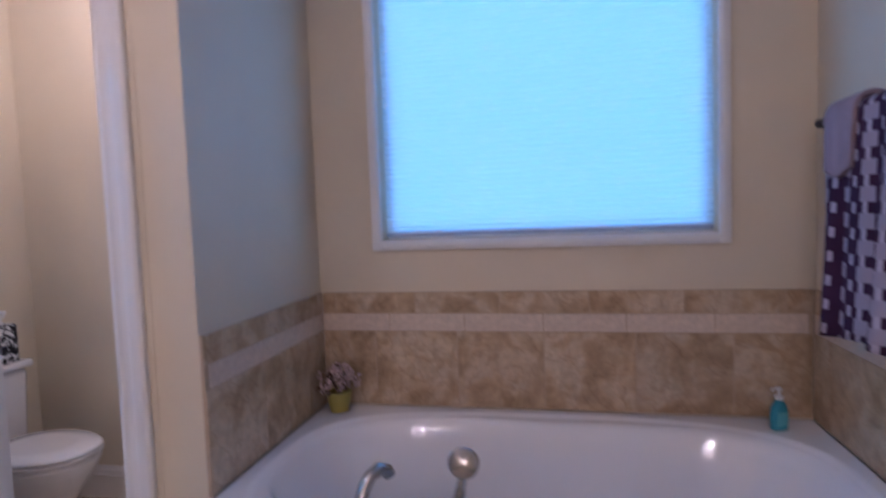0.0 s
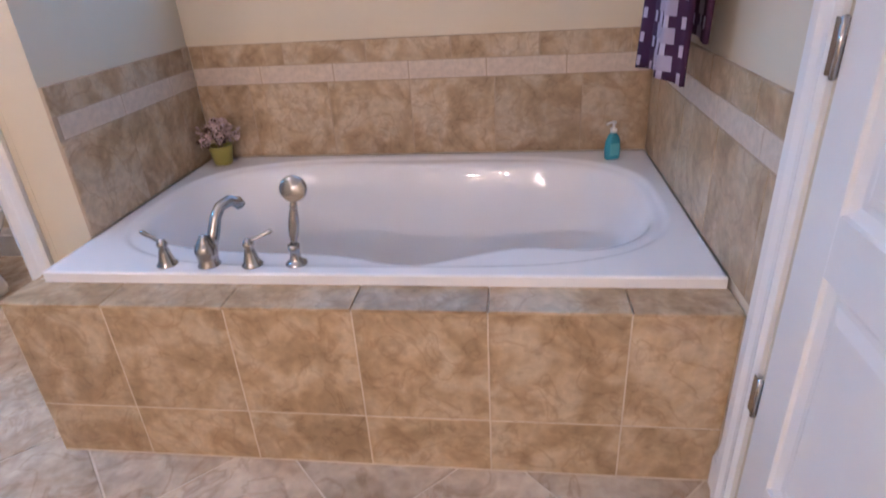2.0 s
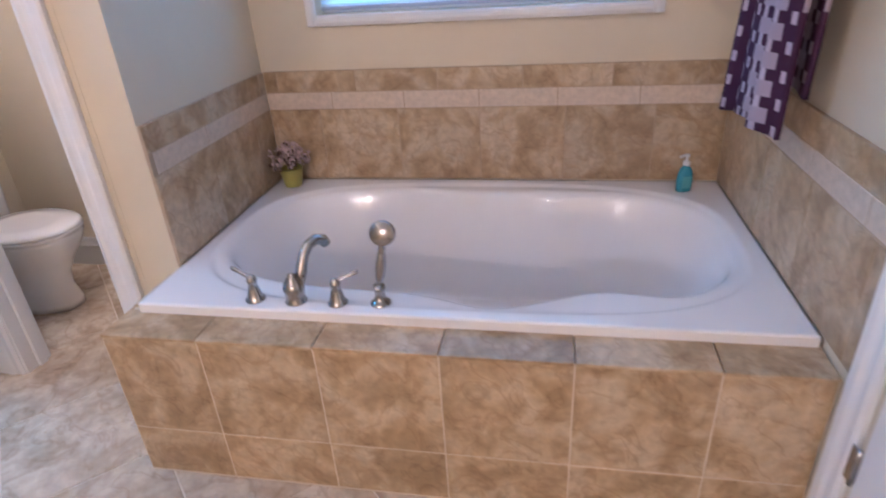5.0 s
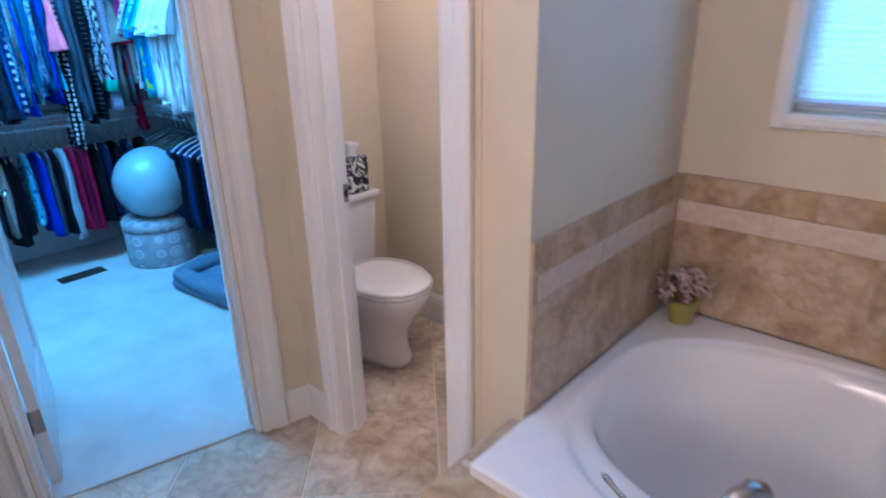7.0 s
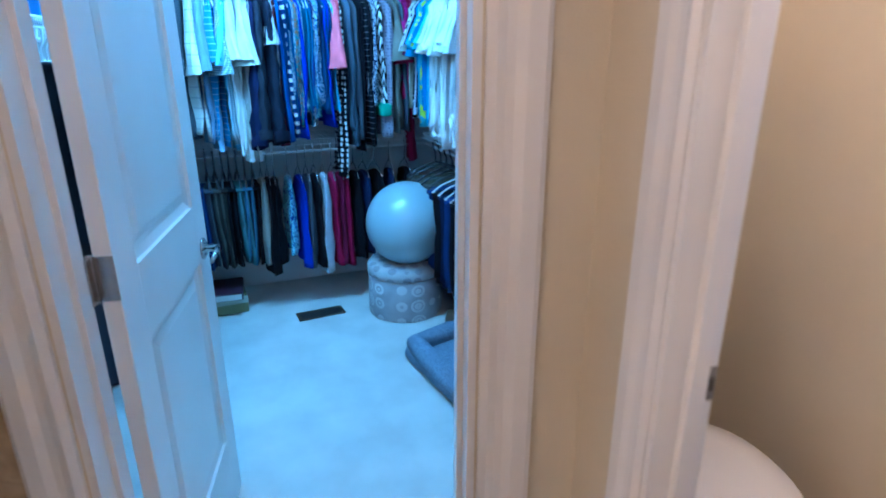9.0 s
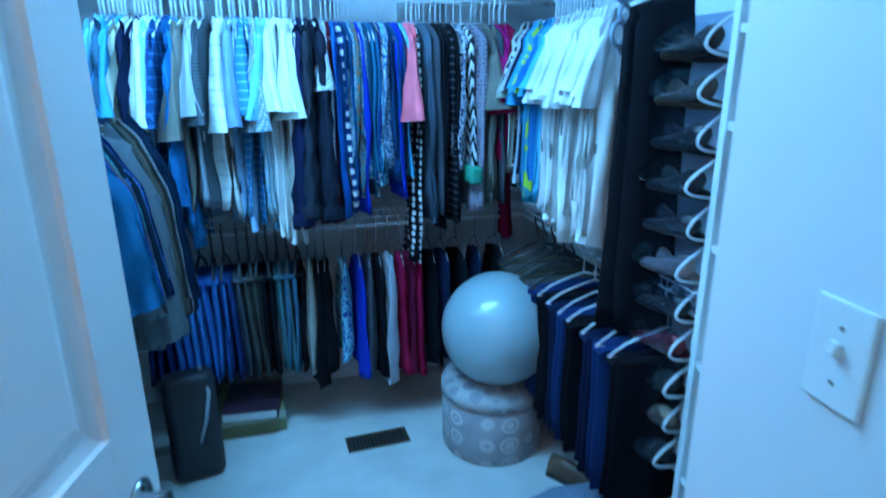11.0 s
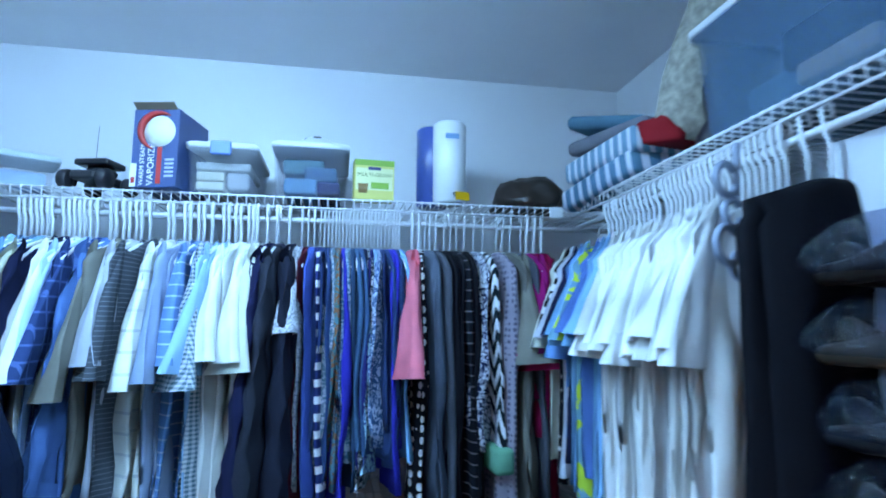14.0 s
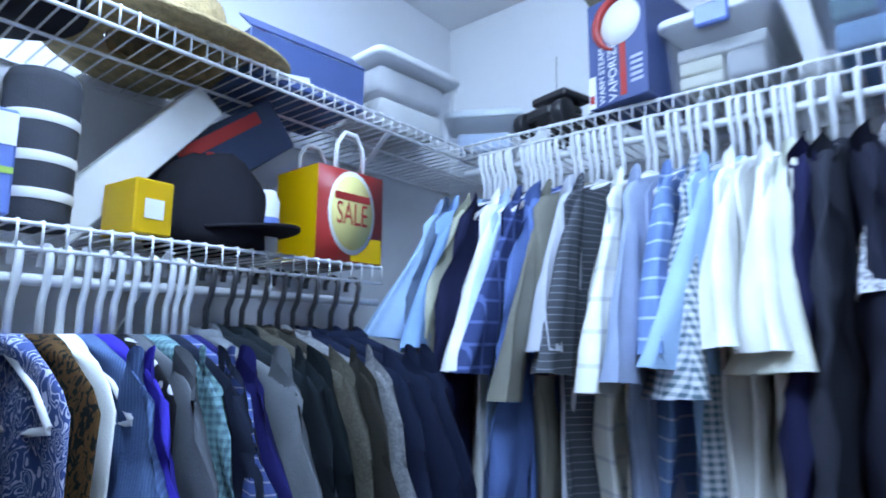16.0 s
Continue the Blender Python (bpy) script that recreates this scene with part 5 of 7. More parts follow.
RIGHT = [
    (-4.335, "cream", f("cream_cloth", (0.58, 0.58, 0.50)), 0.64, 0.22), (-4.311, "black and white patterned", f("black_white_print", BK, (0.6, 0.6, 0.6), "dots", 34), 0.70, 0.2), (-4.286, "grey", f("light_grey_cloth", (0.42, 0.46, 0.52)), 0.70, 0.2), (-4.261, "navy", f("navy_cloth", NV), 0.66, 0.2),
    (-4.237, "bright cyan", f("cyan_cloth", (0.01, 0.34, 0.68)), 0.62, 0.24), (-4.213, "teal", f("teal_cloth", (0.01, 0.29, 0.46)), 0.7, 0.2), (-4.188, "aqua", f("aqua_cloth", (0.04, 0.44, 0.7)), 0.70, 0.22), (-4.163, "lime and aqua", f("lime_print", (0.022, 0.282, 0.374), (0.35, 0.55, 0.05), "floral", 9), 0.72, 0.22), (-4.139, "blue", f("ocean_cloth", (0.0, 0.14, 0.36)), 0.66, 0.2),
    (-4.114, "bright cyan", f("cyan_cloth", (0.01, 0.34, 0.68)), 0.70, 0.22), (-4.090, "teal", f("teal_cloth", (0.01, 0.29, 0.46)), 0.72, 0.22), (-4.066, "aqua", f("aqua_cloth", (0.04, 0.44, 0.7)), 0.68, 0.2),
]
RIGHT += [(-4.035 + 0.0185 * k, "white" if k % 4 else "off-white", f("white_cloth", W) if k % 4 else f("offwhite_cloth", (0.62, 0.63, 0.64)), 0.72 + 0.015 * (k % 5), 0.2 + 0.02 * (k % 3)) for k in range(21)]
for u, word, cloth, length, sleeve in RIGHT:
    hang("tee_shirt", RIGHT_RAIL, u, word + " short-sleeved top on a white plastic hanger", cloth, length, 0.182, 0.011, sleeve, 0.06, category="shirt", folds=1.5, sleeve_out=0.016, jitter=3.5)
hang("dress", RIGHT_RAIL, -3.62, "long black sleeveless dress on a hanger", f("black_cloth", BK), 1.05, 0.15, 0.03, 0, category="dress")
hang("dress", RIGHT_RAIL, -3.575, "long black sleeveless dress on a hanger", f("black_cloth", BK), 1.0, 0.13, 0.03, 0, category="dress")

LEFT = [
    (-3.42, "black", f("black_cloth", BK), 0.7, 0.5), (-3.50, "cream cardigan", f("cream_cloth", (0.58, 0.58, 0.50)), 0.66, 0.5), (-3.575, "white lace", f("white_cloth", W), 0.68, 0.0), (-3.65, "black embroidered", f("black_embroidery", BK, (0.55, 0.57, 0.62), "scroll", 13), 0.68, 0.0), (-3.70, "blue scroll-printed", f("blue_scroll", (0.004, 0.084, 0.226), (0.42, 0.52, 0.68), "scroll", 30), 0.66, 0.0),
    (-3.732, "brown leopard", f("leopard_print", (0.14, 0.05, 0.02), (0.01, 0.01, 0.01), "floral", 48), 0.7, 0.0), (-3.754, "white lace", f("white_cloth", W), 0.70, 0.0), (-3.776, "bright blue knit", f("bright_blue_knit", (0.000, 0.114, 0.245), (0.0, 0.15, 0.30), "vertical", 160), 0.66, 0.45), (-3.797, "royal blue", f("royal_cloth", (0.004, 0.030, 0.36)), 0.66, 0.45), (-3.815, "black spotted", f("black_dot", BK, (0.45, 0.46, 0.5), "dots", 40), 0.66, 0.0), (-3.836, "grey", f("grey_knit", (0.085, 0.11, 0.13)), 0.7, 0.5),
    (-3.862, "turquoise knit", f("turquoise_knit", (0.000, 0.144, 0.184), (0.01, 0.33, 0.36), "check", 110), 0.66, 0.5), (-3.884, "plum", f("plum_cloth", (0.005, 0.016, 0.033)), 0.7, 0.45), (-3.898, "blue and white lined", f("blue_lined", (0.005, 0.084, 0.244), (0.2, 0.26, 0.36), "line", 80), 0.66, 0.45), (-3.914, "deep navy", f("deep_royal", (0.004, 0.012, 0.085)), 0.66, 0.5),
]
for u, word, cloth, length, sleeve in LEFT:
    hang("blouse", LEFT_RAIL, u, word + " top on a white plastic hanger", cloth, length, 0.20, 0.009, sleeve, 0.075, category="blouse", drop=-0.02, folds=0.35, jitter=1.0)
SUITS = [
    (-3.945, "light grey", f("suit_light_grey", (0.11, 0.14, 0.16))), (-3.98, "dark charcoal", f("suit_charcoal", (0.005, 0.014, 0.019))), (-4.005, "black pinstriped", f("suit_black", (0.002, 0.010, 0.013))),
    (-4.038, "taupe brown", f("suit_taupe", (0.066, 0.058, 0.047), (0.08, 0.072, 0.06), "floral", 150)), (-4.072, "dark brown", f("suit_brown", (0.028, 0.024, 0.021))), (-4.102, "grey tweed", f("suit_tweed", (0.15, 0.165, 0.18), (0.21, 0.22, 0.23), "floral", 140)),
    (-4.14, "navy", f("suit_navy", (0.002, 0.014, 0.036))), (-4.185, "navy", f("suit_navy", (0.002, 0.014, 0.036))), (-4.235, "navy", f("suit_navy", (0.002, 0.014, 0.036))),
]
for u, word, cloth in SUITS:
    hang("suit_jacket", LEFT_RAIL, u, word + " suit jacket on a dark hanger", cloth, 0.74, 0.24, 0.015, 0.62, 0.08, category="jacket", hanger="dark", sleeve_out=0.03, drop=-0.02, folds=0.3, collar=True, jitter=1.2)

LOWER = [
    (1.02, "dark denim", f("dark_denim", (0.008, 0.035, 0.13))), (1.075, "dark denim", f("dark_denim", (0.008, 0.035, 0.13))), (1.13, "denim blue", f("denim", (0.018, 0.12, 0.36))), (1.18, "light denim", f("light_denim", (0.035, 0.22, 0.55))), (1.225, "denim blue", f("denim", (0.018, 0.12, 0.36))), (1.275, "mid blue denim", f("mid_denim", (0.022, 0.15, 0.42))), (1.32, "dark denim", f("dark_denim", (0.008, 0.035, 0.13))),
    (1.375, "charcoal", f("charcoal_cloth", (0.06, 0.07, 0.09))), (1.415, "olive grey", f("olive_grey", (0.07, 0.07, 0.065))), (1.455, "brown", f("suit_brown", (0.028, 0.024, 0.021))), (1.49, "black", f("black_cloth", BK)), (1.53, "grey", f("grey_cloth", (0.054, 0.168, 0.190))), (1.57, "slate blue", f("slate_cloth", (0.04, 0.14, 0.22))), (1.61, "black", f("black_cloth", BK)),
]
for u, word, cloth in LOWER:
    trousers(LOW_RAIL, u, word + " trousers folded over a hanger", cloth, 0.56)
SKIRTS = [
    (1.655, "khaki", f("tan_cloth", (0.30, 0.28, 0.24)), 0.70), (1.69, "black with a pink edge", f("black_cloth", BK), 0.74), (1.725, "black", f("black_cloth", BK), 0.70), (1.80, "blue and white patterned", f("blue_leaf", (0.203, 0.672, 0.780), (0.02, 0.06, 0.25), "floral", 34), 0.66),
    (1.86, "royal blue", f("royal_cloth", (0.004, 0.030, 0.36)), 0.74), (1.905, "charcoal", f("charcoal_cloth", (0.06, 0.07, 0.09)), 0.74), (1.95, "black", f("black_cloth", BK), 0.74), (2.0, "pale grey", f("light_grey_cloth", (0.42, 0.46, 0.52)), 0.78), (2.05, "crimson", f("crimson_cloth", (0.36, 0.006, 0.045)), 0.72), (2.085, "dark red", f("dark_red", (0.16, 0.006, 0.03)), 0.74), (2.12, "crimson", f("crimson_cloth", (0.36, 0.006, 0.045)), 0.72),
    (2.18, "black", f("black_cloth", BK), 0.7), (2.24, "navy", f("navy_cloth", NV), 0.7), (2.31, "black", f("black_cloth", BK), 0.68), (2.40, "navy", f("navy_cloth", NV), 0.66), (2.50, "black", f("black_cloth", BK), 0.66),
]
for u, word, cloth, length in SKIRTS:
    hang("skirt", LOW_RAIL, u, word + " skirt hanging on the lower rod", cloth, length - 0.14, 0.14, 0.022, 0, 0.07, 1.15, category="skirt", group="skirts on the lower rod", drop=0.05, hanger="wire")
for k in range(12):
    u = -4.42 + 0.085 * k
    word, cloth = (("dark khaki", f("khaki_trousers", (0.06, 0.05, 0.034))), ("olive grey", f("olive_grey", (0.07, 0.07, 0.065))))[k % 2] if k < 4 else (("navy", f("navy_cloth", NV)), ("dark denim", f("dark_denim", (0.008, 0.035, 0.13))), ("black", f("black_cloth", BK)))[k % 3]
    trousers(LOW_RIGHT, u, word + " trousers on a pale hanger below the side shelf", cloth, 0.60, 0.17, 0.026, "slim" if k > 4 else "dark")

# ---- closet things ----


def lettering(text, size, m, mat, parent, name="lettering", squeeze=1.0):
    curve = bpy.data.curves.new("text", "FONT")
    curve.body, curve.size, curve.align_x, curve.align_y, curve.extrude = text, size, "CENTER", "CENTER", 0.0004
    tmp = new("text", curve)
    me = bpy.data.meshes.new_from_object(tmp)
    bpy.data.objects.remove(tmp)
    me.materials.append(mat)
    ob = new(name, me)
    ob.parent = parent
    ob.matrix_local = m @ Matrix.Diagonal((squeeze, 1, 1, 1))
    return ob


def paint(name, c, rough=0.45):
    return shader(name, c, rough, vary=0.07, scale=8, fine=120, bump=0.06)


FRONT = pose(0, 0, 0, 90, 0, 90)
WHITE_INK, BLUE, RED, YEL = paint("white_ink", (0.78, 0.78, 0.78)), paint("carton_blue", (0.0, 0.07, 0.20)), paint("carton_red", (0.78, 0.025, 0.02)), paint("carton_yellow", (0.95, 0.36, 0.004))


def carton(name, x, y, z, d, w, h, turn, mat, label, category="box", lid=True, tilt=0.0):
    """A folded card box, front towards local +x, d deep, w wide."""
    t = thing(name, pose(x, y, z, 0, tilt, turn), label, category)
    part("carton", box(bmesh.new(), -d, 0, -w / 2, w / 2, 0, h, 0.002), mat, t)
    return t


# steam vaporizer carton
v = carton("vaporizer_box", C_BACK + SD + 0.02, 1.352, SH + 0.004, 0.19, 0.135, 0.232, -12, BLUE, "blue and red steam vaporizer carton with open flaps")
part("white_disc", lathe(bmesh.new(), [(0.0, 0.0), (0.046, 0.0), (0.046, 0.0012), (0.0, 0.0012)], pose(0.0008, 0.012, 0.165, 0, 90, 0), 28, cap=False), WHITE_INK, v)
part("red_swirl", tube(bmesh.new(), [(0.001, 0.012 + 0.055 * math.cos(a), 0.165 + 0.055 * math.sin(a)) for a in (radians(60 + 10 * k) for k in range(20))], [0.002 + 0.010 * math.sin(math.pi * k / 19) for k in range(20)], 6), RED, v)
part("red_band", box(bmesh.new(), 0.0004, 0.0014, 0.008, 0.022, 0.01, 0.12), RED, v)
lettering("WARM STEAM", 0.019, pose(0.0016, -0.034, 0.065, 90, 0, 90) @ pose(0, 0, 0, 0, 0, 90), WHITE_INK, v)
lettering("VAPORIZER", 0.027, pose(0.0016, -0.008, 0.075, 90, 0, 90) @ pose(0, 0, 0, 0, 0, 90), WHITE_INK, v)
part("white_corner", box(bmesh.new(), 0.0004, 0.0013, -0.067, -0.05, 0.002, 0.07), WHITE_INK, v)
part("badge", box(bmesh.new(), 0.0013, 0.002, -0.064, -0.053, 0.012, 0.03, 0.0003), RED, v)
for k in range(5):
    part("small_print", box(bmesh.new(), 0.0004, 0.0012, 0.032, 0.058, 0.03 + 0.012 * k, 0.036 + 0.012 * k), paint("pale_ink", (0.35, 0.42, 0.6)), v)
for s in (-1, 1):
    part("flap", box(bmesh.new(), -0.185, -0.004, -0.001, 0.001, 0, 0.03, 0, pose(0, s * 0.066, 0.231, s * 65)), paint("kraft_card", (0.30, 0.22, 0.15), 0.8), v, "open brown card flap")
part("flap", box(bmesh.new(), -0.001, 0.001, -0.06, 0.06, 0, 0.028, 0, pose(-0.001, 0, 0.231, 0, 62)), MATS["kraft_card"], v, "open brown card flap")


def bin_box(name, m, w, d, h, mat, lid, label, filling=(), latch=None, taper=0.9):
    """A lidded plastic storage bin, front at local -y."""
    t = thing(name, m, label, "storage bin")
    def ring(k, z, inset=0.0):
        a, b, r = w / 2 * k - inset, d / 2 * k - inset, 0.025
        out = []
        for cx, cy, a0 in ((a - r, b - r, 0), (-a + r, b - r, 90), (-a + r, -b + r, 180), (a - r, -b + r, 270)):
            out += [(cx + r * math.cos(radians(a0 + q)), cy + r * math.sin(radians(a0 + q)), z) for q in (0, 30, 60, 90)]
        return out
    part("tub", loft(bmesh.new(), [ring(taper, 0), ring(taper + 0.02, 0.006), ring(0.985, h - 0.012), ring(1.02, h - 0.01), ring(1.02, h), ring(0.96, h), ring(taper - 0.03, 0.01, 0.004)]), mat, t)
    part("lid", loft(bmesh.new(), [ring(1.03, h + 0.001), ring(1.045, h + 0.004), ring(1.045, h + 0.016), ring(1.0, h + 0.02), ring(0.94, h + 0.014)]), lid, t)
    if latch:
        part("latch", box(bmesh.new(), -0.03, 0.03, -d / 2 * 1.05 - 0.006, -d / 2 * 0.98, h - 0.02, h + 0.022, 0.004), latch, t, "blue snap latch")
    for k, (x0, x1, y0, y1, z0, z1, c) in enumerate(filling):
        part("content", smooth(box(bmesh.new(), x0, x1, y0, y1, z0, z1, min(x1 - x0, z1 - z0, y1 - y0) * 0.2, segments=2)), c, t)
    return t


CLEAR = clear("clear_plastic", (0.70, 0.78, 0.84), 0.18, 0.15)
CLEAR_BLUE = clear("blue_clear_plastic", (0.06, 0.30, 0.48), 0.16, 0.34)
LID_W = paint("lid_white", (0.68, 0.70, 0.72), 0.4)
LATCH = paint("latch_blue", (0.0, 0.20, 0.52), 0.35)
bin_box("storage_bin", pose(C_BACK + 0.20, 1.53, SH + 0.004, 0, 0, 90), 0.20, 0.33, 0.13, CLEAR, LID_W, "clear plastic bin with white lid and blue latch", ((-0.075, 0.005, -0.13, 0.05, 0.012, 0.038, paint("cream_box", (0.62, 0.56, 0.44))), (-0.075, 0.005, -0.13, 0.05, 0.04, 0.068, paint("cream_box", (0.62, 0.56, 0.44))), (0.012, 0.08, -0.14, 0.05, 0.012, 0.066, paint("grey_stuff", (0.3, 0.31, 0.33))), (-0.08, 0.08, -0.12, 0.1, 0.075, 0.1, paint("pale_stuff", (0.45, 0.47, 0.46)))), LATCH)
bin_box("storage_bin", pose(C_BACK + 0.20, 1.79, SH + 0.004, 0, 0, 90), 0.225, 0.34, 0.145, clear("dark_clear_plastic", (0.36, 0.44, 0.55), 0.15, 0.14), LID_W, "clear plastic bin full of blue and green cloth", ((-0.08, 0.02, -0.14, 0.1, 0.01, 0.06, f("teal_cloth", (0.01, 0.29, 0.46))), (-0.02, 0.08, -0.13, 0.1, 0.05, 0.1, f("violet_cloth", (0.002, 0.134, 0.243))), (-0.085, 0.04, -0.12, 0.1, 0.075, 0.125, f("sea_cloth", (0.005, 0.222, 0.272))), (0.02, 0.09, -0.14, 0.1, 0.012, 0.05, f("deep_royal", (0.015, 0.03, 0.30)))))
pile = thing("knit_cap", pose(C_BACK + 0.22, 1.80, SH + 0.172), "white and black spotted soft cap on a bin", "cap")
bm = bmesh.new()
bmesh.ops.create_uvsphere(bm, u_segments=24, v_segments=12, radius=0.085)
for vv in bm.verts:
    vv.co.z = max(vv.co.z, 0) * 0.62 * (1 + 0.12 * math.sin(40 * vv.co.x) * math.cos(30 * vv.co.y))
part("cap", smooth(bm), f("spotted_cap", (0.62, 0.63, 0.63), (0.02, 0.02, 0.025), "dots", 22), pile)

# cereal carton
c = carton("snack_box", C_BACK + SD - 0.02, 1.985, SH + 0.004, 0.06, 0.125, 0.128, 4, paint("lime_carton", (0.66, 0.54, 0.14)), "lime and yellow multi-grain snack carton")
part("top_band", box(bmesh.new(), 0.0004, 0.0012, -0.062, 0.062, 0.108, 0.127), paint("carton_green", (0.12, 0.36, 0.03)), c)
part("panel", box(bmesh.new(), 0.0004, 0.001, -0.058, 0.058, 0.03, 0.1), paint("carton_cream", (0.70, 0.68, 0.36)), c)
part("badge", box(bmesh.new(), 0.001, 0.0018, -0.02, 0.02, 0.094, 0.104, 0.0003), paint("carton_navy", (0.03, 0.04, 0.14)), c)
lettering("MULTI-GRAIN", 0.017, pose(0.0014, 0, 0.078, 90, 0, 90), paint("carton_olive", (0.10, 0.16, 0.03)), c)
part("cup", lathe(bmesh.new(), [(0.0, 0), (0.013, 0), (0.016, 0.03), (0.0, 0.03)], pose(0.001, -0.035, 0.02) @ Matrix.Diagonal((0.05, 1, 1, 1)), 16, cap=False), paint("carton_brown", (0.30, 0.13, 0.04)), c)
part("green_tag", box(bmesh.new(), 0.001, 0.0018, -0.01, 0.045, 0.035, 0.055, 0.0003), MATS["carton_green"], c)

# paper towel roll pack
r = thing("paper_towels", pose(C_BACK + SD - 0.05, 2.228, SH + 0.004), "wrapped white and blue paper towel rolls standing upright", "paper towels")
part("roll", lathe(bmesh.new(), [(0.0, 0), (0.045, 0.0), (0.053, 0.006), (0.054, 0.26), (0.048, 0.268), (0.02, 0.27), (0.0, 0.262)], n=32, cap=False), paint("towel_wrap", (0.74, 0.75, 0.76), 0.25), r)
part("roll", lathe(bmesh.new(), [(0.0, 0), (0.045, 0.0), (0.053, 0.006), (0.054, 0.26), (0.048, 0.268), (0.0, 0.266)], pose(-0.07, -0.045, 0), 28, cap=False), paint("wrap_blue", (0.004, 0.08, 0.28), 0.3), r, "blue wrapped roll")
part("badge", box(bmesh.new(), 0.0535, 0.0548, -0.022, 0.022, 0.205, 0.222, 0.0003), paint("wrap_teal", (0.05, 0.30, 0.5)), r)
part("yellow_label", box(bmesh.new(), 0.0525, 0.0545, -0.002, 0.046, 0.008, 0.034, 0.0003, pose(0, 0, 0, 0, 0, 14)), YEL, r)
lettering("9", 0.024, pose(0.056, 0.006, 0.021, 90, 0, 96), paint("ink_black", (0.02, 0.02, 0.03)), r)

# toy truck
truck = thing("toy_truck", pose(C_BACK + 0.27, 1.165, SH + 0.004, 0, 0, -14) @ Matrix.Scale(0.86, 4), "black radio-controlled toy truck with big tyres", "toy truck")
DARK = shader("black_plastic", (0.014, 0.014, 0.018), 0.4, vary=0.2)
part("body", box(box(bmesh.new(), -0.10, 0.09, -0.045, 0.045, 0.03, 0.062, 0.008), -0.06, 0.03, -0.036, 0.036, 0.06, 0.09, 0.01), DARK, truck)
part("roof", box(bmesh.new(), -0.06, 0.05, -0.06, 0.06, 0.09, 0.112, 0.005), DARK, truck)
for x in (-0.075, 0.065):
    for s in (-1, 1):
        part("wheel", lathe(bmesh.new(), [(0.0, 0), (0.018, 0.0), (0.022, 0.006), (0.03, 0.0), (0.034, 0.006), (0.034, 0.03), (0.03, 0.036), (0.0, 0.034)], pose(x, s * 0.05, 0.034, -90 * s, 0, 0), 18, cap=False), DARK, truck, "knobbly black tyre")
part("aerial", tube(bmesh.new(), [(-0.02, -0.03, 0.09), (-0.025, -0.03, 0.25)], 0.001, 5), DARK, truck)

# black cap or basket and folded clothes in the corner
def heap(name, m, rx, ry, h, mat, label, category, seed, lumps=0.12):
    t = thing(name, m, label, category)
    bm = bmesh.new()
    bmesh.ops.create_uvsphere(bm, u_segments=28, v_segments=14, radius=1.0)
    for vv in bm.verts:
        n = noise.noise(vv.co * 1.9 + Vector((seed, 0, 0))) * lumps * 2 + noise.noise(vv.co * 5 + Vector((0, seed, 0))) * lumps * 0.7
        k = 1 + n
        vv.co = Vector((vv.co.x * rx * k, vv.co.y * ry * k, max(vv.co.z * k + 0.35, 0.0) * h / 1.35))
    part("cloth", smooth(bm), mat, t)
    return t


heap("handbag", pose(C_BACK + 0.24, 2.515, SH + 0.003, 0, 0, 15), 0.13, 0.12, 0.12, shader("dark_brown_leather", (0.03, 0.014, 0.01), 0.4, vary=0.4, scale=10), "slouched dark brown leather handbag", "handbag", 4, 0.14)
for k, (mat, label, z, w, dx) in enumerate(((f("fold_blue_stripe", (0.019, 0.194, 0.288), (0.5, 0.58, 0.66), "vertical", 18), "blue and white striped folded cloth", 0.0, 0.20, 0.0), (f("fold_stripe_two", (0.072, 0.291, 0.400), (0.55, 0.62, 0.68), "vertical", 26), "grey-blue striped folded cloth", 0.07, 0.19, 0.01), (f("fold_grey", (0.17, 0.18, 0.21)), "grey folded cloth", 0.135, 0.18, 0.0), (f("fold_denim", (0.016, 0.168, 0.235)), "dark blue folded cloth", 0.165, 0.13, -0.03))):
    t = thing("folded_cloth", pose(-4.36 + dx, 2.76, SH + 0.004 + z, 4 - 3 * k, -5 + 4 * k, 8 * k), label + " stacked on the corner shelf", "folded cloth", "corner stack of cloth")
    bm = box(bmesh.new(), -w, w, -0.16, 0.14, 0.0, 0.068 if k < 2 else 0.04, 0.018, segments=3)
    for vv in bm.verts:
        vv.co.z += 0.012 * math.sin(vv.co.x * 17 + k) + 0.008 * math.sin(vv.co.y * 23)
        vv.co.y += 0.02 * math.sin(vv.co.x * 11 + 2 * k)
    part("cloth", smooth(bm), mat, t)
heap("red_scarf", pose(-4.16, 2.70, SH + 0.08, 0, 8, 20), 0.10, 0.07, 0.085, f("scarlet_cloth", (0.45, 0.015, 0.02)), "scarlet scarf lying on folded cloth", "scarf", 9, 0.12)
boot = thing("tall_boot", pose(-3.985, 2.78, SH + 0.004, 0, -5, 0), "tall black leather boot standing on the shelf", "boot")
part("shaft", loft(bmesh.new(), [[(rx * math.cos(a), ry * math.sin(a), z) for a in (2 * math.pi * q / 18 for q in range(18))] for z, rx, ry in ((0.0, 0.055, 0.10), (0.05, 0.05, 0.09), (0.10, 0.045, 0.055), (0.2, 0.055, 0.06), (0.3, 0.06, 0.065), (0.305, 0.055, 0.06))]), shader("black_leather", (0.02, 0.014, 0.02), 0.35, vary=0.3, scale=9), boot)

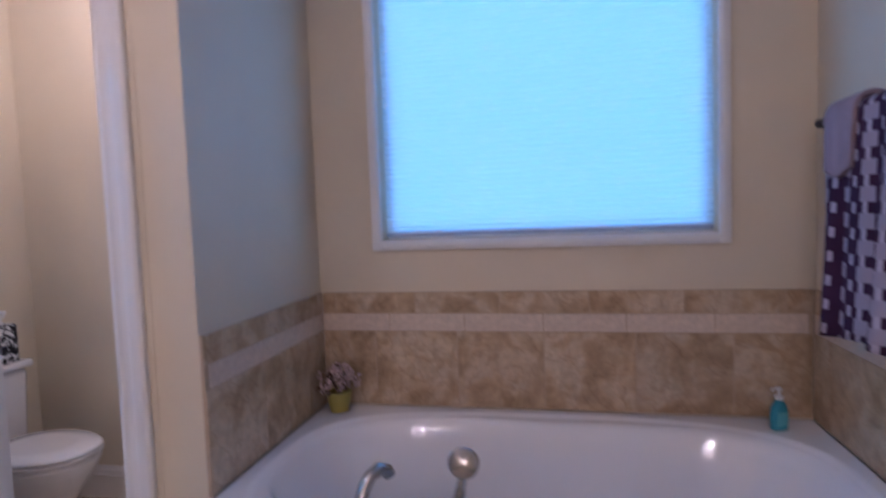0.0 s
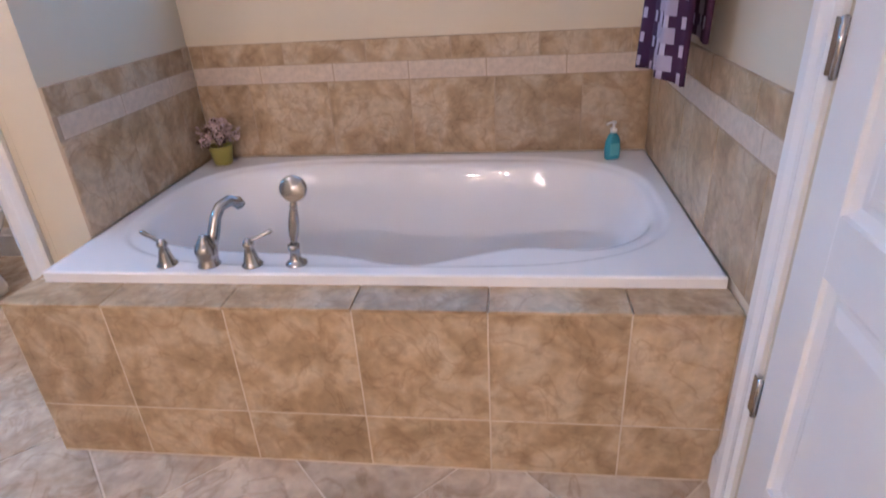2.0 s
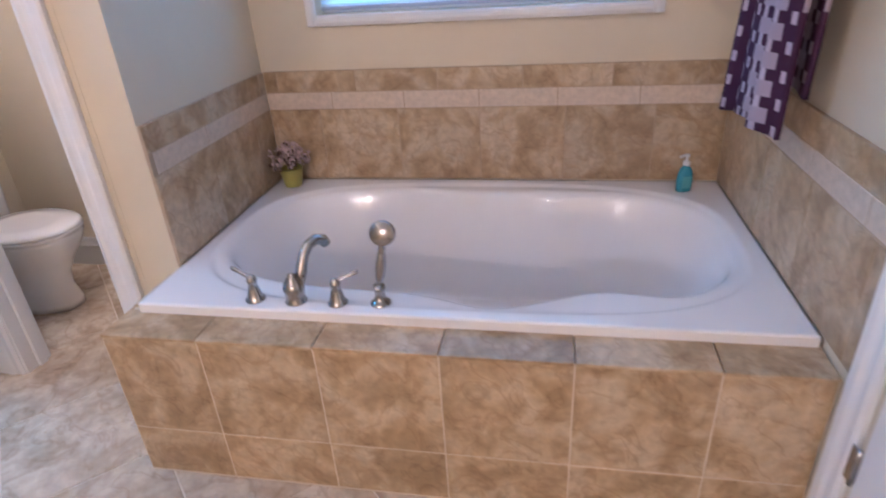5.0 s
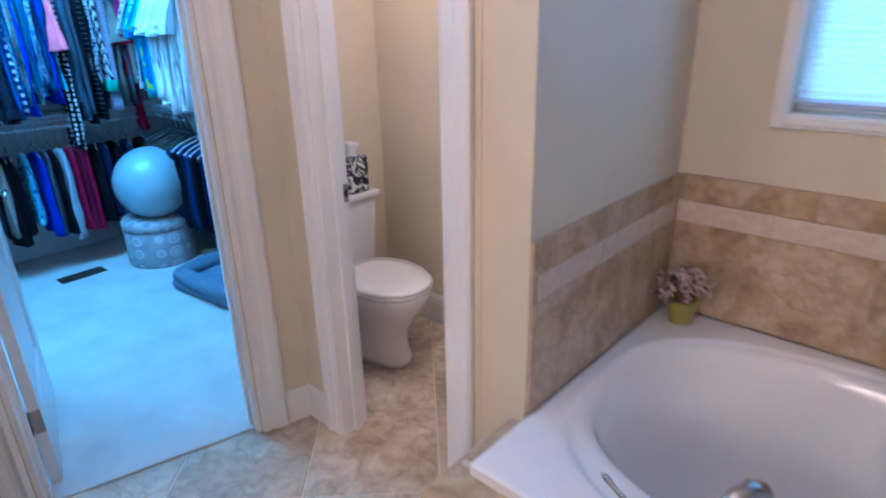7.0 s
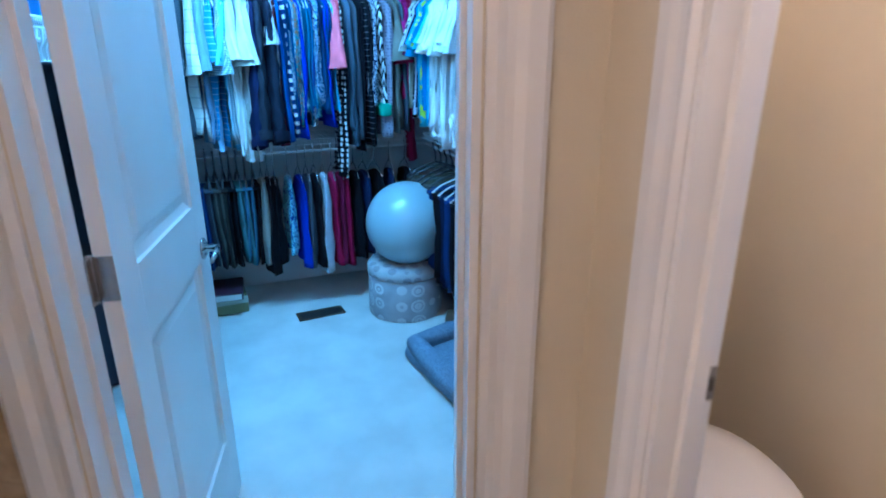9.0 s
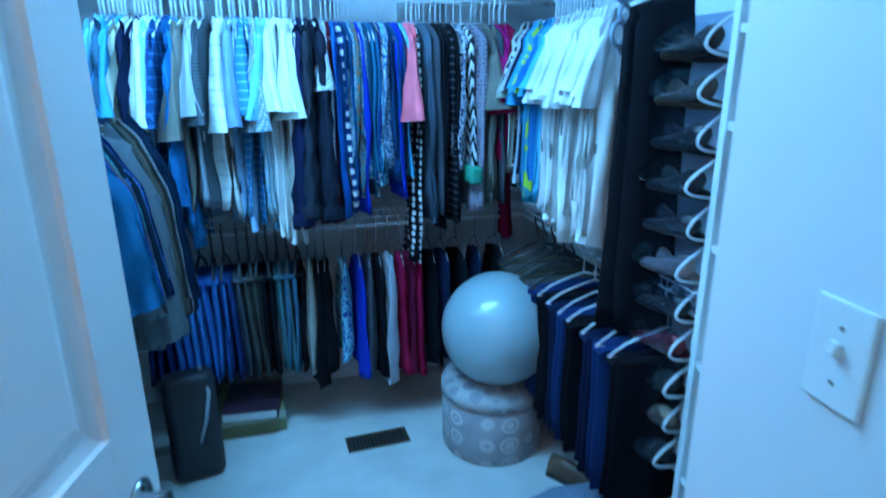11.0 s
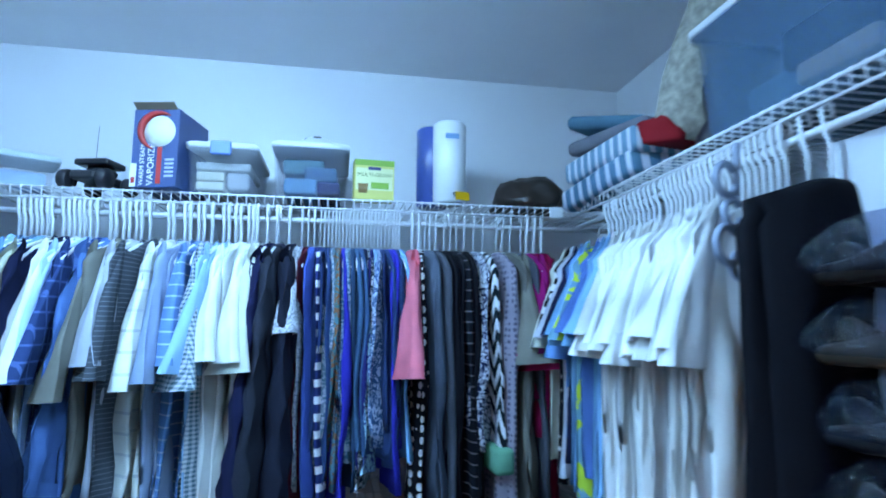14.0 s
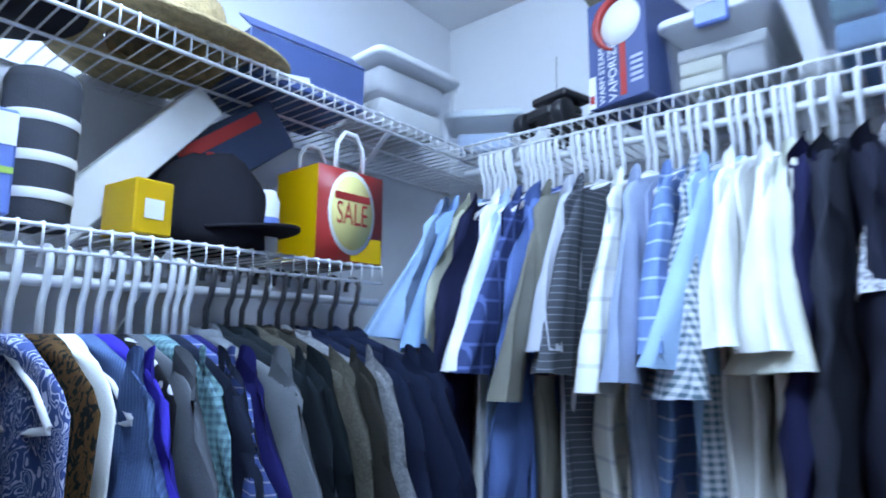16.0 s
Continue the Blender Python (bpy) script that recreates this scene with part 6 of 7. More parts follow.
# big blue bin with a rolled rug on top
bin_box("storage_bin", pose(-3.66, 2.80, SH + 0.004, 0, 0, 0), 0.50, 0.34, 0.235, CLEAR_BLUE, LID_W, "large see-through blue plastic bin with a white lid", ((-0.18, 0.1, -0.1, 0.1, 0.012, 0.1, f("fold_denim", (0.016, 0.168, 0.235))), (-0.06, 0.18, -0.12, 0.08, 0.08, 0.16, f("plum_cloth", (0.05, 0.02, 0.07))), (0.0, 0.16, -0.14, 0.0, 0.03, 0.07, f("peach_cloth", (0.5, 0.34, 0.28)))))
rug = thing("rolled_rug", pose(-3.70, 2.80, SH + 0.262) @ Matrix.Scale(1.12, 4), "rolled cream fleece rug lying on the blue bin", "rolled rug")
FLEECE = shader("cream_fleece", (0.46, 0.40, 0.33), 0.95, vary=0.45, scale=55, fine=110, bump=1.0)
bm = bmesh.new()
spiral = [(0.118 * (1 - 0.78 * k / 84), 2 * math.pi * 3.1 * k / 84) for k in range(85)]
rows = []
for q in range(31):
    u = -0.46 + 0.92 * q / 30
    bend = max(0.0, -u - 0.10)
    x, dip, tilt = u + 0.55 * bend * bend, -1.9 * bend * bend, min(1.1, 3.6 * bend)
    fluff = [0.005 * noise.noise(Vector((u * 30, math.cos(a) * 4, math.sin(a) * 4 + rr * 20))) for rr, a in spiral]
    ring = []
    for g, seq in ((0.0, range(85)), (0.021, range(84, -1, -1))):
        for k in seq:
            rr, a = spiral[k]
            r2 = rr - g + (fluff[k] if g == 0 else 0)
            h = r2 * math.sin(a) * 0.9
            ring.append((x - h * math.sin(tilt), r2 * 1.1 * math.cos(a), 0.108 + dip + h * math.cos(tilt)))
    rows.append(ring)
part("roll", loft(bm, rows), FLEECE, rug)

# exercise ball on its ottoman
ott = thing("ottoman", pose(-4.245, 2.375, 0.008) @ Matrix.Diagonal((1.0, 1.0, 0.85, 1)), "round ottoman in grey fabric with pale medallions", "ottoman")
OTT = fabric("medallion_cloth", (0.36, 0.35, 0.37), (0.52, 0.51, 0.52), "medallion", 9)
part("drum", lathe(bmesh.new(), [(0.0, 0), (0.205, 0.0), (0.212, 0.012), (0.213, 0.27), (0.206, 0.285), (0.0, 0.285)], n=48, cap=False), OTT, ott)
part("lid_cushion", lathe(bmesh.new(), [(0.0, 0.286), (0.208, 0.286), (0.217, 0.296), (0.217, 0.34), (0.205, 0.362), (0.15, 0.374), (0.0, 0.368)], n=48, cap=False), fabric("pale_medallion", (0.46, 0.46, 0.47), (0.3, 0.3, 0.32), "dots", 14), ott)
part("stud", lathe(bmesh.new(), [(0.0, 0.006), (0.007, 0.004), (0.009, 0.0)], pose(0.19, 0.11, 0.30, 0, 90, 30), 12, cap=False), NICKEL, ott)
ball = thing("exercise_ball", pose(-4.215, 2.385, 0.32) @ Matrix.Scale(1.13, 4), "shiny silver-grey exercise ball resting on the ottoman", "exercise ball")
bm = bmesh.new()
bmesh.ops.create_uvsphere(bm, u_segments=64, v_segments=40, radius=0.205, matrix=pose(0, 0, 0.196, 0, 0, 0))
for vv in bm.verts:
    if vv.co.z < 0.006:
        vv.co.z = 0.006
    a = (vv.co - Vector((0, 0, 0.196))).normalized().dot(Vector((0.35, 0.92, -0.12)).normalized())
    if a > 0.93:
        vv.co -= (vv.co - Vector((0, 0, 0.196))) * 0.09 * (a - 0.93) / 0.07
part("shell", smooth(bm), shader("grey_vinyl", (0.31, 0.42, 0.45), 0.3, vary=0.04, scale=3, fine=60, bump=0.02, coat=0.3), ball)

# floor register
reg = thing("floor_register", pose(-4.35, 1.89, 0.008, 0, 0, 4), "brown metal floor register set in the carpet", "floor register")
REG = shader("register_brown", (0.10, 0.07, 0.05), 0.4, 0.6, vary=0.15)
bm = bmesh.new()
for a, b, c2, d in ((-0.055, 0.055, -0.135, -0.12), (-0.055, 0.055, 0.12, 0.135), (-0.055, -0.042, -0.12, 0.12), (0.042, 0.055, -0.12, 0.12)):
    box(bm, a, b, c2, d, 0, 0.007, 0.002)
part("frame", bm, REG, reg)
# Black sheet under the louvres stands for the shaded duct opening.
part("duct_shade", box(bmesh.new(), -0.042, 0.042, -0.12, 0.12, 0.0, 0.001), DARK, reg)
for k in range(15):
    y = -0.112 + 0.016 * k
    part("louvre", box(bmesh.new(), -0.042, 0.042, -0.002, 0.002, 0.001, 0.006, 0, pose(0, y, 0, 25)), REG, reg)

# cushion bed
bed = thing("pet_bed", pose(-3.36, 2.47, 0.008, 0, 0, 8), "blue-grey padded pet bed on the carpet", "pet bed")
BEDC = fabric("bed_plush", (0.16, 0.22, 0.29), (0.12, 0.17, 0.23), "floral", 60)
part("base", smooth(box(bmesh.new(), -0.36, 0.34, -0.25, 0.24, 0.0, 0.08, 0.035, segments=4)), BEDC, bed)
part("bolster", tube(bmesh.new(), [(-0.30, -0.20, 0.09), (-0.33, 0.0, 0.095), (-0.30, 0.18, 0.09), (-0.1, 0.2, 0.095), (0.15, 0.2, 0.095), (0.29, 0.16, 0.09), (0.29, 0.0, 0.095), (0.27, -0.20, 0.09), (0.1, -0.22, 0.095), (-0.12, -0.22, 0.095)], 0.055, 12, closed=True), BEDC, bed)


def shoe(x, y, z, turn, mat, label):
    t = thing("shoe", pose(x, y, z, 0, 0, turn), label, "shoe", "shoes on the closet floor")
    rows = []
    for u, w, h in ((-0.13, 0.02, 0.05), (-0.12, 0.034, 0.075), (-0.06, 0.036, 0.078), (0.0, 0.034, 0.065), (0.06, 0.042, 0.05), (0.11, 0.036, 0.036), (0.135, 0.015, 0.024)):
        rows.append([(u, w * math.cos(a), 0.012 + max(0, math.sin(a)) * h + min(0, math.sin(a)) * 0.004) for a in (2 * math.pi * k / 16 for k in range(16))])
    part("upper", loft(bmesh.new(), rows), mat, t)
    part("sole", loft(bmesh.new(), [[(u * 1.03, w * 1.1 * math.copysign(abs(math.cos(a)) ** 0.7, math.cos(a)), 0.006 + 0.006 * math.copysign(1, math.sin(a))) for a in (0.2 + 2 * math.pi * k / 16 for k in range(16))] for u, w in ((-0.13, 0.02), (-0.12, 0.034), (-0.05, 0.034), (0.06, 0.043), (0.12, 0.034), (0.137, 0.012))]), DARK, t)


BROWN = shader("brown_leather", (0.12, 0.06, 0.035), 0.45, vary=0.3, scale=14)
shoe(-3.86, 2.60, 0.008, 35, BROWN, "brown leather shoe on the carpet")
shoe(-3.80, 2.70, 0.008, 25, BROWN, "brown leather shoe on the carpet")
shoe(-3.70, 2.78, 0.008, 150, shader("tan_leather", (0.30, 0.19, 0.12), 0.5, vary=0.25, scale=14), "tan leather shoe on the carpet")
shoe(-3.28, 2.60, 0.11, 60, MATS["tan_leather"], "tan leather shoe lying on the pet bed")

# box with a folded bag, and a leaning black bag
low = thing("cardboard_box", pose(-4.66, 1.36, 0.008, 0, 0, 3), "low olive cardboard box on the carpet", "box")
part("tray", box(bmesh.new(), -0.20, 0.13, -0.14, 0.14, 0.0, 0.10, 0.003), paint("olive_card", (0.24, 0.23, 0.11), 0.7), low)
part("rim", box(bmesh.new(), 0.1305, 0.134, -0.142, 0.142, 0.06, 0.103, 0.001), paint("pale_card", (0.45, 0.44, 0.34), 0.7), low)
book = thing("photo_album", pose(-4.60, 1.37, 0.112, 0, 0, -4), "dark burgundy album lying on a box", "album")
part("cover", box(bmesh.new(), -0.14, 0.12, -0.12, 0.12, 0.0, 0.045, 0.006, segments=2), shader("burgundy_leather", (0.05, 0.015, 0.03), 0.4, vary=0.2), book)
part("pages", box(bmesh.new(), -0.13, 0.123, -0.112, 0.112, 0.006, 0.038), paint("page_white", (0.55, 0.53, 0.5), 0.9), book)
bag = thing("garment_bag", pose(-4.30, 1.17, 0.008, 0, -6, 12), "black folded bag leaning against the hanging trousers", "bag")
part("body", smooth(box(bmesh.new(), -0.06, 0.05, -0.09, 0.10, 0.0, 0.44, 0.035, segments=3)), shader("black_nylon", (0.016, 0.016, 0.022), 0.5, vary=0.3, scale=12), bag)
part("strap", tube(bmesh.new(), [(0.045, 0.02, 0.16), (0.06, 0.05, 0.26), (0.055, 0.07, 0.36), (0.0, 0.05, 0.45)], 0.009, 6), paint("grey_strap", (0.32, 0.33, 0.36)), bag)
case = thing("suitcase", pose(-4.10, 0.93, 0.008, 0, 0, 4), "dark blue soft suitcase standing on the carpet", "suitcase")
part("body", smooth(box(bmesh.new(), -0.24, 0.18, -0.12, 0.09, 0.0, 0.46, 0.03, segments=3)), shader("navy_nylon", (0.014, 0.02, 0.045), 0.55, vary=0.3, scale=9), case)
part("zip", box(bmesh.new(), 0.1805, 0.184, 0.03, 0.042, 0.03, 0.43, 0.001), MATS["grey_strap"], case)

# shoe organiser: half-round clear pockets, open at both ends, hanging from the side rod
org = thing("shoe_organiser", pose(-3.485, 2.665, 1.80, 0, 0, 4), "hanging clear vinyl shoe organiser with white trim, full of shoes", "shoe organiser")
VINYL = film("clear_vinyl", (0.74, 0.79, 0.86), 0.06, 0.03)
part("backing", box(bmesh.new(), -0.112, 0.112, 0.0, 0.004, -1.42, 0.0, 0.001), paint("white_vinyl", (0.60, 0.62, 0.65), 0.4), org)
part("hanger_hook", tube(bmesh.new(), [(0.0, 0.002, -0.02), (0.0, 0.002, 0.012)] + arc((0.0, 0.012, 0.024), 0.012, -90, 150, 8, "yz"), 0.003, 6), WIRE, org)
LEATHERS = (MATS["dark_brown_leather"], BROWN, DARK, DARK, DARK, shader("rose_leather", (0.42, 0.27, 0.22), 0.5, vary=0.2), DARK, shader("red_leather", (0.20, 0.012, 0.025), 0.4), DARK, MATS["tan_leather"], DARK, BROWN)
for k in range(11):
    z = -0.175 - 0.113 * k
    wob = 0.012 * math.sin(2.7 * k)
    profile = [(-0.001 - (0.118 + wob) * math.sin(math.pi * q / 12) ** 0.75, 0.055 - 0.108 * q / 12 - 0.022 * math.sin(math.pi * q / 12)) for q in range(13)]
    thin = [(y + 0.0012, c) for y, c in reversed(profile)]
    rows = [[(x, y * g, z + c) for y, c in profile + thin] for x, g in ((-0.108, 0.9), (-0.06, 1.03), (0.0, 1.0), (0.06, 1.04), (0.108, 0.92))]
    pocket = part("pocket", loft(bmesh.new(), rows), VINYL, org)
    for x, g in ((-0.109, 0.9), (0.109, 0.92)):
        part("trim", tube(bmesh.new(), [(x, y * g - 0.001, z + c) for y, c in profile], 0.0045, 6), WIRE, pocket, "white binding of the pocket")
    for flip, y0, z0 in ((1, -0.034, -0.036), (-1, -0.074, -0.028)):
        rows = []
        for u, w, h, lift in ((-0.115, 0.010, 0.012, 0.024), (-0.10, 0.021, 0.027, 0.022), (-0.07, 0.023, 0.034, 0.014), (-0.02, 0.021, 0.024, -0.002), (0.02, 0.024, 0.019, -0.010), (0.07, 0.025, 0.015, -0.014), (0.10, 0.018, 0.011, -0.017), (0.115, 0.007, 0.006, -0.019)):
            rows.append([(flip * u, y0 + w * math.cos(a), z + z0 + lift + h * math.sin(a)) for a in (2 * math.pi * j / 14 for j in range(14))])
        part("shoe", loft(bmesh.new(), rows), LEATHERS[k], pocket, "shoe showing through its clear pocket")

# scroll hook hanger in front of the black dress
scroll = thing("scroll_hanger", pose(-3.64, 2.50, 1.70, 0, 0, 20), "blue-grey scrolled metal hanger beside the dress", "hanger")
bm = bmesh.new()
for (cy, cz, rr) in ((0.0, 0.045, 0.026), (0.012, -0.01, 0.022), (-0.004, -0.062, 0.03)):
    tube(bm, arc((0, cy, cz), rr, 40, 340, 16, "yz"), 0.0065, 8)
tube(bm, [(0, 0.025, 0.02), (0, 0.03, 0.09), (0, 0.035, 0.11)], 0.006, 8)
tube(bm, arc((0, 0.022, -0.095), 0.02, 100, 300, 8, "yz"), 0.006, 8)
part("scroll", bm, paint("grey_blue_metal", (0.24, 0.32, 0.42), 0.4), scroll)

# white shelf unit
UX0, UX1, UY = -3.345, -2.805, 2.607
unit = thing("shelf_unit", pose(UX0, UY, 0.008), "white laminate shelf unit with cubbies beside the shoe organiser", "shelf unit")
for x0, x1 in ((0.0, 0.022), (UX1 - UX0 - 0.022, UX1 - UX0 - 0.002)):
    part("side_panel", box(bmesh.new(), x0, x1, 0.0, 0.372, 0.0, 2.02, 0.0015), TRIM, unit)
part("back_panel", box(bmesh.new(), 0.022, UX1 - UX0 - 0.022, 0.362, 0.370, 0.0, 2.02), TRIM, unit)
for z in (0.06, 0.42, 0.78, 1.10, 1.40, 1.615, 1.85, 2.0):
    part("shelf", box(bmesh.new(), 0.0225, UX1 - UX0 - 0.0225, 0.004, 0.361, z, z + 0.02, 0.001), TRIM, unit)
    for q in (0.03, 0.33):
        part("shelf_pin", box(bmesh.new(), 0.0225, 0.028, q, q + 0.008, z - 0.006, z, 0.001), NICKEL, unit)
b = carton("shoe_carton", -3.08, UY + 0.06, 1.879, 0.40, 0.24, 0.105, -90, paint("white_carton", (0.66, 0.66, 0.66)), "white shoe box with an orange stripe on a shelf")
part("stripe", box(bmesh.new(), 0.0004, 0.0014, -0.08, 0.08, 0.05, 0.078), paint("orange_ink", (0.65, 0.22, 0.06)), b)
bin_box("storage_bin", pose(-3.07, UY + 0.17, 1.644), 0.36, 0.32, 0.15, CLEAR, LID_W, "clear plastic bin with a blue latch on a cubby shelf", ((-0.14, 0.1, -0.12, 0.1, 0.012, 0.1, f("ice_cloth", (0.26, 0.58, 0.82))),), LATCH)
for k, (cc, lab) in enumerate(((f("white_cloth", W), "white"), (f("suit_grey", (0.085, 0.10, 0.12)), "grey"), (f("wine_cloth", (0.13, 0.015, 0.04)), "wine red"))):
    t = thing("folded_sweater", pose(-3.07 + 0.01 * k, UY + 0.15, 1.4285 + 0.036 * k, 0, 0, 3 * k), lab + " folded sweater stacked on a cubby shelf", "sweater", "folded sweaters")
    part("cloth", smooth(box(bmesh.new(), -0.19, 0.19, -0.12, 0.14, 0.0, 0.036, 0.014, segments=3)), cc, t)
for k, (cc, lab) in enumerate(((f("black_cloth", BK), "black"), (f("plum_cloth", (0.05, 0.02, 0.07)), "plum"))):
    t = thing("folded_sweater", pose(-3.07, UY + 0.15, 1.1285 + 0.045 * k, 0, 0, -3 * k), lab + " folded sweater stacked on a cubby shelf", "sweater", "folded sweaters")
    part("cloth", smooth(box(bmesh.new(), -0.19, 0.19, -0.12, 0.14, 0.0, 0.044, 0.016, segments=3)), cc, t)

# ---- left shelves ----
TOP_L = SH + 0.004
hat = thing("straw_hat", pose(-3.93, 0.80, TOP_L), "wide-brimmed tan straw hat on the top shelf", "hat")
STRAW = shader("woven_straw", (0.62, 0.34, 0.17), 0.8, vary=0.35, scale=60, fine=200, bump=0.9)
part("brim", loft(bmesh.new(), [[(rr * 1.15 * math.cos(a), rr * math.sin(a), z + 0.012 * math.cos(2 * a) * (rr > 0.12)) for a in (2 * math.pi * k / 36 for k in range(36))] for rr, z in ((0.09, 0.022), (0.14, 0.016), (0.185, 0.02), (0.186, 0.027), (0.14, 0.024), (0.09, 0.03))], cap=False), STRAW, hat)
part("crown", lathe(bmesh.new(), [(0.098, 0.02), (0.094, 0.08), (0.085, 0.115), (0.05, 0.125), (0.0, 0.112)], n=32, cap=False), STRAW, hat)
part("band", lathe(bmesh.new(), [(0.1, 0.028), (0.1, 0.055), (0.098, 0.055)], n=32, cap=False), BROWN, hat, "brown hat band")
dh = thing("dark_hat", pose(-3.62, 0.79, TOP_L), "dark felt hat on the top shelf", "hat")
part("brim", loft(bmesh.new(), [[(rr * 1.1 * math.cos(a), rr * math.sin(a), z) for a in (2 * math.pi * k / 32 for k in range(32))] for rr, z in ((0.08, 0.016), (0.16, 0.012), (0.161, 0.018), (0.08, 0.024))], cap=False), f("felt_dark", (0.02, 0.02, 0.028)), dh)
part("crown", lathe(bmesh.new(), [(0.085, 0.014), (0.08, 0.09), (0.06, 0.11), (0.0, 0.10)], n=28, cap=False), f("felt_dark", (0.02, 0.02, 0.028)), dh)
soda = thing("soda_carton", pose(-4.17, 0.79, TOP_L, 0, 0, -6) @ Matrix.Scale(0.92, 4), "open blue printed soda carton holding cans", "box")
SODA = paint("soda_blue", (0.0, 0.09, 0.24))
part("carton", box(bmesh.new(), -0.14, 0.14, -0.12, 0.12, 0.0, 0.10, 0.003), SODA, soda)
part("lid_flap", box(bmesh.new(), -0.14, 0.14, -0.002, 0.002, 0.0, 0.075, 0.001, pose(0, 0.12, 0.101, 50)), SODA, soda)
for x, z, w2, c2 in ((-0.05, 0.055, 0.05, WHITE_INK), (0.01, 0.055, 0.02, RED), (0.055, 0.055, 0.035, WHITE_INK)):
    part("printed_shape", box(bmesh.new(), x - w2 / 2, x + w2 / 2, 0.0025, 0.0035, z - 0.02, z + 0.02, 0.0004, pose(0, 0.12, 0.085, 50)), c2, soda)
part("printed_sweep", box(bmesh.new(), 0.0, 0.09, 0.1203, 0.1212, 0.02, 0.034, 0.0003, pose(0, 0, 0, 0, 8, 0)), WHITE_INK, soda)
for k in range(3):
    part("carton_content", lathe(bmesh.new(), [(0.0, 0.1), (0.03, 0.1), (0.031, 0.14), (0.02, 0.15), (0.0, 0.15)], pose(-0.08 + 0.075 * k, 0.02, 0.0), 16, cap=False), (DARK, MATS["white_plastic"], RED)[k], soda)
bin_box("storage_bin", pose(-4.47, 0.80, TOP_L, 0, 0, 176), 0.26, 0.25, 0.155, CLEAR, LID_W, "clear plastic bin stuffed with white linen", ((-0.1, 0.1, -0.09, 0.09, 0.012, 0.075, f("white_cloth", W)), (-0.11, 0.1, -0.1, 0.08, 0.08, 0.145, f("offwhite_cloth", (0.62, 0.63, 0.64)))))
bin_box("storage_bin", pose(-4.72, 0.92, TOP_L, 0, 0, 120), 0.20, 0.16, 0.09, CLEAR, paint("lid_mint", (0.45, 0.58, 0.60), 0.4), "small clear plastic box with a pale lid", ((-0.07, 0.07, -0.05, 0.05, 0.012, 0.06, f("ice_cloth", (0.26, 0.58, 0.82))),))
TOP_M = MID + 0.004
sale = thing("sale_bag", pose(-4.235, 0.86, TOP_M, 0, 0, 178) @ Matrix.Diagonal((0.70, 1, 1, 1)), "red and yellow paper carrier bag lettered SALE", "paper bag")
part("bag", loft(bmesh.new(), [[(-0.115, -0.085, z), (0.115, -0.085, z), (0.115, 0.05 - 0.03 * z, z), (-0.115, 0.05 - 0.03 * z, z)] for z in (0.0, 0.06, 0.12, 0.178)]), RED, sale)
part("yellow_side", box(bmesh.new(), -0.1165, -0.1154, -0.084, 0.046, 0.001, 0.177), YEL, sale)
part("yellow_corner", box(bmesh.new(), 0.0, 0.11, -0.0862, -0.0854, 0.002, 0.05), YEL, sale)
part("white_roundel", lathe(bmesh.new(), [(0.0, 0.0), (0.082, 0.0), (0.082, 0.0008), (0.0, 0.0008)], pose(0.0, -0.0864, 0.095, 90, 0, 0), 32, cap=False), WHITE_INK, sale)
part("yellow_roundel", lathe(bmesh.new(), [(0.0, 0.0), (0.073, 0.0), (0.073, 0.0008), (0.0, 0.0008)], pose(0.0, -0.0872, 0.095, 90, 0, 0), 32, cap=False), paint("pale_yellow_ink", (0.86, 0.62, 0.24)), sale)
part("red_bar", box(bmesh.new(), -0.062, 0.062, -0.0892, -0.0881, 0.118, 0.132), RED, sale)
lettering("SALE", 0.062, pose(0.0, -0.0885, 0.09, 90, 0, 0), RED, sale, squeeze=0.85)
for s in (-0.075, 0.045):
    part("handle", tube(bmesh.new(), [(-0.05, s, 0.17), (-0.045, s, 0.23), (-0.02, s, 0.255), (0.02, s, 0.255), (0.045, s, 0.23), (0.05, s, 0.17)], 0.0055, 8), WHITE_INK, sale, "white plastic handle")
yb = carton("yellow_carton", -3.855, 0.955, TOP_M, 0.09, 0.056, 0.078, 95, YEL, "small yellow carton with a barcode")
part("barcode", box(bmesh.new(), 0.0004, 0.0012, -0.014, 0.014, 0.022, 0.05), WHITE_INK, yb)
cap_thing = heap("baseball_cap", pose(-3.99, 0.85, TOP_M, 0, 0, 20), 0.095, 0.11, 0.17, f("cap_black", (0.014, 0.014, 0.02)), "black baseball cap lying on the shelf", "cap", 12, 0.08)
part("bill", loft(bmesh.new(), [[(0.075 * math.cos(a), 0.03 + 0.15 * max(0.0, math.sin(a)), z + 0.012 - 0.9 * (0.075 * math.cos(a)) ** 2) for a in (math.pi * 2 * q / 28 for q in range(28))] for z in (0.018, 0.023)]), MATS["cap_black"], cap_thing, "curved black bill")
part("button", lathe(bmesh.new(), [(0.0, 0.166), (0.008, 0.166), (0.007, 0.173), (0.0, 0.175)], n=12, cap=False), RED, cap_thing, "small red emblem")
bill = thing("blue_shoebox", pose(-4.03, 0.74, TOP_M + 0.165, 0, -38, 178) @ Matrix.Scale(1.15, 4), "dark blue shoe box tilted on the shelf", "box")
part("carton", box(bmesh.new(), -0.14, 0.14, -0.08, 0.08, -0.03, 0.06, 0.003), paint("box_navy", (0.001, 0.035, 0.085)), bill)
part("stripe", box(bmesh.new(), -0.06, 0.10, -0.0812, -0.0803, 0.03, 0.05), RED, bill)
wb = thing("white_carton", pose(-3.875, 0.80, TOP_M + 0.135, 0, -50, 178), "long white carton leaning on the shelf", "box")
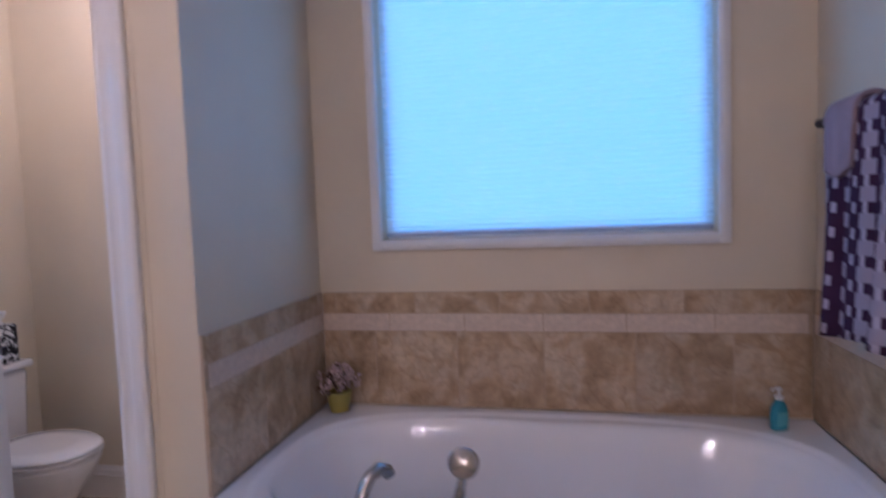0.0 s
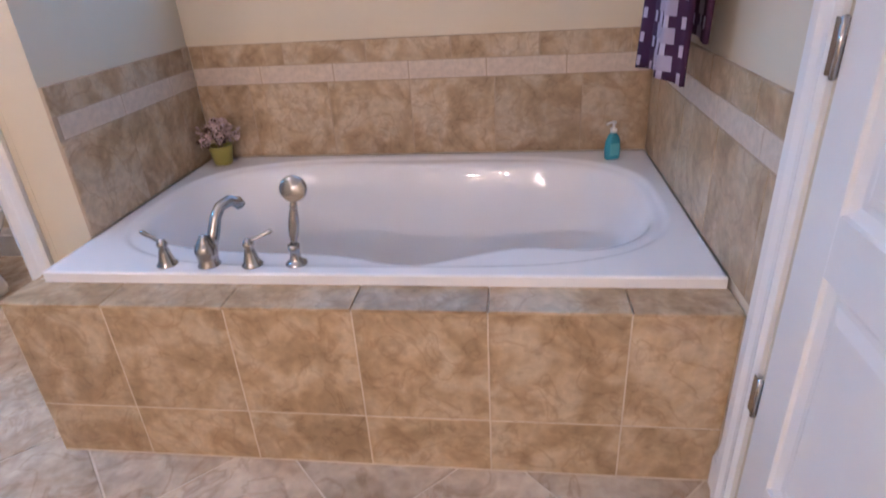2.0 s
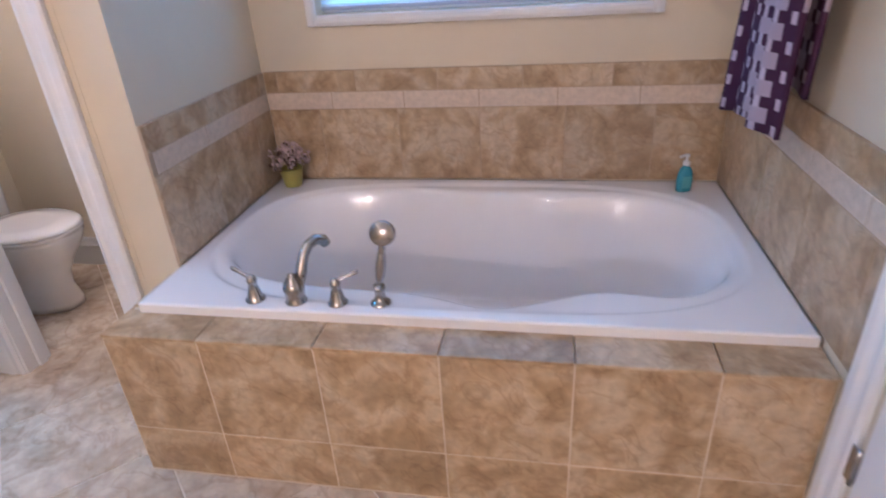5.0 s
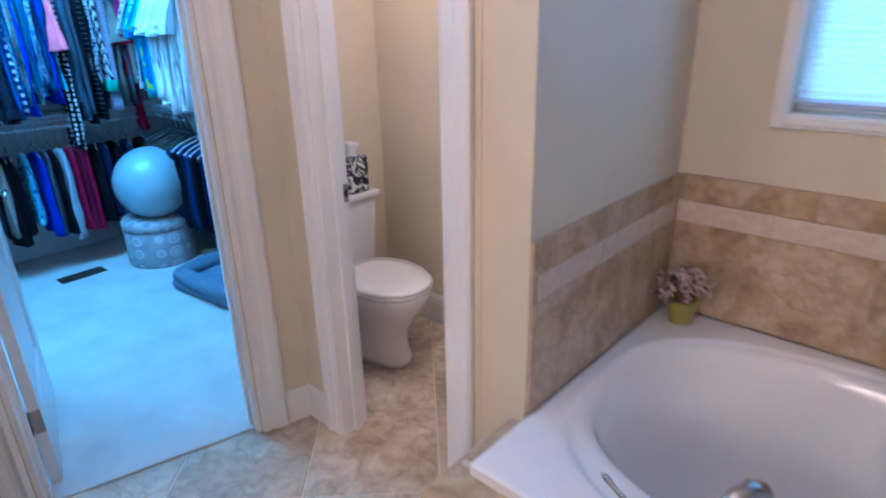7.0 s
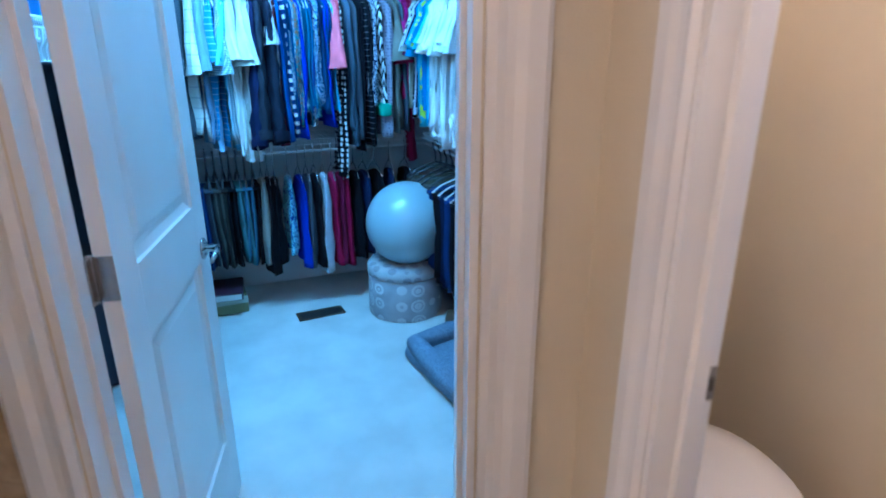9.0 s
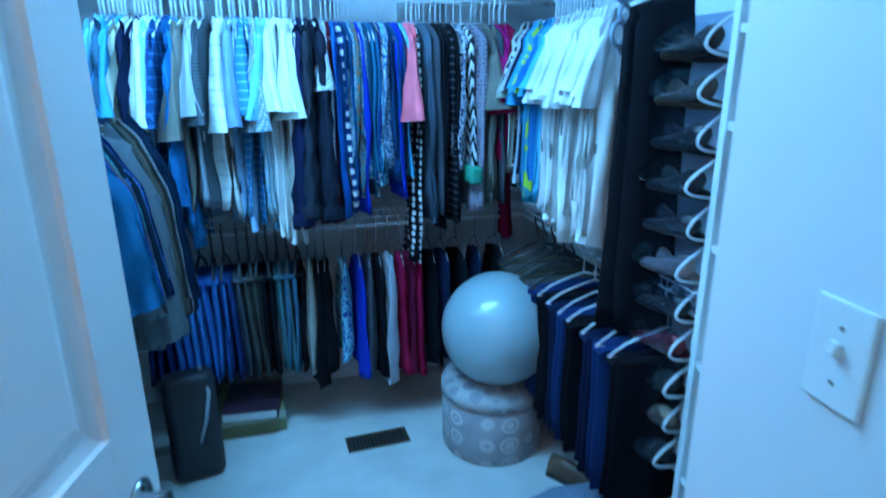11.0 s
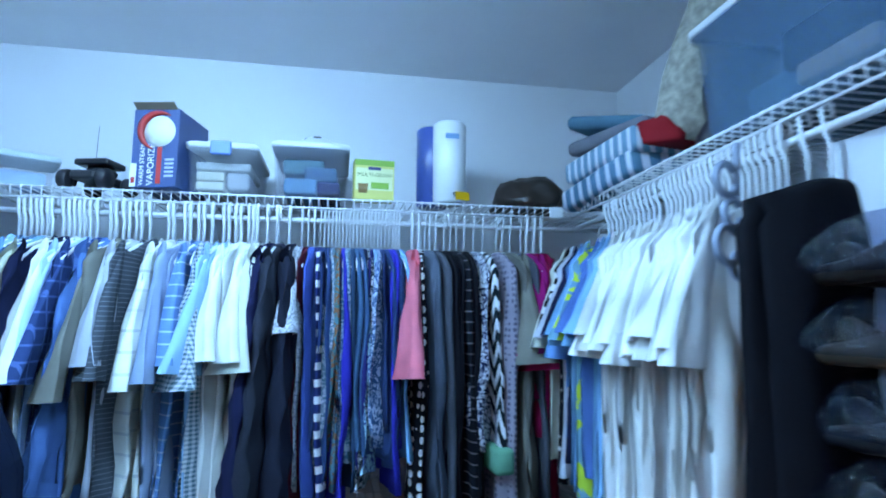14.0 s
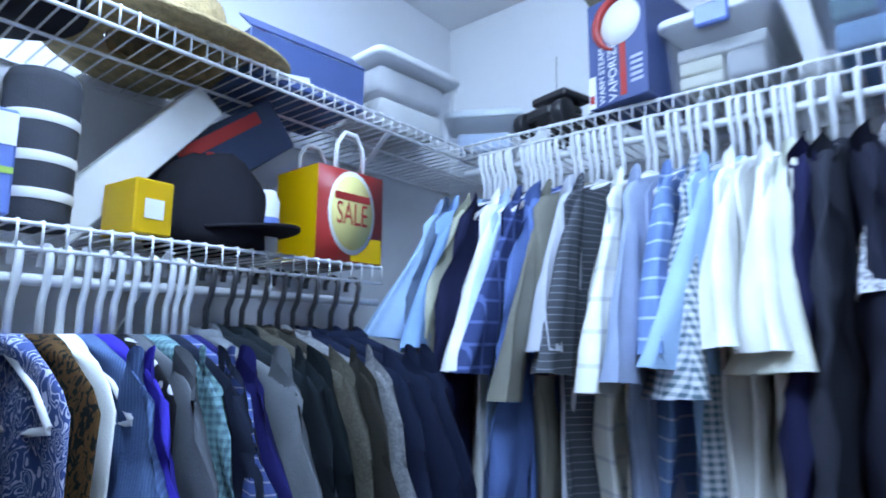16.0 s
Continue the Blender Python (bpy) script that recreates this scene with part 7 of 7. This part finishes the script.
part("carton", box(bmesh.new(), -0.17, 0.17, -0.05, 0.05, -0.03, 0.03, 0.002), paint("white_carton", (0.66, 0.66, 0.66)), wb)
part("end_flap", box(bmesh.new(), 0.1705, 0.1725, -0.049, 0.049, -0.029, 0.020, 0.0006), MATS["white_carton"], wb)
part("tape", box(bmesh.new(), -0.168, 0.168, -0.008, 0.008, 0.0302, 0.0308), paint("clear_tape", (0.55, 0.52, 0.45), 0.25), wb, "strip of packing tape")
roll = thing("rolled_blanket", pose(-3.735, 0.86, TOP_M, 0, 0, 0), "upright rolled grey blanket with white stripes", "rolled blanket")
part("roll", lathe(bmesh.new(), [(0.0, 0), (0.042, 0.0), (0.046, 0.01), (0.047, 0.2), (0.042, 0.215), (0.0, 0.21)], n=28, cap=False), f("grey_blanket", (0.06, 0.07, 0.085)), roll)
for z in (0.035, 0.085, 0.14):
    part("white_stripe", lathe(bmesh.new(), [(0.0472, z), (0.0478, z + 0.002), (0.0478, z + 0.012), (0.0472, z + 0.014)], n=28, cap=False), WHITE_INK, roll)
tin = thing("blue_packet", pose(-3.655, 0.92, TOP_M, 0, 0, 178), "blue and white printed packet on the shelf", "packet")
part("carton", box(bmesh.new(), -0.035, 0.035, -0.03, 0.03, 0.0, 0.13, 0.003), paint("packet_blue", (0.0, 0.18, 0.48)), tin)
part("label_top", box(bmesh.new(), -0.034, 0.034, -0.0312, -0.0303, 0.085, 0.125), WHITE_INK, tin)
part("label_stripe", box(bmesh.new(), -0.034, 0.034, -0.0312, -0.0303, 0.05, 0.058), paint("packet_green", (0.2, 0.5, 0.1)), tin)
bottle = thing("lotion_bottle", pose(-4.065, 0.915, TOP_M), "blue and white plastic bottle between cap and bag", "bottle")
part("bottle", lathe(bmesh.new(), [(0.0, 0), (0.02, 0.0), (0.021, 0.09), (0.012, 0.11), (0.0, 0.11)], n=18, cap=False), MATS["white_plastic"], bottle)
part("sleeve_label", lathe(bmesh.new(), [(0.0212, 0.03), (0.0216, 0.031), (0.0216, 0.06), (0.0212, 0.061)], n=18, cap=False), LATCH, bottle)
clip = thing("shelf_tag", pose(C_BACK + SD + 0.004, 2.57, SH - 0.018), "pale plastic tag clipped on the shelf edge", "tag")
part("tag", box(bmesh.new(), -0.002, 0.003, -0.022, 0.022, -0.018, 0.018, 0.001), MATS["white_plastic"], clip)

# ---- tiles, piece by piece ----
TILE_MESH = {}


def tile(parent, w, h, m, mat, name="tile", thick=0.008):
    """A pillow-edged tile w by h centred in local x, z with its face at y = -thick, sharing meshes between alike tiles."""
    key = (round(w, 3), round(h, 3), round(thick, 4), mat.name)
    if key not in TILE_MESH:
        bm = bmesh.new()
        e = 0.0014
        rings = [[(-w / 2, 0, -h / 2), (w / 2, 0, -h / 2), (w / 2, 0, h / 2), (-w / 2, 0, h / 2)], [(-w / 2, -thick + e, -h / 2), (w / 2, -thick + e, -h / 2), (w / 2, -thick + e, h / 2), (-w / 2, -thick + e, h / 2)], [(-w / 2 + e, -thick, -h / 2 + e), (w / 2 - e, -thick, -h / 2 + e), (w / 2 - e, -thick, h / 2 - e), (-w / 2 + e, -thick, h / 2 - e)]]
        loft(bm, rings)
        for fc in bm.faces:
            fc.smooth = False
        bmesh.ops.recalc_face_normals(bm, faces=bm.faces)
        me = bpy.data.meshes.new(name)
        bm.to_mesh(me)
        bm.free()
        me.materials.append(mat)
        TILE_MESH[key] = me
    ob = new(name, TILE_MESH[key])
    ob.parent = parent
    ob.matrix_world = m
    return ob


GAP, T = 0.004, 0.336


def strip(parent, a, b, first, z0, z1, place, mat, name="tile", step=T):
    """Tiles between a and b along a wall, with a joint at first; place(s, z) gives the pose of a tile's middle."""
    k = math.floor((a - first) / step)
    s = first + k * step
    while s < b - 1e-4:
        lo, hi = max(s, a), min(s + step, b)
        if hi - lo > 0.02:
            tile(parent, hi - lo - GAP, z1 - z0 - GAP, place((lo + hi) / 2, (z0 + z1) / 2), mat, name)
        s += step


north = lambda s, z: pose(s, TUB_BACK - 0.004, z)
west = lambda s, z: pose(TUB_LEFT + 0.004, s, z, 0, 0, 90)
east = lambda s, z: pose(TUB_RIGHT - 0.004, s, z, 0, 0, -90)
for nm, place, a, b, first, shift in (("north", north, TUB_LEFT + 0.012, TUB_RIGHT - 0.012, -0.079, 0.17), ("west", west, WC_FRONT, TUB_BACK - 0.012, 2.30, 0.1), ("east", east, 1.60, TUB_BACK - 0.012, 2.32, 0.12)):
    holder = thing("tile_wainscot", pose(0, 0, 0), "tan stone tile wainscot round the tub with a mosaic border", "tiles", "tub wainscot", "structure")
    mid = place((a + b) / 2, 0.79)
    grout = part("grout", box(bmesh.new(), -(b - a) / 2, (b - a) / 2, -0.0065, 0.0035, -0.23, 0.228), GROUT_WALL, holder)
    grout.matrix_world = mid
    strip(holder, a, b, first, 0.56, 0.862, place, TILE)
    strip(holder, a, b, first + shift, 0.933, 1.019, place, TILE)
    strip(holder, a, b, first, 0.862, 0.933, place, LISTELLO, "border_tile", 0.305)
# apron and cap of the deck
front = lambda s, z: pose(s, APRON + 0.0105, z)
strip(deck, -1.022, TUB_RIGHT - 0.004, -0.060, 0.181, DECK - 0.008, front, TILE)
strip(deck, -1.022, TUB_RIGHT - 0.004, -0.060, 0.004, 0.181, front, TILE)
top = lambda s, z: pose(s, z, DECK - 0.0105, -90, 0, 0)
strip(deck, -1.022, TUB_RIGHT - 0.004, -0.060, APRON - 0.004, 1.765, top, TILE, "cap_tile")
side = lambda s, z: pose(-1.022, s, z, 0, 0, -90)
strip(deck, APRON + 0.002, WC_FRONT - 0.002, 1.64, 0.181, DECK - 0.008, side, TILE)
strip(deck, APRON + 0.002, WC_FRONT - 0.002, 1.64, 0.004, 0.181, side, TILE)
# tiled wall beside the closet door
tile_turn = math.degrees(math.atan2(-ALONG.y, -ALONG.x))
slant_face = lambda u, z: pose(*on_wall(u, -0.003), z, 0, 0, tile_turn)
grout = part("grout", box(bmesh.new(), -0.40, 0.40, -0.0055, 0.002, 0.0, 2.5), GROUT, wall_tiled)
grout.matrix_world = pose(*on_wall(1.415, -0.003), 0, 0, 0, tile_turn)
for k in range(7):
    strip(wall_tiled, 1.036, 1.815, 1.036, 0.255 + T * (k - 1), 0.255 + T * k, slant_face, TILE)
# diagonal floor tiles
floor_ob = bpy.data.objects["floor"]
FT = 0.466
c45 = math.sqrt(0.5)
for i in range(-9, 10):
    for j in range(-9, 10):
        x, y = 0.605 + FT * c45 * (i - j), 1.402 + FT * c45 * (i + j + 1)
        if -2.75 < x < 1.1 and -0.6 < y < 3.1 and not (y > 2.2 and x > -0.7) and not (x < -2.70 and y < 1.9):
            tile(floor_ob, FT - 0.006, FT - 0.006, pose(x, y, -0.012, 0, 0, 45) @ pose(0, 0, 0, -90, 0, 0), FLOOR_TILE, "floor_tile", 0.012)
